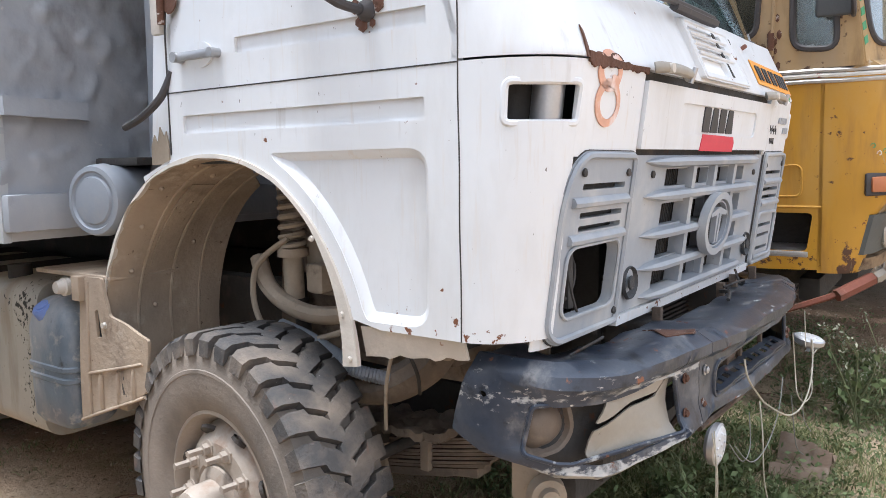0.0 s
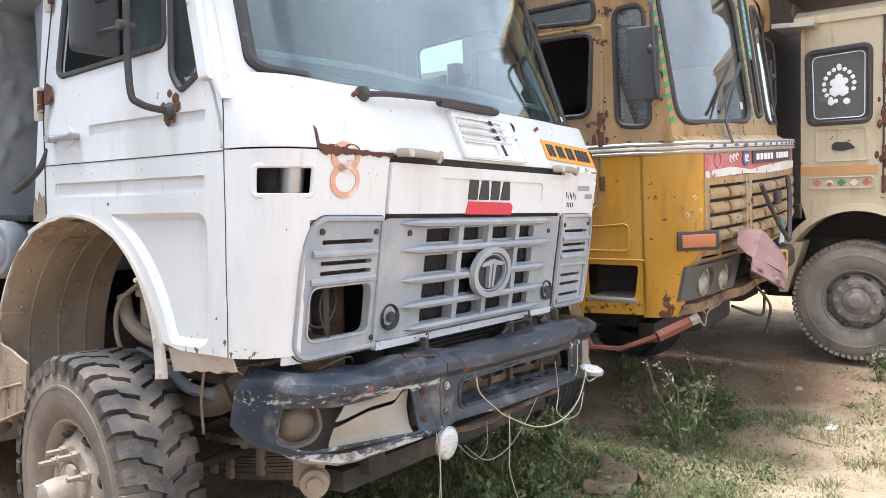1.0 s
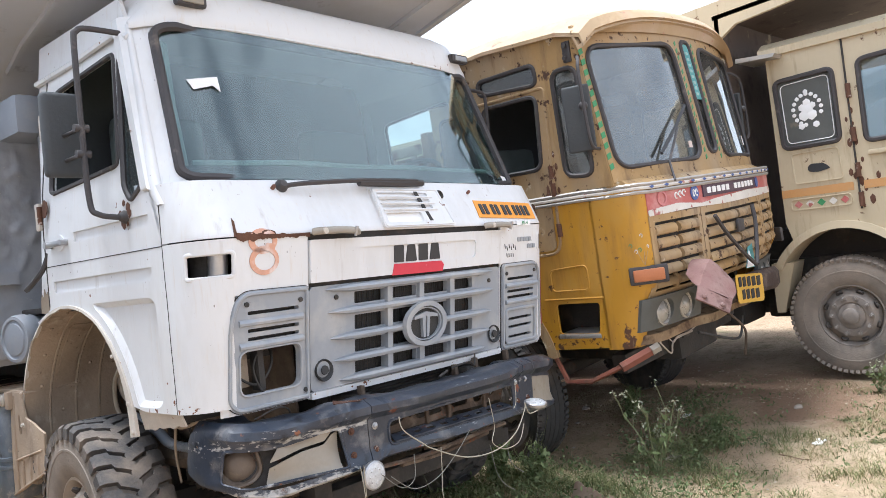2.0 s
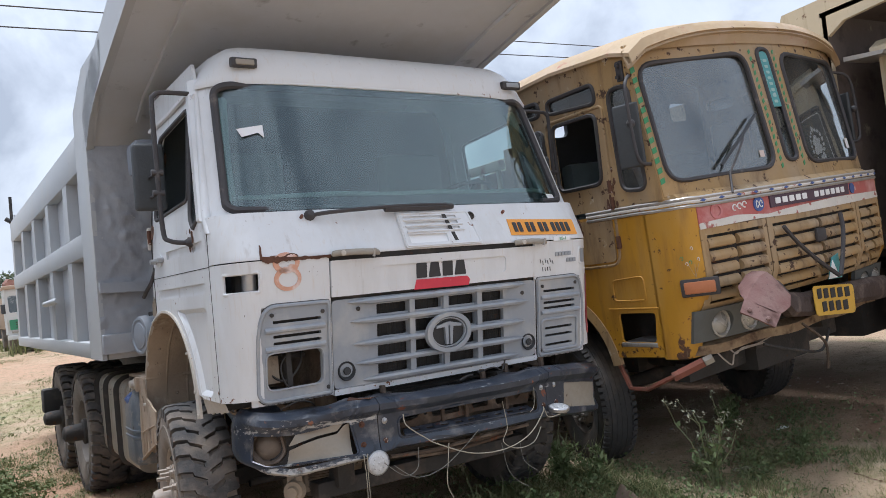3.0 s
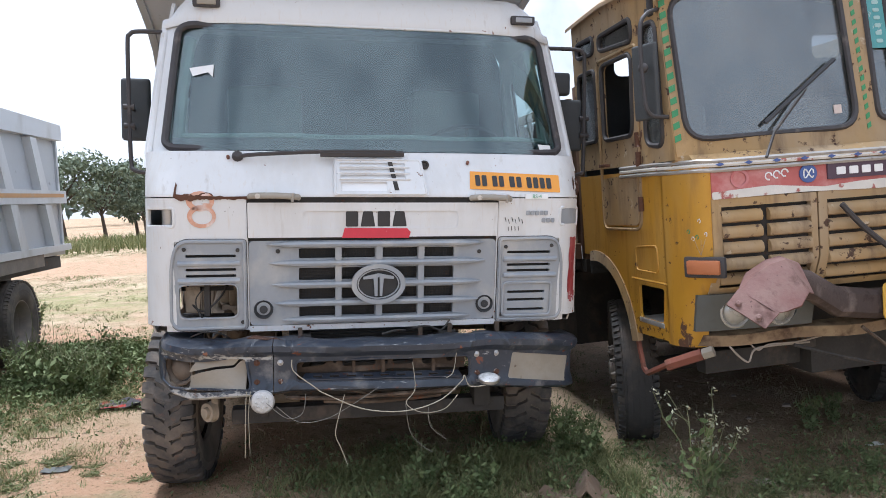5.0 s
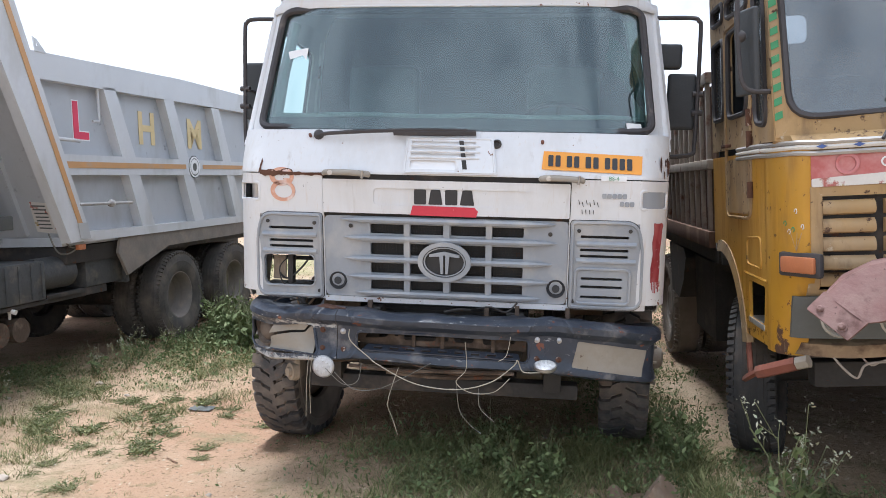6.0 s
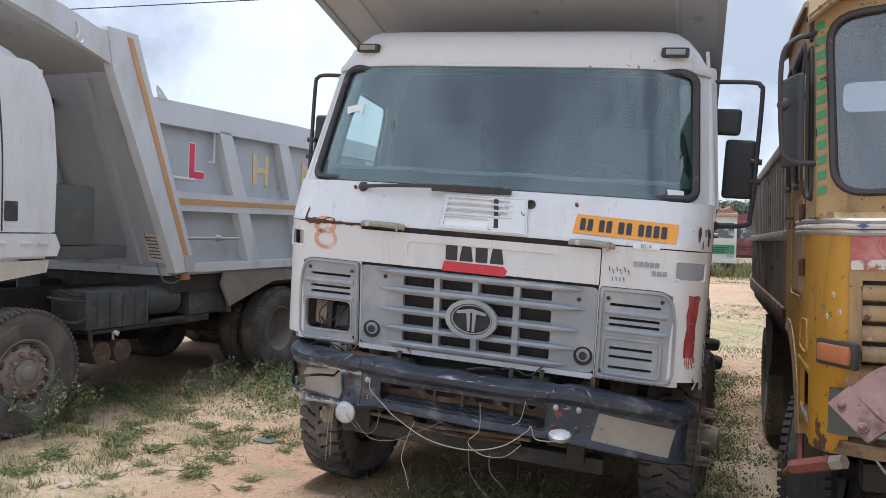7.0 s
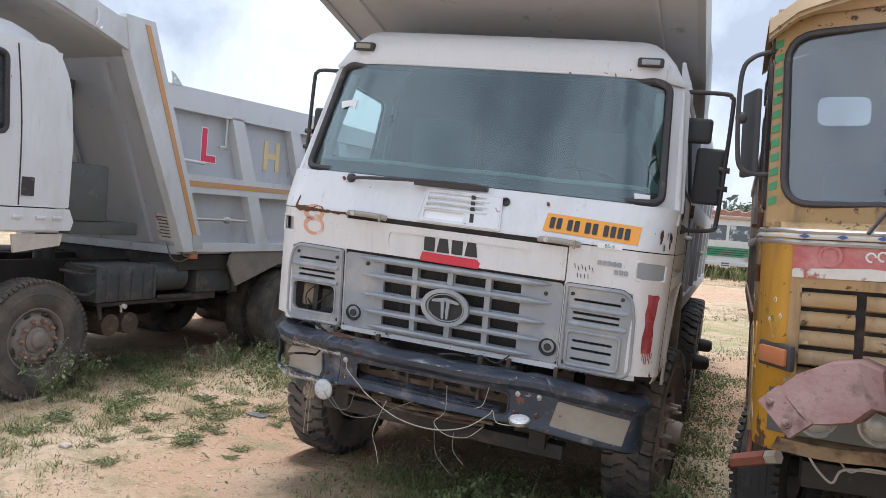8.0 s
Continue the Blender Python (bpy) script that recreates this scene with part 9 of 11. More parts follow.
bm = B()
plate(bm, rpoly([(0.40, 1.40), (0.88, 1.41), (0.86, 1.31), (0.42, 1.25)], 0.01), [], tside(0.04), 0.02)
part("skirt_flap", bm, M_EDGE, sk)
bm = B()
plate(bm, [(-1.17, 1.4), (1.17, 1.4), (1.17, 2.0), (-1.17, 2.0)], [], lambda a, b, d: (a, -1.17 + d, b), 0.04)
plate(bm, [(-1.17, 2.0), (1.17, 2.0), (1.1, 2.95), (-1.1, 2.95)], [], lambda a, b, d: (a, -1.17 + 0.3 * (b - 2.0) + d, b), 0.02)
box(bm, -1.17, 1.17, -1.15, 0.85, 1.42, 1.46)
box(bm, -1.1, 1.1, -0.85, 0.85, 2.92, 2.96)
part("cab_shell", bm, M_WHITE, tip)
bm = B()
box(bm, 0.35, 1.0, 0.3, 0.8, 1.5, 2.3, 0.05)
part("cab_seat", bm, M_CABIN, tip)
# running gear
for sg in (-1, 1):
    bm = B()
    box(bm, sg * 0.36, sg * 0.46, -1.0, 7.3, 0.85, 1.12, 0.01)
    part("chassis_rail", bm, M_DARK, tip)
bm = B()
box(bm, 0.75, 1.18, 1.28, 2.02, 0.78, 1.12, 0.015)
for y in (1.4, 1.55, 1.7, 1.85, 1.98):
    box(bm, 1.178, 1.19, y - 0.012, y + 0.012, 0.80, 1.10, 0.003)
part("battery_box", bm, M_GUNK, tip, "dusty ribbed battery box")
bm = B()
rod(bm, (1.0, 2.06, 0.98), (1.0, 2.50, 0.98), 0.15, None, 20)
part("air_tank", bm, M_GUNK, tip)
bm = B()
rod(bm, (0.9, 2.8, 0.95), (0.9, 3.05, 0.95), 0.16, None, 18)
box(bm, 0.8, 1.1, 2.1, 3.0, 0.72, 0.80, 0.01)
part("valve_block", bm, M_DARK, tip)
bm = B()
box(bm, 0.62, 1.12, 2.66, 3.28, 0.80, 1.20, 0.02)
box(bm, 0.60, 1.16, 3.24, 3.30, 0.78, 1.22, 0.006)
part("tool_box", bm, M_GUNK, tip, "dark dusty tool box under the body")
bm = B()
box(bm, 0.80, 1.16, 1.36, 2.06, 0.735, 0.775, 0.008)
box(bm, 0.90, 1.12, 2.10, 2.62, 0.76, 0.80, 0.006)
part("carrier_tray", bm, M_DARK, tip)
bm = B()
rod(bm, (1.13, 1.62, 0.74), (1.19, 1.63, 0.725), 0.020, 0.022, 12)
rod(bm, (1.10, 1.66, 0.74), (1.10, 1.66, 0.66), 0.012, 0.012, 8)
part("drain_cock", bm, M_FLAKE, tip, "pale drain cock")
bm = B()
tube(bm, smooth_path([(1.12, 1.02, 1.16), (1.15, 1.16, 1.10), (1.14, 1.30, 1.09), (1.13, 1.40, 1.12)], 5), 0.010, 6)
part("air_hose", bm, M_DARK, tip)
for y in (1.52, 1.76):
    bm = B()
    rod(bm, (1.12, y, 0.55), (0.7, y, 0.55), 0.105, None, 18)
    part("brake_pot", bm, M_RAIL, tip, "rusty brake chamber")
bm = B()
tube(bm, smooth_path([(1.15, 0.9, 1.1), (1.16, 1.1, 1.06), (1.15, 1.3, 1.04)], 5), 0.012, 6)
tube(bm, smooth_path([(1.15, 1.0, 0.9), (1.16, 1.2, 0.86), (1.14, 1.35, 0.95), (1.12, 1.3, 1.05)], 5), 0.016, 6)
rod(bm, (1.14, 1.30, 1.0), (1.14, 1.38, 0.62), 0.02)
part("air_line", bm, M_DARK, tip)
bm = B()
box(bm, TX - 0.02, TX + 0.02, 2.42, 2.52, 1.18, 1.23, 0.006)
part("side_marker", bm, M_AMBER, tip)
bm = B()
tube(bm, smooth_path([(1.1, 2.2, 1.35), (1.14, 2.25, 1.18), (1.15, 2.38, 1.15), (1.2, 2.46, 1.2)], 5), 0.008, 5)
tube(bm, smooth_path([(1.15, 2.32, 1.32), (1.18, 2.36, 1.22), (1.2, 2.46, 1.2)], 5), 0.008, 5)
part("marker_lead", bm, M_WIREG, tip)
M_TYRE_M = surf("weathered_tyre_rubber", (0.085, 0.078, 0.072), 0.88, 0, 0.25, 5, (((0.20, 0.165, 0.135), 4.0, 0.44, 0.76, ONE, 0.95),), 0.3, 60)
M_RUSTN = surf("rust_brown_nut", (0.24, 0.135, 0.10), 0.85, 0, 0.3, 20, (((0.36, 0.28, 0.22), 20, 0.5, 0.7, ONE, 0.9),), 0.2, 60)
rib_m, nutR = tyre_mesh(YR, YW, False, 64, "tyre", M_TYRE_M), nut_mesh(M_RUSTN, 0.020, 0.022)
for sg, rz in ((1, 180), (-1, 0)):
    make_wheel("front_wheel", tip, pose(sg * 1.05, 0.70, 0.505, 0, 0, rz), (rib_m, rimG, hubG, nutR, holeG), YR, YW, 10, True)
    for y in (4.25, 5.65):
        for x in (1.07, 0.76):
            make_wheel("rear_wheel", tip, pose(sg * x, y, 0.505, 0, 0, rz), (rib_m, rim_mesh(YR, YW, M_RIM_G, "rear"), None, None, None), YR, YW, 0, False)
for y, r in ((0.7, 0.05), (4.25, 0.12), (5.65, 0.12)):
    bm = B()
    rod(bm, (-1.0, y, 0.5), (1.0, y, 0.5), r)
    part("axle", bm, M_DARK, tip)
# unseen engine, gear case, shaft and far tank, added to block light underneath
bm = B()
box(bm, -0.42, 0.42, -0.9, 0.75, 0.62, 1.38, 0.04)
part("engine_block", bm, M_DARK, tip)
bm = B()
box(bm, -0.30, 0.30, 0.75, 1.75, 0.55, 1.02, 0.05)
part("gearbox", bm, M_DARK, tip)
bm = B()
box(bm, -1.16, -0.50, 1.30, 3.72, 0.30, 1.14, 0.06)
part("fuel_tank", bm, M_DARK, tip)
bm = B()
rod(bm, (0.0, 1.75, 0.70), (0.0, 4.2, 0.55), 0.06)
part("prop_shaft", bm, M_DARK, tip)
bm = B()
box(bm, -1.15, 1.15, 2.35, 7.2, 1.05, 1.21, 0.01)
part("cross_member", bm, M_DARK, tip)

# ---- cream tipper behind the lorry ----
M_BEI = surf("chipped_cream_paint", (0.540, 0.460, 0.320), 0.5, 0, 0.08, 2.0, (((0.48, 0.40, 0.28), 3.0, 0.5, 0.85, (1, 1, 0.4), 0.7), ((0.13, 0.07, 0.045), 9, 0.645, 0.69, ONE, 0.85), ((0.30, 0.22, 0.13), 6, 0.54, 0.8, (2, 2, 0.3), 0.8)), 0.08, 20)
M_BROWNB = surf("dark_brown_body", (0.13, 0.10, 0.085), 0.75, 0, 0.2, 2.0, (((0.42, 0.37, 0.27), 3, 0.62, 0.72, ONE, 0.8), ((0.05, 0.04, 0.035), 5, 0.55, 0.75, ONE, 0.8)), 0.2, 20)
bei = thing("tipper_truck", pose(4.42, -0.78, 0.02, 0, 0, 0), "chipped cream tipper truck with painted door panels", "truck")


def bside(off=0.0):
    def fn(a, b, d):
        return (off + d, a, b)
    return fn


# local y: wheel centre 0, cab from -1.6 to 0.42
bm = B()
dwin = rpoly([(-0.10, 2.02), (0.36, 2.02), (0.38, 2.62), (-0.10, 2.64)], 0.06)
fwin = rpoly([(-0.95, 1.98), (-0.30, 1.98), (-0.30, 2.66), (-0.75, 2.68)], 0.06)
arch = [(-0.62 * math.cos(radians(t)), 0.62 + 0.66 * math.sin(radians(t))) for t in span(178, 2, 24)]
plate(bm, [(0.43, 1.36), (0.43, 2.82), (0.38, 2.88), (-0.9, 2.88), (-1.35, 2.0), (-1.45, 1.0), (-0.66, 1.0)] + [(y, z) for y, z in arch if z > 1.0 and y < 0.42][::-1], [dwin, fwin], bside(), 0.05)
bs = part("cab_side", bm, M_BEI, bei, "cream cab side with rust chips")
for pl, nm in ((dwin, "rear_quarter_window"), (fwin, "door_window")):
    bm = B()
    tube(bm, [bside(-0.004)(a, b, 0) for a, b in pl], 0.022, 6, True)
    part("window_seal", bm, M_BLACK, bs)
    bm = B()
    plate(bm, pl, [], bside(0.015), 0.006)
    part(nm, bm, G_DOOR if nm == "door_window" else M_GRY, bs, "dark painted-over pane" if nm != "door_window" else "")
bm = B()
tube(bm, [bside(0.010)(a, b, 0) for a, b in rpoly([(-0.06, 2.06), (0.325, 2.06), (0.34, 2.58), (-0.06, 2.60)], 0.05)], 0.005, 4, True)
for k in range(14):
    t = 2.3 + 4.8 * k / 13
    bmesh.ops.create_icosphere(bm, subdivisions=1, radius=0.020, matrix=Matrix.Translation(bside(0.012)(0.135 + 0.115 * math.cos(t + 1.57 + 1.05), 2.335 + 0.135 * math.sin(t + 1.57 + 1.05), 0)) @ Matrix.Diagonal((0.15, 1, 1, 1)))
for dy, dz, r in ((0, 0.0, 0.055), (-0.03, -0.05, 0.05), (0.03, -0.05, 0.05), (0.0, 0.06, 0.035), (0.04, 0.02, 0.035), (-0.045, 0.03, 0.03), (0, 0.155, 0.022), (-0.06, -0.14, 0.03), (0.06, -0.14, 0.03)):
    bmesh.ops.create_icosphere(bm, subdivisions=1, radius=r, matrix=Matrix.Translation(bside(0.012)(0.135 + dy, 2.335 + dz, 0)) @ Matrix.Diagonal((0.1, 1, 1, 1)))
part("painted_ornament", bm, M_STICK, bs, "white painted ornament on the pane")
bm = B()
tube(bm, [bside(-0.004)(a, b, 0) for a, b in rpoly([(-0.085, 1.70), (0.30, 1.70), (0.31, 1.96), (-0.07, 1.97)], 0.03)], 0.007, 4, True)
tube(bm, [bside(-0.004)(a, b, 0) for a, b in rpoly([(-0.13, 1.47), (0.36, 1.47), (0.36, 1.56), (-0.13, 1.56)], 0.03)], 0.007, 4, True)
part("panel_bead", bm, M_BEI, bs)
bm = B()
plate(bm, rpoly([(0.0, 1.80), (0.05, 1.85), (0.16, 1.86), (0.19, 1.83), (0.18, 1.79), (0.10, 1.78)], 0.02), [], bside(-0.006), 0.006)
part("painted_motif", bm, M_INK, bs, "dark painted oblong motif")
bm = B()
plate(bm, [(-0.16, 1.585), (0.43, 1.585), (0.43, 1.655), (-0.16, 1.655)], [], bside(-0.005), 0.006)
plate(bm, [(-1.2, 1.585), (-0.24, 1.585), (-0.24, 1.655), (-1.2, 1.655)], [], bside(-0.005), 0.006)
part("yellow_stripe", bm, M_ORB, bs)
for k, mt in enumerate((M_PINK, M_BEI, M_GREENP, M_BEI, M_PINK)):
    bm = B()
    y = -0.08 + 0.095 * k
    plate(bm, [(y - 0.035, 1.515), (y, 1.548), (y + 0.035, 1.515), (y, 1.482)], [], bside(-0.005), 0.006)
    part("painted_lozenge", bm, mt if mt is not M_BEI else M_FLAKE, bs)
bm = B()
tube(bm, [bside(-0.003)(-0.20, z, 0) for z in span(1.42, 2.86, 4)], 0.010, 4)
part("door_gap", bm, M_DARK, bs)
bm = B()
for z in (1.75, 2.05, 2.42, 1.5):
    rod(bm, (-0.012, -0.21, z - 0.06), (-0.012, -0.21, z + 0.06), 0.022)
    part("hinge", bm, M_CHIP, bs)
    bm = B()
for k in range(22):
    bmesh.ops.create_icosphere(bm, subdivisions=1, radius=random.uniform(0.01, 0.035), matrix=Matrix.Translation((-0.002, random.gauss(-0.21, 0.05), random.uniform(1.4, 2.3))) @ Matrix.Diagonal((0.1, 0.7, 1.3, 1)))
part("rust_patch", bm, M_CHIP, bs)
bm = B()
box(bm, -0.03, -0.005, -0.48, -0.30, 1.86, 1.90, 0.01)
part("door_handle", bm, M_BEI, bs)
bm = B()
loft(bm, [[(-0.03, y, 2.86), (-0.035, y, 2.92), (0.10, y, 2.99), (2.2, y, 2.99), (2.33, y, 2.92), (2.33, y, 2.86)] for y in (0.48, -0.95)])
part("cab_roof", bm, M_BEI, bei, "cream roof edge with chipped paint")
bm = B()
loft(bm, [[(0.05, y, 1.3), (2.3, y, 1.3), (2.3, y, 2.87), (0.05, y, 2.87)] for y in (0.38, 0.42)])
part("cab_back", bm, M_CABIN, bei)
bm = B()
plate(bm, [(0.0, 0.9), (2.3, 0.9), (2.3, 2.0), (0.0, 2.0)], [], lambda a, b, d: (a, -1.45 + d, b), 0.05)
box(bm, 0.05, 2.3, -1.4, 0.4, 1.28, 1.32)
part("cab_front", bm, M_BEI, bei)
bm = B()
rings = []
for t in span(0, 180, 24):
    c, s = math.cos(radians(t)), math.sin(radians(t))
    rings.append([(-0.012, 0.66 * c, 0.62 + 0.72 * s), (-0.02, 0.60 * c, 0.62 + 0.655 * s), (0.4, 0.60 * c, 0.62 + 0.655 * s), (0.4, 0.66 * c, 0.62 + 0.72 * s)])
loft(bm, rings[4:-4])
part("arch_lip", bm, M_BEI, bei)
bm = B()
plate(bm, [(0.42, 1.0), (0.62, 1.0), (0.62, 0.55), (0.55, 0.55)], [], bside(0.05), 0.3)
part("mud_flap", bm, M_BEI, bei)
# dump body behind
bm = B()
skin(bm, lambda u, v: Vector((u, 0.75 + 0.02 * noise.noise(Vector((u * 2, v * 2, 0))), v)), span(-0.15, 2.45, 12), span(1.2, 3.3, 10), 0.04, lambda u, v: (0, 1, 0))
bb = part("bulkhead", bm, M_BROWNB, bei, "dark brown dump-body front")
bm = B()
skin(bm, lambda u, v: Vector((u, v, 3.28 + (0.78 - v) * 0.06)), (-0.15, 1.2, 2.45), span(-0.55, 0.8, 5), 0.04, lambda u, v: (0, 0, 1))
part("canopy", bm, M_BROWNB, bb)
bm = B()
plate(bm, [(0.75, 1.2), (5.8, 1.2), (5.8, 2.9), (1.35, 2.9), (1.15, 3.42), (-0.55, 3.52), (-0.55, 3.34), (0.6, 3.20), (0.75, 3.1)], [], bside(-0.15), 0.05)
part("side_sheet", bm, M_BEI, bb, "cream and brown body side")
bm = B()
plate(bm, [(0.62, 2.84), (0.30, 2.82), (0.28, 2.85), (0.62, 2.88)], [], bside(-0.20), 0.45)
part("small_visor", bm, M_ALU, bei)
bm = B()
box(bm, 0.5, 0.65, -1.3, 5.8, 0.75, 1.0)
box(bm, 1.7, 1.85, -1.3, 5.8, 0.75, 1.0)
box(bm, -0.1, 2.4, 0.8, 5.8, 1.12, 1.2)
part("chassis", bm, M_DARK, bei)
for x, rz in ((0.16, 0), (2.16, 180)):
    make_wheel("front_wheel", bei, pose(x, 0.0, 0.50, 0, 0, rz), (rib_t, rimG, hubG, nutG, holeG), YR, YW, 10, True)
    make_wheel("rear_wheel", bei, pose(x, 4.0, 0.50, 0, 0, rz), (rib_t, rimG, None, None, None), YR, YW, 0, False)
bm = B()
rod(bm, (0.1, 0, 0.5), (2.2, 0, 0.5), 0.06)
rod(bm, (0.1, 4, 0.5), (2.2, 4, 0.5), 0.06)
part("axles", bm, M_DARK, bei)
# added boxes, not seen themselves, that block light passing under the truck
for nm, x0, x1, y0, y1, z0, z1 in (("engine", 0.6, 1.8, -1.2, 0.9, 0.42, 1.28), ("gearbox", 0.7, 1.6, 0.9, 2.2, 0.45, 1.0), ("fuel_tank", 0.12, 0.7, 0.95, 2.4, 0.42, 1.08), ("battery_box", 1.6, 2.25, 0.9, 2.2, 0.42, 1.08)):
    bm = B()
    box(bm, x0, x1, y0, y1, z0, z1, 0.05)
    part(nm, bm, M_DARK, bei)

# ---- the yard's far side ----
M_FRED = surf("faded_maroon_far_paint", (0.22, 0.075, 0.07), 0.7, 0, 0.2, 1.2, (((0.36, 0.2, 0.16), 1.5, 0.5, 0.8, ONE, 0.8),), 0.0)
M_FBRN = surf("brown_far_body", (0.12, 0.085, 0.075), 0.8, 0, 0.25, 1.2, (((0.25, 0.17, 0.13), 1.5, 0.5, 0.8, ONE, 0.8),), 0.0)
M_FGRN = surf("green_bus_paint", (0.05, 0.25, 0.13), 0.55, 0, 0.12, 1.2, (((0.3, 0.38, 0.3), 2.5, 0.58, 0.8, ONE, 0.7),), 0.0)
M_FWHT = surf("dull_white_far_paint", (0.58, 0.58, 0.56), 0.6, 0, 0.1, 1.2, (((0.42, 0.38, 0.33), 2, 0.55, 0.8, ONE, 0.7),), 0.0)
M_FBLU = surf("turquoise_far_paint", (0.05, 0.26, 0.33), 0.55, 0, 0.12, 1.2, (), 0.0)
M_FTAN = surf("tan_far_paint", (0.42, 0.31, 0.22), 0.7, 0, 0.15, 1.2, (), 0.0)
M_FGLS = surf("dark_far_glass", (0.10, 0.12, 0.13), 0.15, 0, 0.2, 2, (((0.45, 0.47, 0.48), 2.2, 0.52, 0.62, ONE, 0.3),), 0.0)
M_ROOF = surf("white_sheet_roof", (0.78, 0.78, 0.78), 0.5, 0, 0.05, 1, (), 0.0)


def far_truck(name, x, y, rz, label, cab_m, body_m, load_m=None, w=2.45, h=2.9, band_m=None, body_h=2.4, body_l=4.5, size=1.0):
    t = thing(name, pose(x, y, ground_z(x, y), 0, 0, rz) @ Matrix.Scale(size, 4), label, "truck", "vehicles parked across the yard")
    k = w / 2
    bm = B()
    wl = rrect(-k + 0.12, -0.06, 1.72, 2.42, 0.08, 3)
    wr = rrect(0.06, k - 0.12, 1.72, 2.42, 0.08, 3)
    plate(bm, rrect(-k, k, 0.75, h - 0.15, 0.06, 3), [wl, wr], lambda a, b, d: (a, d + 0.1 * max(0, b - 1.6), b), 0.05)
    box(bm, -k, -k + 0.05, 0.05, 1.5, 0.8, h - 0.15)
    box(bm, k - 0.05, k, 0.05, 1.5, 0.8, h - 0.15)
    box(bm, -k + 0.05, k - 0.05, 1.45, 1.5, 0.8, h - 0.15)
    part("cab", bm, cab_m, t)
    for pl in (wl, wr):
        bm = B()
        plate(bm, pl, [], lambda a, b, d: (a, 0.03 + d + 0.1 * max(0, b - 1.6), b), 0.01)
        part("windscreen", bm, M_FGLS, t)
    bm = B()
    box(bm, -k - 0.03, k + 0.03, 0.0, 1.55, h - 0.16, h, 0.05)
    part("cab_roof", bm, M_FTAN if band_m else cab_m, t)
    bm = B()
    plate(bm, rrect(-k + 0.08, k - 0.08, 1.0, 1.42, 0.03, 2), [], lambda a, b, d: (a, -0.03 + d, b), 0.03)
    g = part("front_panel", bm, band_m or body_m, t)
    for z in (1.1, 1.2, 1.3):
        bm = B()
        box(bm, -k + 0.3, k - 0.3, -0.045, -0.03, z - 0.02, z + 0.015)
        part("slat", bm, M_DARK, g)
    bm = B()
    box(bm, -k - 0.05, k + 0.05, -0.16, 0.0, 0.60, 0.78, 0.02)
    part("bumper", bm, M_FWHT if band_m else M_DARK, t)
    for sx in (-1, 1):
        bm = B()
        box(bm, sx * (k - 0.12) - 0.14 * (sx > 0) * 2 + (0 if sx > 0 else 0), sx * (k - 0.12) + (0.28 if sx < 0 else 0), -0.06, -0.03, 0.88, 1.0, 0.01)
        part("headlamp", bm, M_HAZE, t)
        bm = B()
        rod(bm, (sx * (k - 0.02), 0.95, 0.5), (sx * (k - 0.30), 0.95, 0.5), 0.5, None, 20)
        part("wheel", bm, M_TYRE, t)
        bm = B()
        rod(bm, (sx * (k - 0.02), 4.6, 0.5), (sx * (k - 0.30), 4.6, 0.5), 0.5, None, 20)
        part("wheel", bm, M_TYRE, t)
        bm = B()
        box(bm, sx * k, sx * (k + 0.16), 0.1, 0.14, 1.7, 2.1, 0.02)
        part("mirror", bm, M_CABIN, t)
    bm = B()
    box(bm, -k, k, 1.65, 1.65 + body_l, 1.05, body_h, 0.02)
    part("cargo_body", bm, body_m, t)
    bm = B()
    box(bm, -k + 0.7, k - 0.7, 0.2, 1.6 + body_l, 0.7, 1.0)
    part("chassis", bm, M_DARK, t)
    if band_m:
        bm = B()
        plate(bm, [(-0.22, 0.52), (0.22, 0.52), (0.22, 0.78), (-0.22, 0.78)], [], lambda a, b, d: (a, -0.18 + d, b), 0.015)
        nbp = part("number_board", bm, M_FWHT, t)
        bm = B()
        for z in (0.60, 0.70):
            box(bm, -0.17, 0.17, -0.186, -0.18, z - 0.03, z + 0.03)
        part("dark_bar", bm, M_GRY, nbp)
    if load_m:
        bm = B()
        rings = []
        for i, xx in enumerate(span(-k + 0.1, k - 0.1, 12)):
            zt = h + 0.22 + 0.10 * math.sin(i * 1.9) + 0.05 * math.sin(i * 4.3) - (0.15 if i in (0, 12) else 0)
            rings.append([(xx, 0.2, h), (xx, 0.3, zt), (xx, 1.8, zt + 0.1), (xx, 2.4, h)])
        loft(bm, rings)
        part("tarpaulin_load", bm, load_m, t)
    return t


far_truck("lorry", 1.08, 33.0, 0, "green and white lorry with rusty load on its roof", M_FWHT, M_FTAN, M_RUST, 2.4, 2.85, M_FGRN)
far_truck("lorry", 2.7, 44.0, -6, "rust-red covered lorry standing in tall grass", M_FRED, M_FRED, None, 2.4, 2.7, None, 3.2)
far_truck("lorry", 5.4, 44.5, 4, "turquoise lorry with white front standing in grass", M_FWHT, M_FBLU, None, 2.4, 2.6, M_FBLU, 3.3)
far_truck("lorry", -4.15, 37.0, 10, "faded maroon lorry with dark cargo frame", M_FRED, M_FBRN, None, 2.45, 2.6, None, 2.9, size=0.80)
far_truck("lorry", -1.75, 43.0, 4, "brown high-sided lorry beside the maroon one", M_FBRN, M_FBRN, None, 2.4, 2.8, None, 3.1, size=0.85)
far_truck("lorry", -3.3, 46.5, 24, "faded red lorry parked before the shed", M_FRED, M_FBRN, None, 2.3, 2.5, None, 2.5, size=0.85)

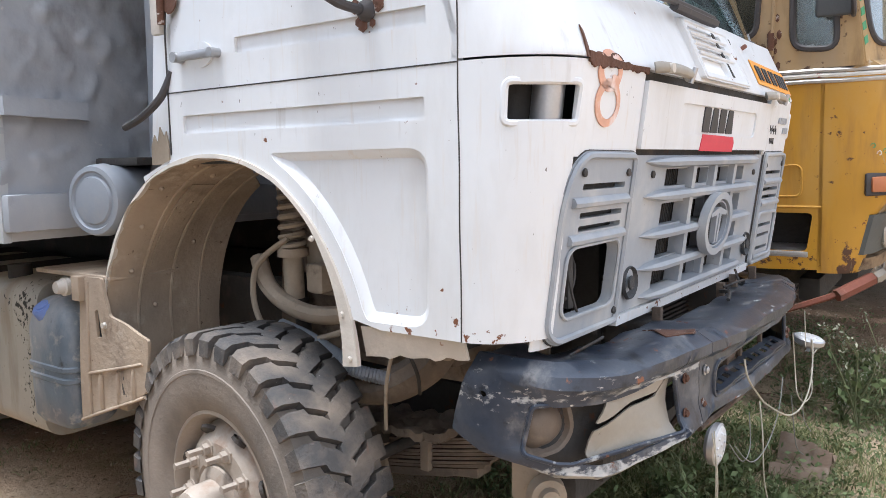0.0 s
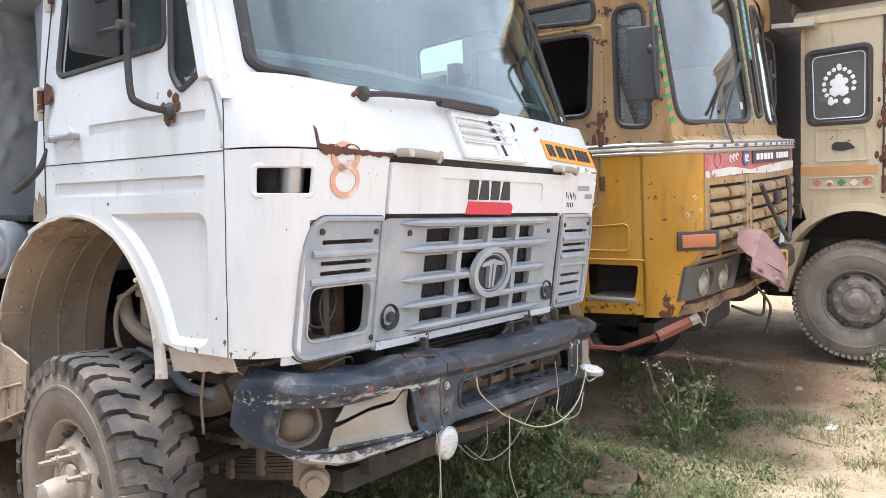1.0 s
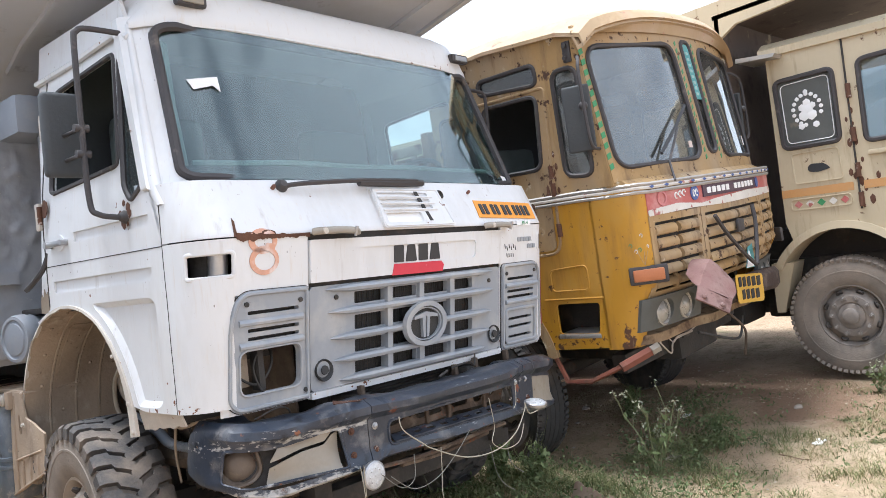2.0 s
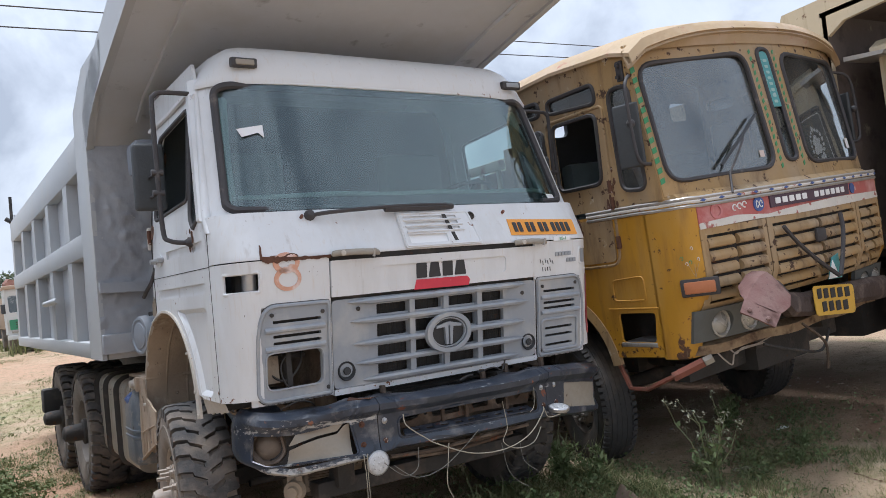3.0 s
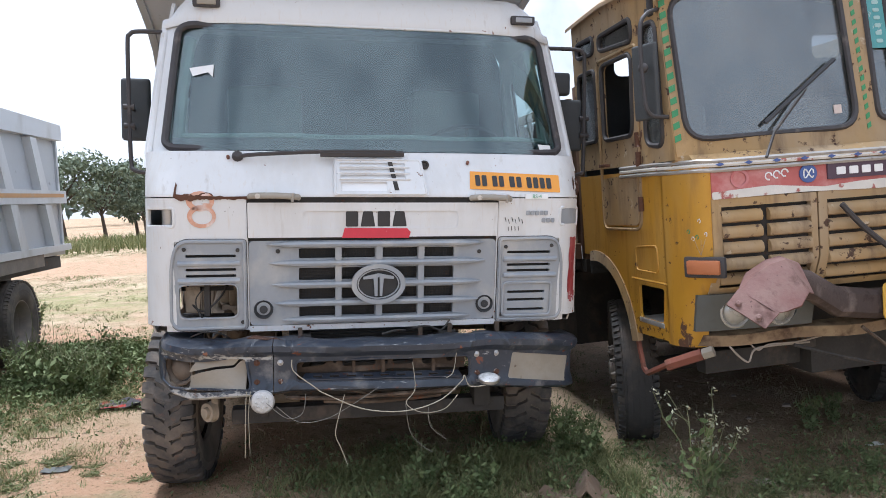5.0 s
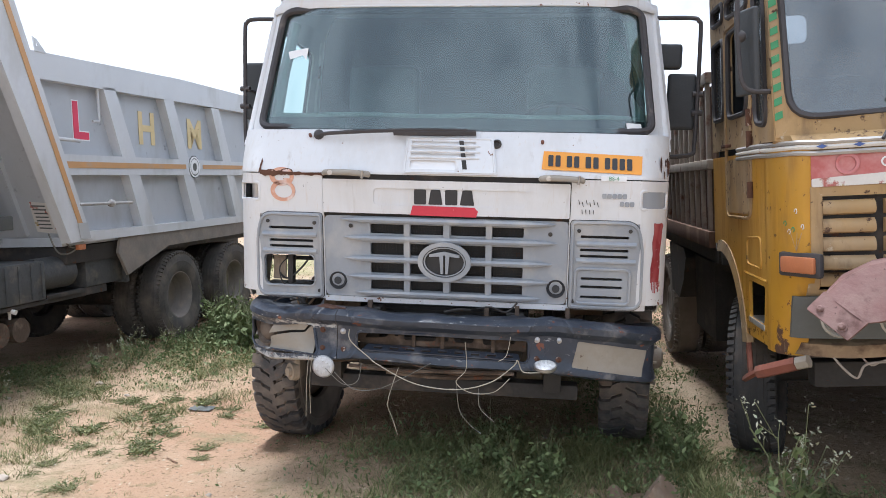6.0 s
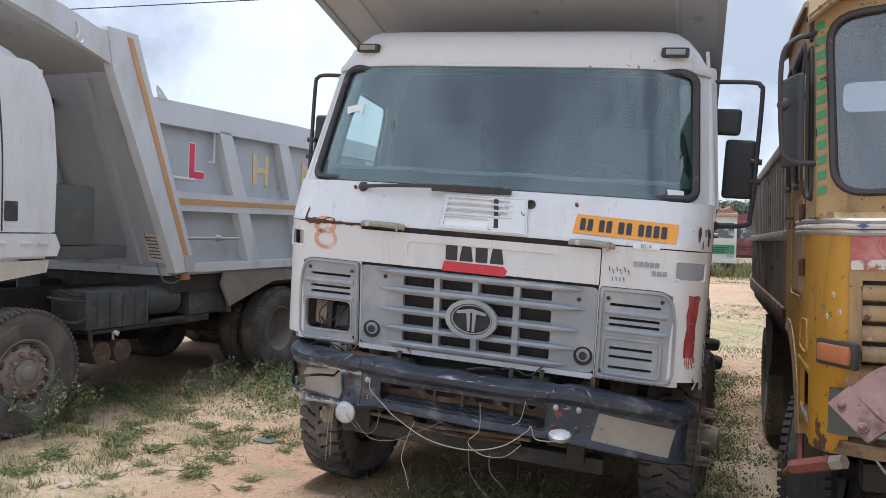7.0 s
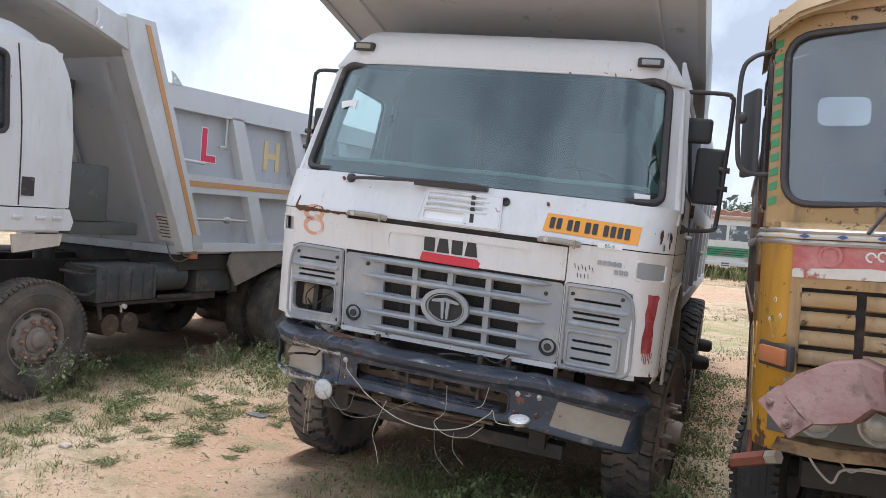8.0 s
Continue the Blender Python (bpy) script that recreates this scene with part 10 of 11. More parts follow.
# transit-mixer drum lying near the trees
mx_x, mx_y = -7.5, 43.5
mxr = thing("mixer_truck", pose(mx_x, mx_y, ground_z(mx_x, mx_y), 0, 0, -8) @ Matrix.Scale(0.66, 4), "tan concrete mixer with open cab frame", "truck", "vehicles parked across the yard")
bm = B()
lathe(bm, [(0.0005, -1.3), (0.45, -1.25), (0.75, -0.6), (0.85, 0.1), (0.7, 0.8), (0.35, 1.4), (0.0005, 1.42)], Matrix.Translation((0, 0, 1.35)) @ Matrix.Rotation(radians(82), 4, "Y"), 22)
part("drum", bm, M_FTAN, mxr)
bm = B()
for xx in (1.7, 2.9):
    rod(bm, (xx, -0.5, 0.5), (xx, -0.5, 2.0), 0.06)
    rod(bm, (xx, 0.6, 0.5), (xx, 0.6, 2.0), 0.06)
box(bm, 1.6, 3.0, -0.6, 0.7, 1.95, 2.05, 0.02)
box(bm, 1.6, 3.0, -0.6, 0.7, 0.4, 0.8, 0.02)
part("cab_frame", bm, M_GRY, mxr)
bm = B()
box(bm, -1.5, 1.5, -0.4, 0.4, 0.45, 0.65)
part("chassis", bm, M_DARK, mxr)
for xx in (-0.9, 0.8, 2.4):
    bm = B()
    rod(bm, (xx, -0.75, 0.4), (xx, -0.45, 0.4), 0.42, None, 16)
    part("wheel", bm, M_TYRE, mxr)

# sheds
for x0, x1, y0, hz, lab in ((-6.6, 3.0, 60.0, 2.25, "long open shed with a white sheet roof"), (-10.0, -7.2, 66.0, 1.7, "low shed with pale roof beyond the trucks")):
    gz = ground_z((x0 + x1) / 2, y0)
    sh = thing("shed", pose(x0, y0, gz), lab, "shed", "sheds")
    L = x1 - x0
    bm = B()
    loft(bm, [[(xx, -0.4, hz - 0.2), (xx, 2.5, hz + 0.75), (xx, 2.5, hz + 0.82), (xx, -0.4, hz - 0.12)] for xx in (-0.3, L + 0.3)])
    loft(bm, [[(xx, 2.5, hz + 0.75), (xx, 5.4, hz - 0.2), (xx, 5.4, hz - 0.12), (xx, 2.5, hz + 0.82)] for xx in (-0.3, L + 0.3)])
    part("roof", bm, M_ROOF, sh)
    bm = B()
    box(bm, 0, L, 0.3, 0.4, hz * 0.45, hz + 0.0)
    box(bm, 0, L, 5.0, 5.1, 0, hz)
    part("wall", bm, M_FTAN, sh)
    for xx in span(0.1, L - 0.1, 5):
        bm = B()
        rod(bm, (xx, 0, 0), (xx, 0, hz), 0.08)
        part("post", bm, M_GRY, sh)


# ---- trees ----
def leaf_material(name, a, b):
    m = bpy.data.materials.new(name)
    m.use_nodes = True
    nt = m.node_tree
    bs_ = nt.nodes["Principled BSDF"]
    geo = nt.nodes.new("ShaderNodeNewGeometry")
    rp = nt.nodes.new("ShaderNodeValToRGB")
    rp.color_ramp.elements[0].color, rp.color_ramp.elements[1].color = (*a, 1), (*b, 1)
    nt.links.new(geo.outputs["Random Per Island"], rp.inputs[0])
    nt.links.new(rp.outputs[0], bs_.inputs["Base Color"])
    bs_.inputs["Roughness"].default_value = 0.6
    bs_.inputs["Specular IOR Level"].default_value = 0.2
    return m


# leaf colours are paled: the haze of distance is mixed into them
M_LEAF = leaf_material("haze_paled_leaves", (0.135, 0.165, 0.115), (0.22, 0.255, 0.175))
M_LEAFF = leaf_material("hazy_far_leaves", (0.12, 0.155, 0.125), (0.16, 0.20, 0.15))
M_BARK = surf("grey_brown_bark", (0.12, 0.09, 0.07), 0.9, 0, 0.3, 4, (), 0.4, 20)


def cards(name, centres, size, material, rng, up=0.3):
    """Small bent leaves, two triangles each, joined in one mesh."""
    n = len(centres)
    c = np.asarray(centres)
    d = rng.normal(size=(n, 3))
    d[:, 2] += up
    d /= np.linalg.norm(d, axis=1)[:, None]
    e = np.cross(d, rng.normal(size=(n, 3)))
    e /= np.linalg.norm(e, axis=1)[:, None]
    s = size * rng.uniform(0.6, 1.4, size=(n, 1))
    v = np.stack([c - d * s, c + e * s * 0.45, c + d * s, c - e * s * 0.45], axis=1).reshape(-1, 3)
    i = np.arange(n)[:, None] * 4
    f = np.concatenate([i, i + 1, i + 2, i + 3], axis=1)
    me = bpy.data.meshes.new(name)
    me.from_pydata(v.tolist(), [], f.tolist())
    me.materials.append(material)
    return me


def tree_meshes(seed, height, spread, leaves, size, mat):
    rng = np.random.default_rng(seed)
    bm = B()
    trunk_top = Vector((rng.uniform(-0.3, 0.3), rng.uniform(-0.3, 0.3), height * 0.45))
    rod(bm, (0, 0, -0.1), trunk_top, 0.05 * height * 0.55, 0.03 * height * 0.5, 8)
    cs = []
    for k in range(9):
        a = 2 * math.pi * k / 9 + rng.uniform(-0.3, 0.3)
        r = spread * rng.uniform(0.35, 0.95)
        tip_ = Vector((r * math.cos(a), r * math.sin(a), height * rng.uniform(0.5, 0.95)))
        st_ = trunk_top * rng.uniform(0.6, 1.0)
        rod(bm, st_, tip_, 0.012 * height, 0.004 * height, 6)
        for j in range(3):
            cs.append((tip_ + Vector(rng.normal(size=3)) * spread * 0.22, spread * rng.uniform(0.22, 0.42)))
    cs.append((Vector((0, 0, height * 0.85)), spread * 0.45))
    pts = []
    for k in range(leaves):
        c, r = cs[int(rng.integers(len(cs)))]
        v = rng.normal(size=3)
        v = v / np.linalg.norm(v) * r * rng.uniform(0.55, 1.05)
        pts.append((c.x + v[0], c.y + v[1], max(0.3, c.z + v[2] * 0.75)))
    return mesh_of("trunk", bm, M_BARK), cards("crown", pts, size, mat, rng)


kinds = [tree_meshes(11 + k, 5.0 + 0.8 * k, 2.4 + 0.3 * k, 2600, 0.17, M_LEAF) for k in range(3)]
spots = [(-9.9, 50, 0.72), (-12.2, 49, 0.85), (-14.4, 48, 0.9), (-16.6, 45, 1.05), (-19.5, 49, 1.1), (-23, 47, 1.0), (-27, 50, 1.1), (-11.0, 53, 0.8), (-32, 52, 1.2), (-9.2, 51, 0.62), (2.6, 52, 0.72), (4.4, 53, 0.7), (7.6, 55, 0.7), (-38, 48, 1.1)]
for k, (x, y, s) in enumerate(spots):
    t = thing("tree", pose(x, y, ground_z(x, y), 0, 0, 67 * k) @ Matrix.Scale(s, 4), "leafy green bushy tree at the yard's edge", "tree", "trees round the yard")
    again("trunk", kinds[k % 3][0], t)
    again("crown", kinds[k % 3][1], t)
rng = np.random.default_rng(5)
pts = []
for k in range(150):
    x = rng.uniform(-150, 150)
    y = 120 + rng.uniform(-12, 25)
    r = rng.uniform(2.5, 5.0)
    hz = rng.uniform(2.0, 5.5)
    for j in range(110):
        v = rng.normal(size=3)
        v = v / np.linalg.norm(v) * r * rng.uniform(0.5, 1.0)
        pts.append((x + v[0] * 1.3, y + v[1], max(0.3, 0.7 + hz + v[2] * 0.8)))
wood = new("far_woods", cards("far_woods", pts, 0.75, M_LEAFF, rng))
tagged(wood, "hazy line of distant trees on the horizon", "trees", kind="stuff")

# poles and overhead wires
for x, y in ((8.5, 95), (12.0, 97), (-44, 15.7), (50, 20.5)):
    pl_ = thing("power_pole", pose(x, y, ground_z(x, y)), "slim grey concrete power pole", "pole", "power poles")
    bm = B()
    rod(bm, (0, 0, 0), (0, 0, 9.5), 0.16, 0.10, 8)
    part("pole", bm, M_FWHT, pl_)
    bm = B()
    box(bm, -0.9, 0.9, -0.06, 0.06, 8.9, 9.05)
    part("crossarm", bm, M_GRY, pl_)
for dz, dy in ((0.0, 0.0), (-0.45, 0.25)):
    bm = B()
    a, b = Vector((-44, 15.6 + dy, 9.9 + dz)), Vector((50, 20.4 + dy, 9.9 + dz))
    pts_ = [a.lerp(b, t) + Vector((0, 0, -0.5 * 4 * t * (1 - t))) for t in span(0, 1, 40)]
    tube(bm, pts_, 0.018, 5)
    w_ob = new("overhead_wire", mesh_of("overhead_wire", bm, M_DARK))
    tagged(w_ob, "thin black overhead power line", "wire", "overhead wires", "structure")

# ---- grass, weeds, litter ----
M_GRASS = leaf_material("mixed_grass", (0.10, 0.125, 0.045), (0.27, 0.265, 0.125))
M_STRAW = leaf_material("dry_grass", (0.25, 0.215, 0.11), (0.44, 0.38, 0.23))
M_HERB = leaf_material("broad_leaf_herbs", (0.085, 0.12, 0.045), (0.185, 0.22, 0.10))
M_SEED = leaf_material("pale_seed_heads", (0.28, 0.29, 0.20), (0.45, 0.44, 0.33))
M_STALK = surf("weed_stalk", (0.16, 0.17, 0.08), 0.8, 0, 0.2, 8, (), 0.0)


def bump_at(x, y, cx, cy, rx, ry):
    return math.exp(-((x - cx) / rx) ** 2 - ((y - cy) / ry) ** 2)


LUSH = ((0.25, -0.15, 0.75, 0.55), (1.35, 0.55, 0.45, 0.9), (1.2, 3.2, 0.45, 2.5), (1.6, -0.5, 0.7, 0.25), (0.3, 0.7, 0.8, 0.5), (0.5, 0.35, 0.6, 0.35), (2.7, -0.1, 0.6, 0.35), (-3.2, 3.6, 0.55, 1.1), (-2.75, 4.6, 0.6, 1.5), (-2.45, 3.5, 0.45, 0.5), (-4.3, 2.2, 0.5, 0.6), (0.9, 0.15, 0.5, 0.4), (3.4, 0.3, 0.6, 0.4), (-2.3, 7.5, 0.9, 2.0), (1.3, 7.5, 0.7, 2.0), (3.9, -1.6, 0.7, 0.5), (-2.6, 3.0, 0.5, 0.7))
DRY = ((-3.3, 1.2, 1.0, 1.6), (-3.4, 2.4, 0.7, 1.0), (-4.1, 1.5, 0.6, 0.9), (-2.7, 2.6, 0.6, 0.9), (-2.6, -0.2, 0.8, 0.5), (-3.1, 2.0, 0.7, 1.3), (-2.9, 0.6, 0.5, 0.7), (2.6, -1.3, 1.2, 0.6), (3.9, -1.2, 0.8, 0.7), (-2.6, 9.0, 3.5, 4.0), (1.0, 12, 3.0, 5.0), (-3.8, 0.0, 0.8, 0.6), (-2.0, 1.5, 0.3, 0.5), (1.8, -0.8, 0.9, 0.5), (2.3, -0.5, 0.7, 0.5), (-4, 14, 5, 5))
BARE = ((-1.75, 1.0, 0.45, 1.2), (-2.1, 0.2, 0.5, 0.5), (-1.3, -0.3, 0.6, 0.4), (1.6, 1.4, 0.25, 0.8), (4.6, 0.2, 1.2, 0.6), (-2.2, 5.6, 0.35, 1.2))


def cover(zone, x, y):
    return min(1.0, sum(bump_at(x, y, *z) for z in zone))


def blades(name, n, region, dens, hgt, wid, material, seed, lean=0.5):
    rng = np.random.default_rng(seed)
    x0, x1, y0, y1 = region
    vs, fs = [], []
    tries = 0
    while len(fs) < n * 2 and tries < n * 40:
        tries += 1
        x, y = rng.uniform(x0, x1), rng.uniform(y0, y1)
        p = dens(x, y)
        if rng.uniform() > p:
            continue
        z = ground_z(x, y) - 0.008
        tuft = int(rng.integers(2, 6))
        for _ in range(tuft):
            px, py = x + rng.normal() * 0.02, y + rng.normal() * 0.02
            a = rng.uniform(0, 2 * math.pi)
            h = hgt * rng.uniform(0.35, 1.15) * (0.5 + 0.7 * p)
            w = wid * rng.uniform(0.6, 1.3)
            l = h * lean * rng.uniform(0.2, 1.6)
            ca, sa = math.cos(a), math.sin(a)
            b = rng.uniform(0, 2 * math.pi)
            wx, wy = math.cos(b) * w, math.sin(b) * w
            i = len(vs)
            vs += [(px - wx, py - wy, z), (px + wx, py + wy, z), (px + ca * l * 0.35 + wx * 0.8, py + sa * l * 0.35 + wy * 0.8, z + h * 0.6), (px + ca * l * 0.35 - wx * 0.8, py + sa * l * 0.35 - wy * 0.8, z + h * 0.6), (px + ca * l, py + sa * l, z + h)]
            fs += [(i, i + 1, i + 2, i + 3), (i + 3, i + 2, i + 4)]
    me = bpy.data.meshes.new(name)
    me.from_pydata(vs, [], fs)
    me.materials.append(material)
    return new(name, me)


NEAR = (-5.2, 5.4, -2.6, 7.0)
clump = lambda x, y, t: max(0.0, min(1.0, 2.6 * (0.62 * noise.noise(Vector((x * 1.5, y * 1.5, t))) + 0.5 * noise.noise(Vector((x * 4.3, y * 4.3, t + 2))) + 0.02)))
patchy = lambda x, y, s, t: max(0.0, min(1.0, (noise.noise(Vector((x * s, y * s, t))) + 0.25) * 1.6))
tagged(blades("grass", 80000, NEAR, lambda x, y: max(cover(LUSH, x, y) * (0.25 + 0.75 * patchy(x, y, 2.2, 1.0)), 0.95 * clump(x, y, 7.0) * min(1.0, 0.12 + cover(DRY, x, y))) * (1 - 0.8 * cover(BARE, x, y)), 0.070, 0.0026, M_GRASS, 3, 1.1), "short green grass growing in patches between the trucks", "grass", kind="stuff")
tagged(blades("dry_grass", 36000, NEAR, lambda x, y: (0.10 + 0.9 * cover(DRY, x, y)) * (0.06 + clump(x, y, 4.0)) * (1 - 0.8 * cover(BARE, x, y)), 0.052, 0.0024, M_STRAW, 4, 1.3), "sparse straw-coloured dry grass on sandy soil", "grass", kind="stuff")
tagged(blades("seeding_grass", 500, (-4.6, -2.0, 0.2, 5.0), lambda x, y: min(1.0, cover(DRY, x, y) + 0.7 * cover(LUSH, x, y)) * patchy(x, y, 2.6, 11.0) * (1 - cover(BARE, x, y)), 0.24, 0.0018, M_STRAW, 14, 0.6), "tall dry seeding grass along the parked tipper", "grass", kind="stuff")
tagged(blades("field_grass", 85000, (-16, 12, 7.0, 40.0), lambda x, y: (0.05 + 0.95 * patchy(x, y, 0.9, 2.0) ** 1.5) * (0.15 if (17.8 < y + 0.15 * x < 26.8) else 1.0), 0.06, 0.0045, M_GRASS, 5, 1.2), "rough green grass across the open yard", "grass", kind="stuff")
tagged(blades("field_straw", 45000, (-16, 12, 7.0, 40.0), lambda x, y: (0.1 + 0.9 * patchy(x, y, 0.5, 6.0)) * (0.15 if (17.8 < y + 0.15 * x < 26.8) else 1.0), 0.055, 0.0045, M_STRAW, 6, 1.2), "dry straw tufts across the open yard", "grass", kind="stuff")
tagged(blades("tall_grass", 7000, (-14, 12, 31.0, 44.0), lambda x, y: 0.4 + 0.6 * patchy(x, y, 0.3, 8.0), 0.55, 0.02, M_GRASS, 7), "tall green grass round the parked trucks", "grass", kind="stuff")

tagged(blades("verge_grass", 9000, (-0.9, 1.5, -0.55, 1.3), lambda x, y: (0.2 + 0.8 * patchy(x, y, 3.0, 5.0)) * max(bump_at(x, y, 0.35, 0.35, 0.75, 0.6), bump_at(x, y, 1.35, 0.5, 0.3, 0.7)), 0.13, 0.0034, M_GRASS, 41, 1.0), "thick green grass under the truck bumper", "grass", kind="stuff")
rng = np.random.default_rng(21)
hl = []
tries = 0
while len(hl) < 24000 and tries < 600000:
    tries += 1
    x, y = rng.uniform(NEAR[0], NEAR[1]), rng.uniform(NEAR[2], NEAR[3])
    p = cover(LUSH, x, y) * patchy(x, y, 3.1, 9.0)
    if rng.uniform() > p:
        continue
    z = ground_z(x, y)
    for _ in range(5):
        hl.append((x + rng.normal() * 0.035, y + rng.normal() * 0.035, z + abs(rng.normal()) * 0.045 * (0.6 + p) + 0.008))
tagged(new("ground_herbs", cards("ground_herbs", hl, 0.015, M_HERB, rng, 0.0)), "low broad-leaved green herbs covering the soil", "herbs", kind="stuff")


# a thick green bed of herbs behind the white truck's wheel ruts
rng = np.random.default_rng(77)
hb = []
for k in range(2600):
    x, y = -2.75 + 0.42 * rng.normal(), 4.7 + 0.75 * rng.normal()
    top = 0.34 * bump_at(x, y, -2.75, 4.7, 0.75, 1.3) * (0.6 + 0.5 * patchy(x, y, 2.5, 3.0))
    z = ground_z(x, y)
    for _ in range(6):
        hb.append((x + rng.normal() * 0.03, y + rng.normal() * 0.03, z + top * rng.uniform(0.35, 1.05)))
tagged(new("herb_bed", cards("herb_bed", hb, 0.024, M_HERB, rng, 0.0)), "thick bed of green broad-leaved herbs", "herbs", kind="stuff")


def weed(seed, height, branches, leafy, seedy, wide=1.0):
    """Meshes of one tall weed: stalks, leaves, seed heads."""
    r = np.random.default_rng(seed)
    bm = B()
    lv, sd = [], []
    for k in range(branches):
        a = 2 * math.pi * k / branches + r.uniform(-0.4, 0.4)
        sp = r.uniform(0.15, 0.55) * wide
        h = height * r.uniform(0.6, 1.0)
        pth = [Vector((0, 0, 0))]
        for s in (0.35, 0.7, 1.0):
            pth.append(Vector((math.cos(a) * sp * h * s ** 1.3 + r.normal() * 0.012, math.sin(a) * sp * h * s ** 1.3 + r.normal() * 0.012, h * s)))
        tube(bm, pth, 0.0035, 4)
        for j in range(int(leafy)):
            t = r.uniform(0.1, 0.95)
            i = min(int(t * 3), 2)
            q = pth[i].lerp(pth[i + 1], t * 3 - i)
            lv.append((q.x + r.normal() * 0.025, q.y + r.normal() * 0.025, q.z + r.normal() * 0.012))
        for j in range(3):
            tw = pth[2].lerp(pth[3], r.uniform(0, 1))
            tp_ = tw + Vector((r.normal() * 0.05, r.normal() * 0.05, (abs(r.normal()) * 0.07 + 0.02) * min(1.0, height / 0.3)))
            tube(bm, [tw, tp_], 0.002, 3)
            for m_ in range(int(seedy)):
                sd.append((tp_.x + r.normal() * 0.014, tp_.y + r.normal() * 0.014, tp_.z + r.normal() * 0.014))
    st_ = mesh_of("stalk", bm, M_STALK)
    lf_ = cards("leaves", lv, 0.026 if height > 0.1 else 0.013, M_HERB if height > 0.1 else M_GRASS, r, 0.2)
    sd_ = cards("seed_heads", sd, 0.010, M_SEED, r, 0.2) if sd else None
    return st_, lf_, sd_


WK = [weed(1, 0.42, 7, 10, 7), weed(2, 0.34, 8, 34, 0), weed(3, 0.30, 5, 14, 5), weed(4, 0.055, 16, 16, 0, 6.5), weed(5, 0.55, 9, 40, 2)]
rng = np.random.default_rng(33)
WP = [(1.78, -0.22, 0, 1.25), (1.88, -0.12, 2, 1.0), (2.45, -0.10, 3, 1.0), (2.75, -0.05, 3, 1.1), (3.0, -0.1, 1, 0.5), (2.2, -0.2, 3, 1.0), (2.1, 0.15, 3, 1.0), (2.6, -0.3, 1, 0.45),
      (-3.2, 4.1, 1, 1.5), (-3.05, 3.8, 1, 1.3), (-3.3, 4.4, 4, 0.9), (-2.9, 4.2, 1, 1.2), (-3.1, 4.6, 4, 0.8), (-2.7, 4.0, 1, 1.1), (-2.45, 3.6, 4, 0.85), (-2.6, 3.45, 1, 1.4), (-2.35, 3.8, 1, 1.3), (-2.55, 3.9, 4, 0.9), (-2.75, 3.7, 1, 1.2), (-2.3, 3.3, 1, 1.0), (-2.65, 5.2, 4, 0.9),
      (-3.98, 0.72, 0, 0.9), (-3.85, 0.85, 0, 1.0), (-3.7, 0.6, 2, 1.0), (-4.0, 0.45, 2, 1.2), (-3.75, 1.1, 0, 0.8), (-3.65, 2.35, 2, 0.8), (-3.5, 2.6, 0, 0.8), (-3.6, 3.0, 2, 0.8), (-3.45, 3.3, 2, 0.9), (-4.1, 2.0, 3, 1.2), (-4.3, 1.6, 3, 1.2), (-3.4, 1.6, 3, 0.9), (-3.2, 1.05, 3, 1.0), (-2.85, 1.55, 3, 0.7), (-2.2, 0.75, 3, 0.9), (-2.35, 0.30, 3, 0.5), (-1.75, 0.55, 3, 0.6), (-2.6, 0.1, 3, 0.6), (-2.9, 0.55, 3, 0.8), (-3.3, 0.3, 3, 0.7), (-1.9, 1.25, 3, 0.6), (-2.45, 1.2, 3, 0.7),
      (1.28, 0.75, 1, 1.0), (1.35, 0.5, 1, 0.9), (1.18, 0.95, 4, 0.55), (1.45, 0.9, 1, 0.8), (0.35, -0.1, 1, 0.7), (0.1, 0.05, 1, 0.7), (0.55, 0.1, 1, 0.8), (-0.2, -0.05, 3, 1.0), (0.25, 0.25, 1, 0.8), (0.75, -0.2, 3, 1.0),
      (4.0, -1.3, 2, 0.8), (3.6, -0.9, 3, 0.6), (4.2, -1.0, 2, 0.9), (3.1, -1.2, 3, 0.5), (3.2, 0.75, 1, 0.8), (3.5, 0.9, 1, 0.7),
      (-2.1, 7.0, 2, 0.9), (-2.5, 8.0, 3, 1.2), (-1.9, 9.5, 2, 1.0), (-3.0, 10.5, 2, 1.2), (-2.3, 12.2, 3, 1.5), (-4.5, 9.0, 4, 0.8), (1.2, 6.5, 1, 0.9)]
WP += [(float(rng.uniform(-3.7, -1.55)), float(rng.uniform(-0.7, 1.9)), 3, float(rng.uniform(0.35, 1.1))) for k in range(34)]
for k, (x, y, kd, s) in enumerate(WP):
    w = thing("weed", pose(x, y, ground_z(x, y) - 0.01, 0, 0, float(rng.uniform(0, 360))) @ Matrix.Scale(s, 4), ("branching dry weed with pale seed heads", "leafy green weed growing in sandy soil", "thin seeding weed among the grass", "low spreading green weed on soil", "bushy leafy green weed by the trucks")[kd], "weed", "weeds in the yard")
    tagged(again("stalk", WK[kd][0], w), kind="stuff")
    tagged(again("leaves", WK[kd][1], w), kind="stuff")
    if WK[kd][2]:
        tagged(again("seed_heads", WK[kd][2], w), kind="stuff")

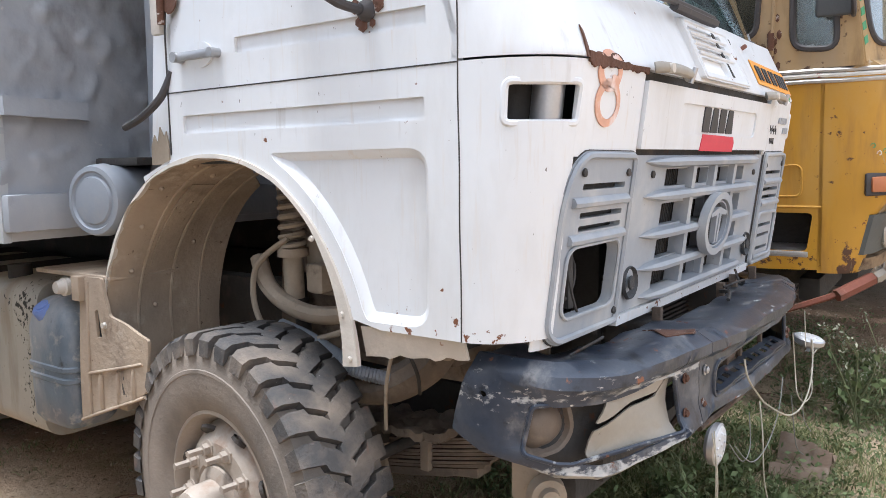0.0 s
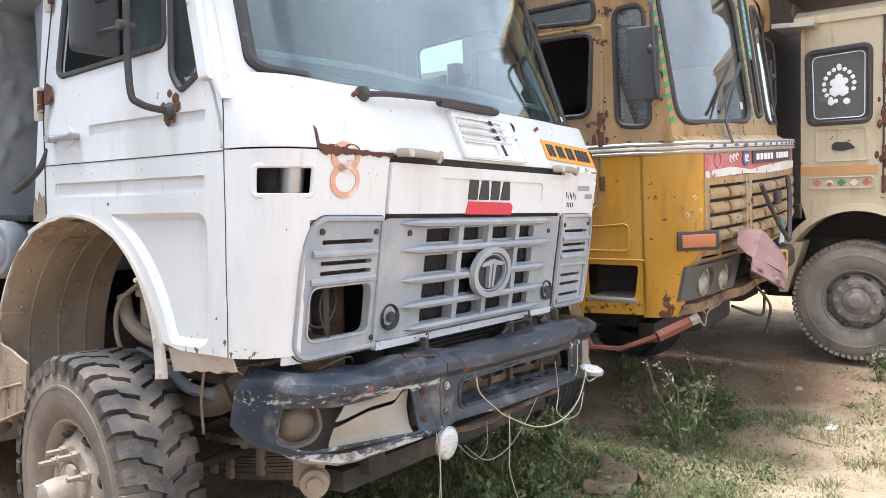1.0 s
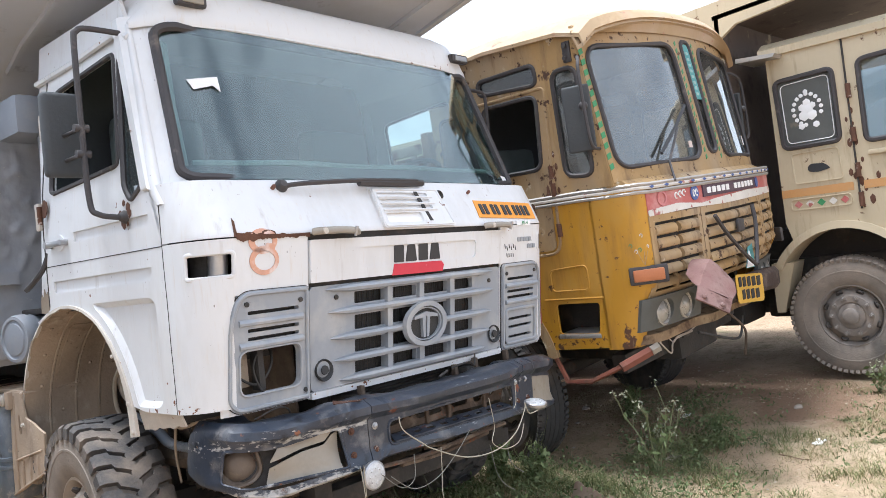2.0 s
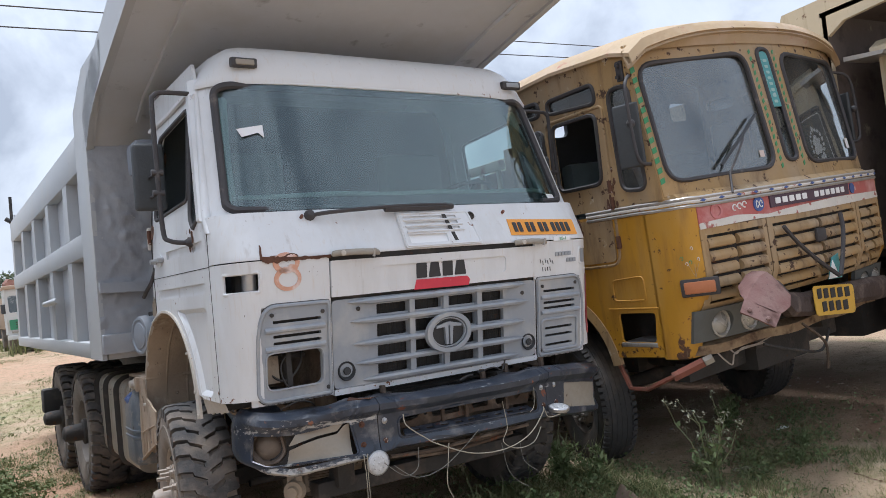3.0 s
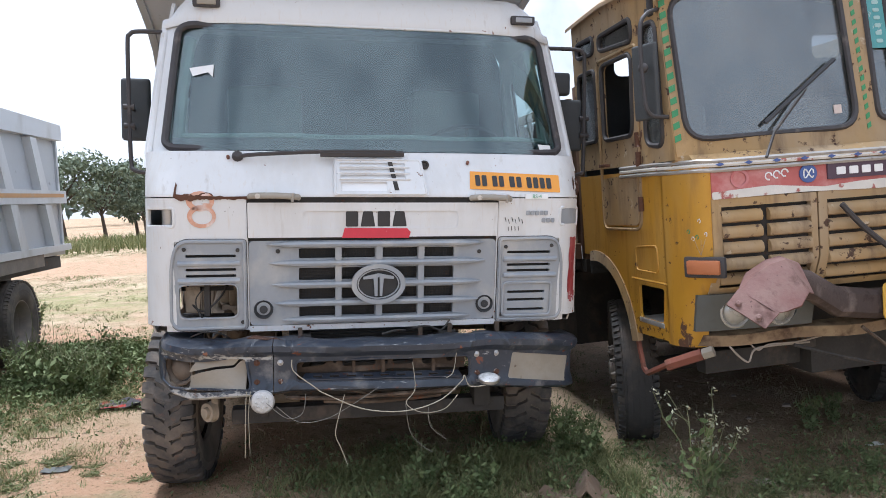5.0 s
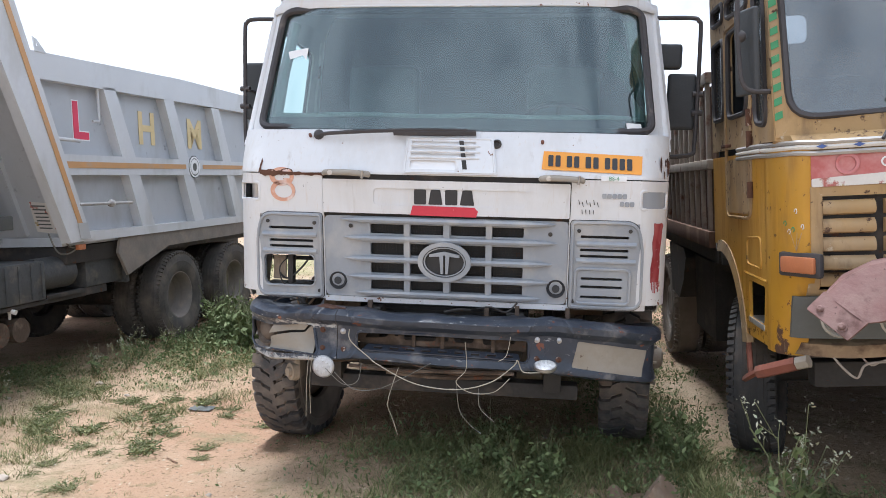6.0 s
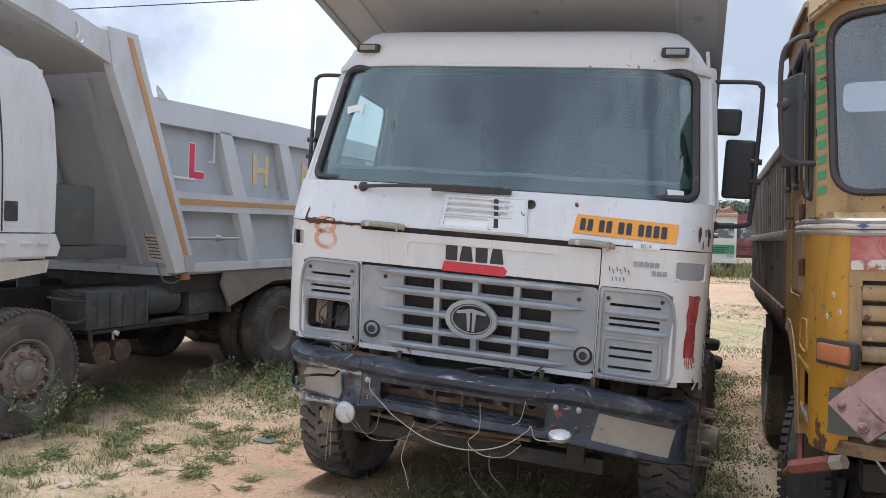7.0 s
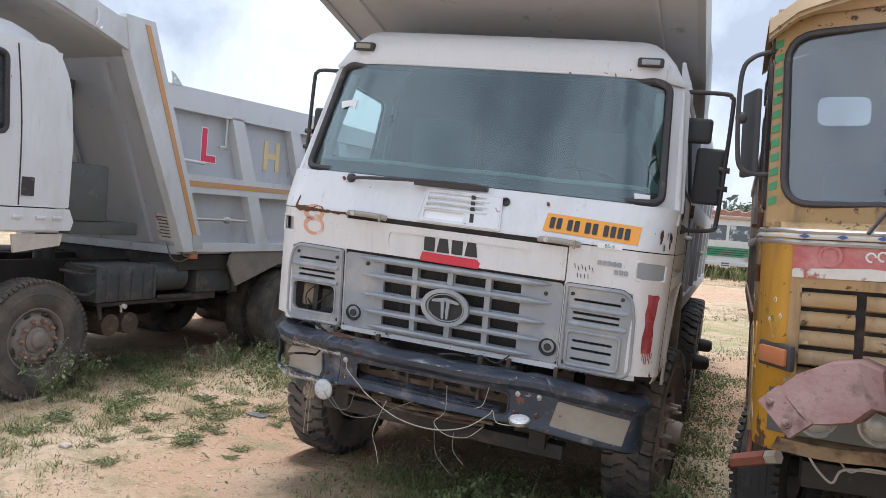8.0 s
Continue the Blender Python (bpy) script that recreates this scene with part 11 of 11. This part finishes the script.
# crumbs of soil and fine gravel
M_CRUMB = leaf_material("soil_crumbs", (0.20, 0.14, 0.09), (0.50, 0.40, 0.29))
rng = np.random.default_rng(91)
cv, cf = [], []
while len(cf) < 8 * 9000:
    x, y = rng.uniform(-4.6, 4.8), rng.uniform(-1.8, 4.2)
    if rng.uniform() > 0.15 + 0.85 * patchy(x, y, 2.3, 15.0):
        continue
    r = 0.0035 + 0.011 * rng.uniform() ** 5
    c = (x, y, ground_z(x, y) + 0.2 * r)
    i = len(cv)
    for dx, dy, dz in ((1, 0, 0), (0, 1, 0), (-1, 0, 0), (0, -1, 0), (0, 0, 0.8), (0, 0, -0.8)):
        q = rng.uniform(0.6, 1.4, 3) * r
        cv.append((c[0] + dx * q[0] + 0.3 * r * rng.normal(), c[1] + dy * q[1] + 0.3 * r * rng.normal(), c[2] + dz * q[2]))
    for a, b in ((0, 1), (1, 2), (2, 3), (3, 0)):
        cf += [(i + a, i + b, i + 4), (i + b, i + a, i + 5)]
cme = bpy.data.meshes.new("soil_crumbs")
cme.from_pydata(cv, [], cf)
cme.materials.append(M_CRUMB)
tagged(new("soil_crumbs", cme), "loose soil crumbs and fine gravel", "gravel", kind="stuff")

# stones, twigs, scraps
M_STONE = surf("pale_dusty_stone", (0.40, 0.34, 0.28), 0.9, 0, 0.2, 12, (), 0.3, 60, piece=0.25)
bm = B()
bmesh.ops.create_icosphere(bm, subdivisions=2, radius=0.03)
for v in bm.verts:
    v.co *= 1 + 0.35 * noise.noise(v.co * 40)
    v.co.z *= 0.6
stone_me = mesh_of("stone", bm, M_STONE, 30)
rng = np.random.default_rng(8)
for k in range(70):
    x, y = float(rng.uniform(-4.4, 4.6)), float(rng.uniform(-1.6, 6.0))
    s = float(rng.uniform(0.25, 0.9)) if k > 6 else float(rng.uniform(1.0, 1.6))
    st = new("stone", stone_me)
    st.matrix_basis = pose(x, y, ground_z(x, y) + 0.004 * s, 0, 0, float(rng.uniform(0, 360))) @ Matrix.Scale(s, 4)
    tagged(st, "small pale dusty stone lying on the soil", "stone", "stones on the ground")
for k in range(26):
    x, y = float(rng.uniform(-4.0, 4.4)), float(rng.uniform(-1.2, 4.5))
    a = float(rng.uniform(0, 6.28))
    L = float(rng.uniform(0.08, 0.28))
    bm = B()
    pt = [Vector((x + math.cos(a) * L * t + 0.01 * math.sin(9 * t), y + math.sin(a) * L * t, 0)) for t in (-0.5, -0.15, 0.2, 0.5)]
    for p in pt:
        p.z = ground_z(p.x, p.y) + 0.008
    tube(bm, pt, 0.004, 5)
    tagged(new("twig", mesh_of("twig", bm, M_WOOD)), "thin dry brown twig on the ground", "twig", "twigs on the ground")
# bent sheet lying under the bumper, scraps of paper, rag
M_SHEET = surf("rusty_brown_sheet", (0.24, 0.165, 0.115), 0.8, 0.1, 0.25, 5, (((0.34, 0.28, 0.22), 6, 0.5, 0.75, ONE, 0.9),), 0.2, 40)
bm = B()
sx, sy = 1.06, -0.10
skin(bm, lambda u, v: Vector((sx + u, sy + v + 0.05 * u, ground_z(sx, sy) + 0.02 + 0.15 * max(0.0, 1 - abs(u - 0.05 - 0.4 * v) / 0.09) * (0.7 + 1.2 * v) + 0.05 * max(0.0, 1 - abs(u + 0.12 + 0.3 * v) / 0.06) + 0.025 * noise.noise(Vector((u * 14, v * 14, 5))))), span(-0.20, 0.20, 30), span(-0.12, 0.13, 18), 0.006, lambda u, v: (0, 0, -1))
tagged(new("bent_sheet", mesh_of("bent_sheet", bm, M_SHEET)), "crumpled rusty brown metal sheet on grass", "scrap metal")
M_RAG = surf("dark_rag", (0.05, 0.045, 0.05), 0.9, 0, 0.3, 9, (((0.35, 0.04, 0.03), 5, 0.52, 0.56, ONE, 0.9),), 0.3, 60)
bm = B()
rx_, ry_ = -1.95, 2.95
skin(bm, lambda u, v: Vector((rx_ + u * 1.2, ry_ + v, ground_z(rx_, ry_) + 0.02 + 0.05 * abs(noise.noise(Vector((u * 9, v * 9, 3)))))), span(-0.24, 0.24, 18), span(-0.15, 0.15, 12), 0.006, lambda u, v: (0, 0, -1))
tagged(new("rag", mesh_of("rag", bm, M_RAG)), "crumpled black and red rag on the soil", "rag")
for x, y, s, mt, lb in ((2.25, -0.07, 0.07, M_STONE, "pale leaf-like scrap lying on the grass"), (3.0, -0.85, 0.06, M_STICK, "crumpled white paper scrap on soil"), (-2.15, 1.35, 0.09, M_GRY, "flattened grey plastic scrap on sand"), (-1.55, 2.2, 0.06, M_STICK, "small white scrap beside the wheel"), (3.4, 0.35, 0.05, M_STICK, "white scrap under the lorry")):
    bm = B()
    skin(bm, lambda u, v: Vector((x + u, y + v, ground_z(x, y) + 0.012 + 0.02 * noise.noise(Vector((u * 40, v * 40, x))))), span(-s, s, 6), span(-s * 0.6, s * 0.6, 5), 0.003, lambda u, v: (0, 0, -1))
    tagged(new("scrap", mesh_of("scrap", bm, mt)), lb, "litter", "litter on the ground")
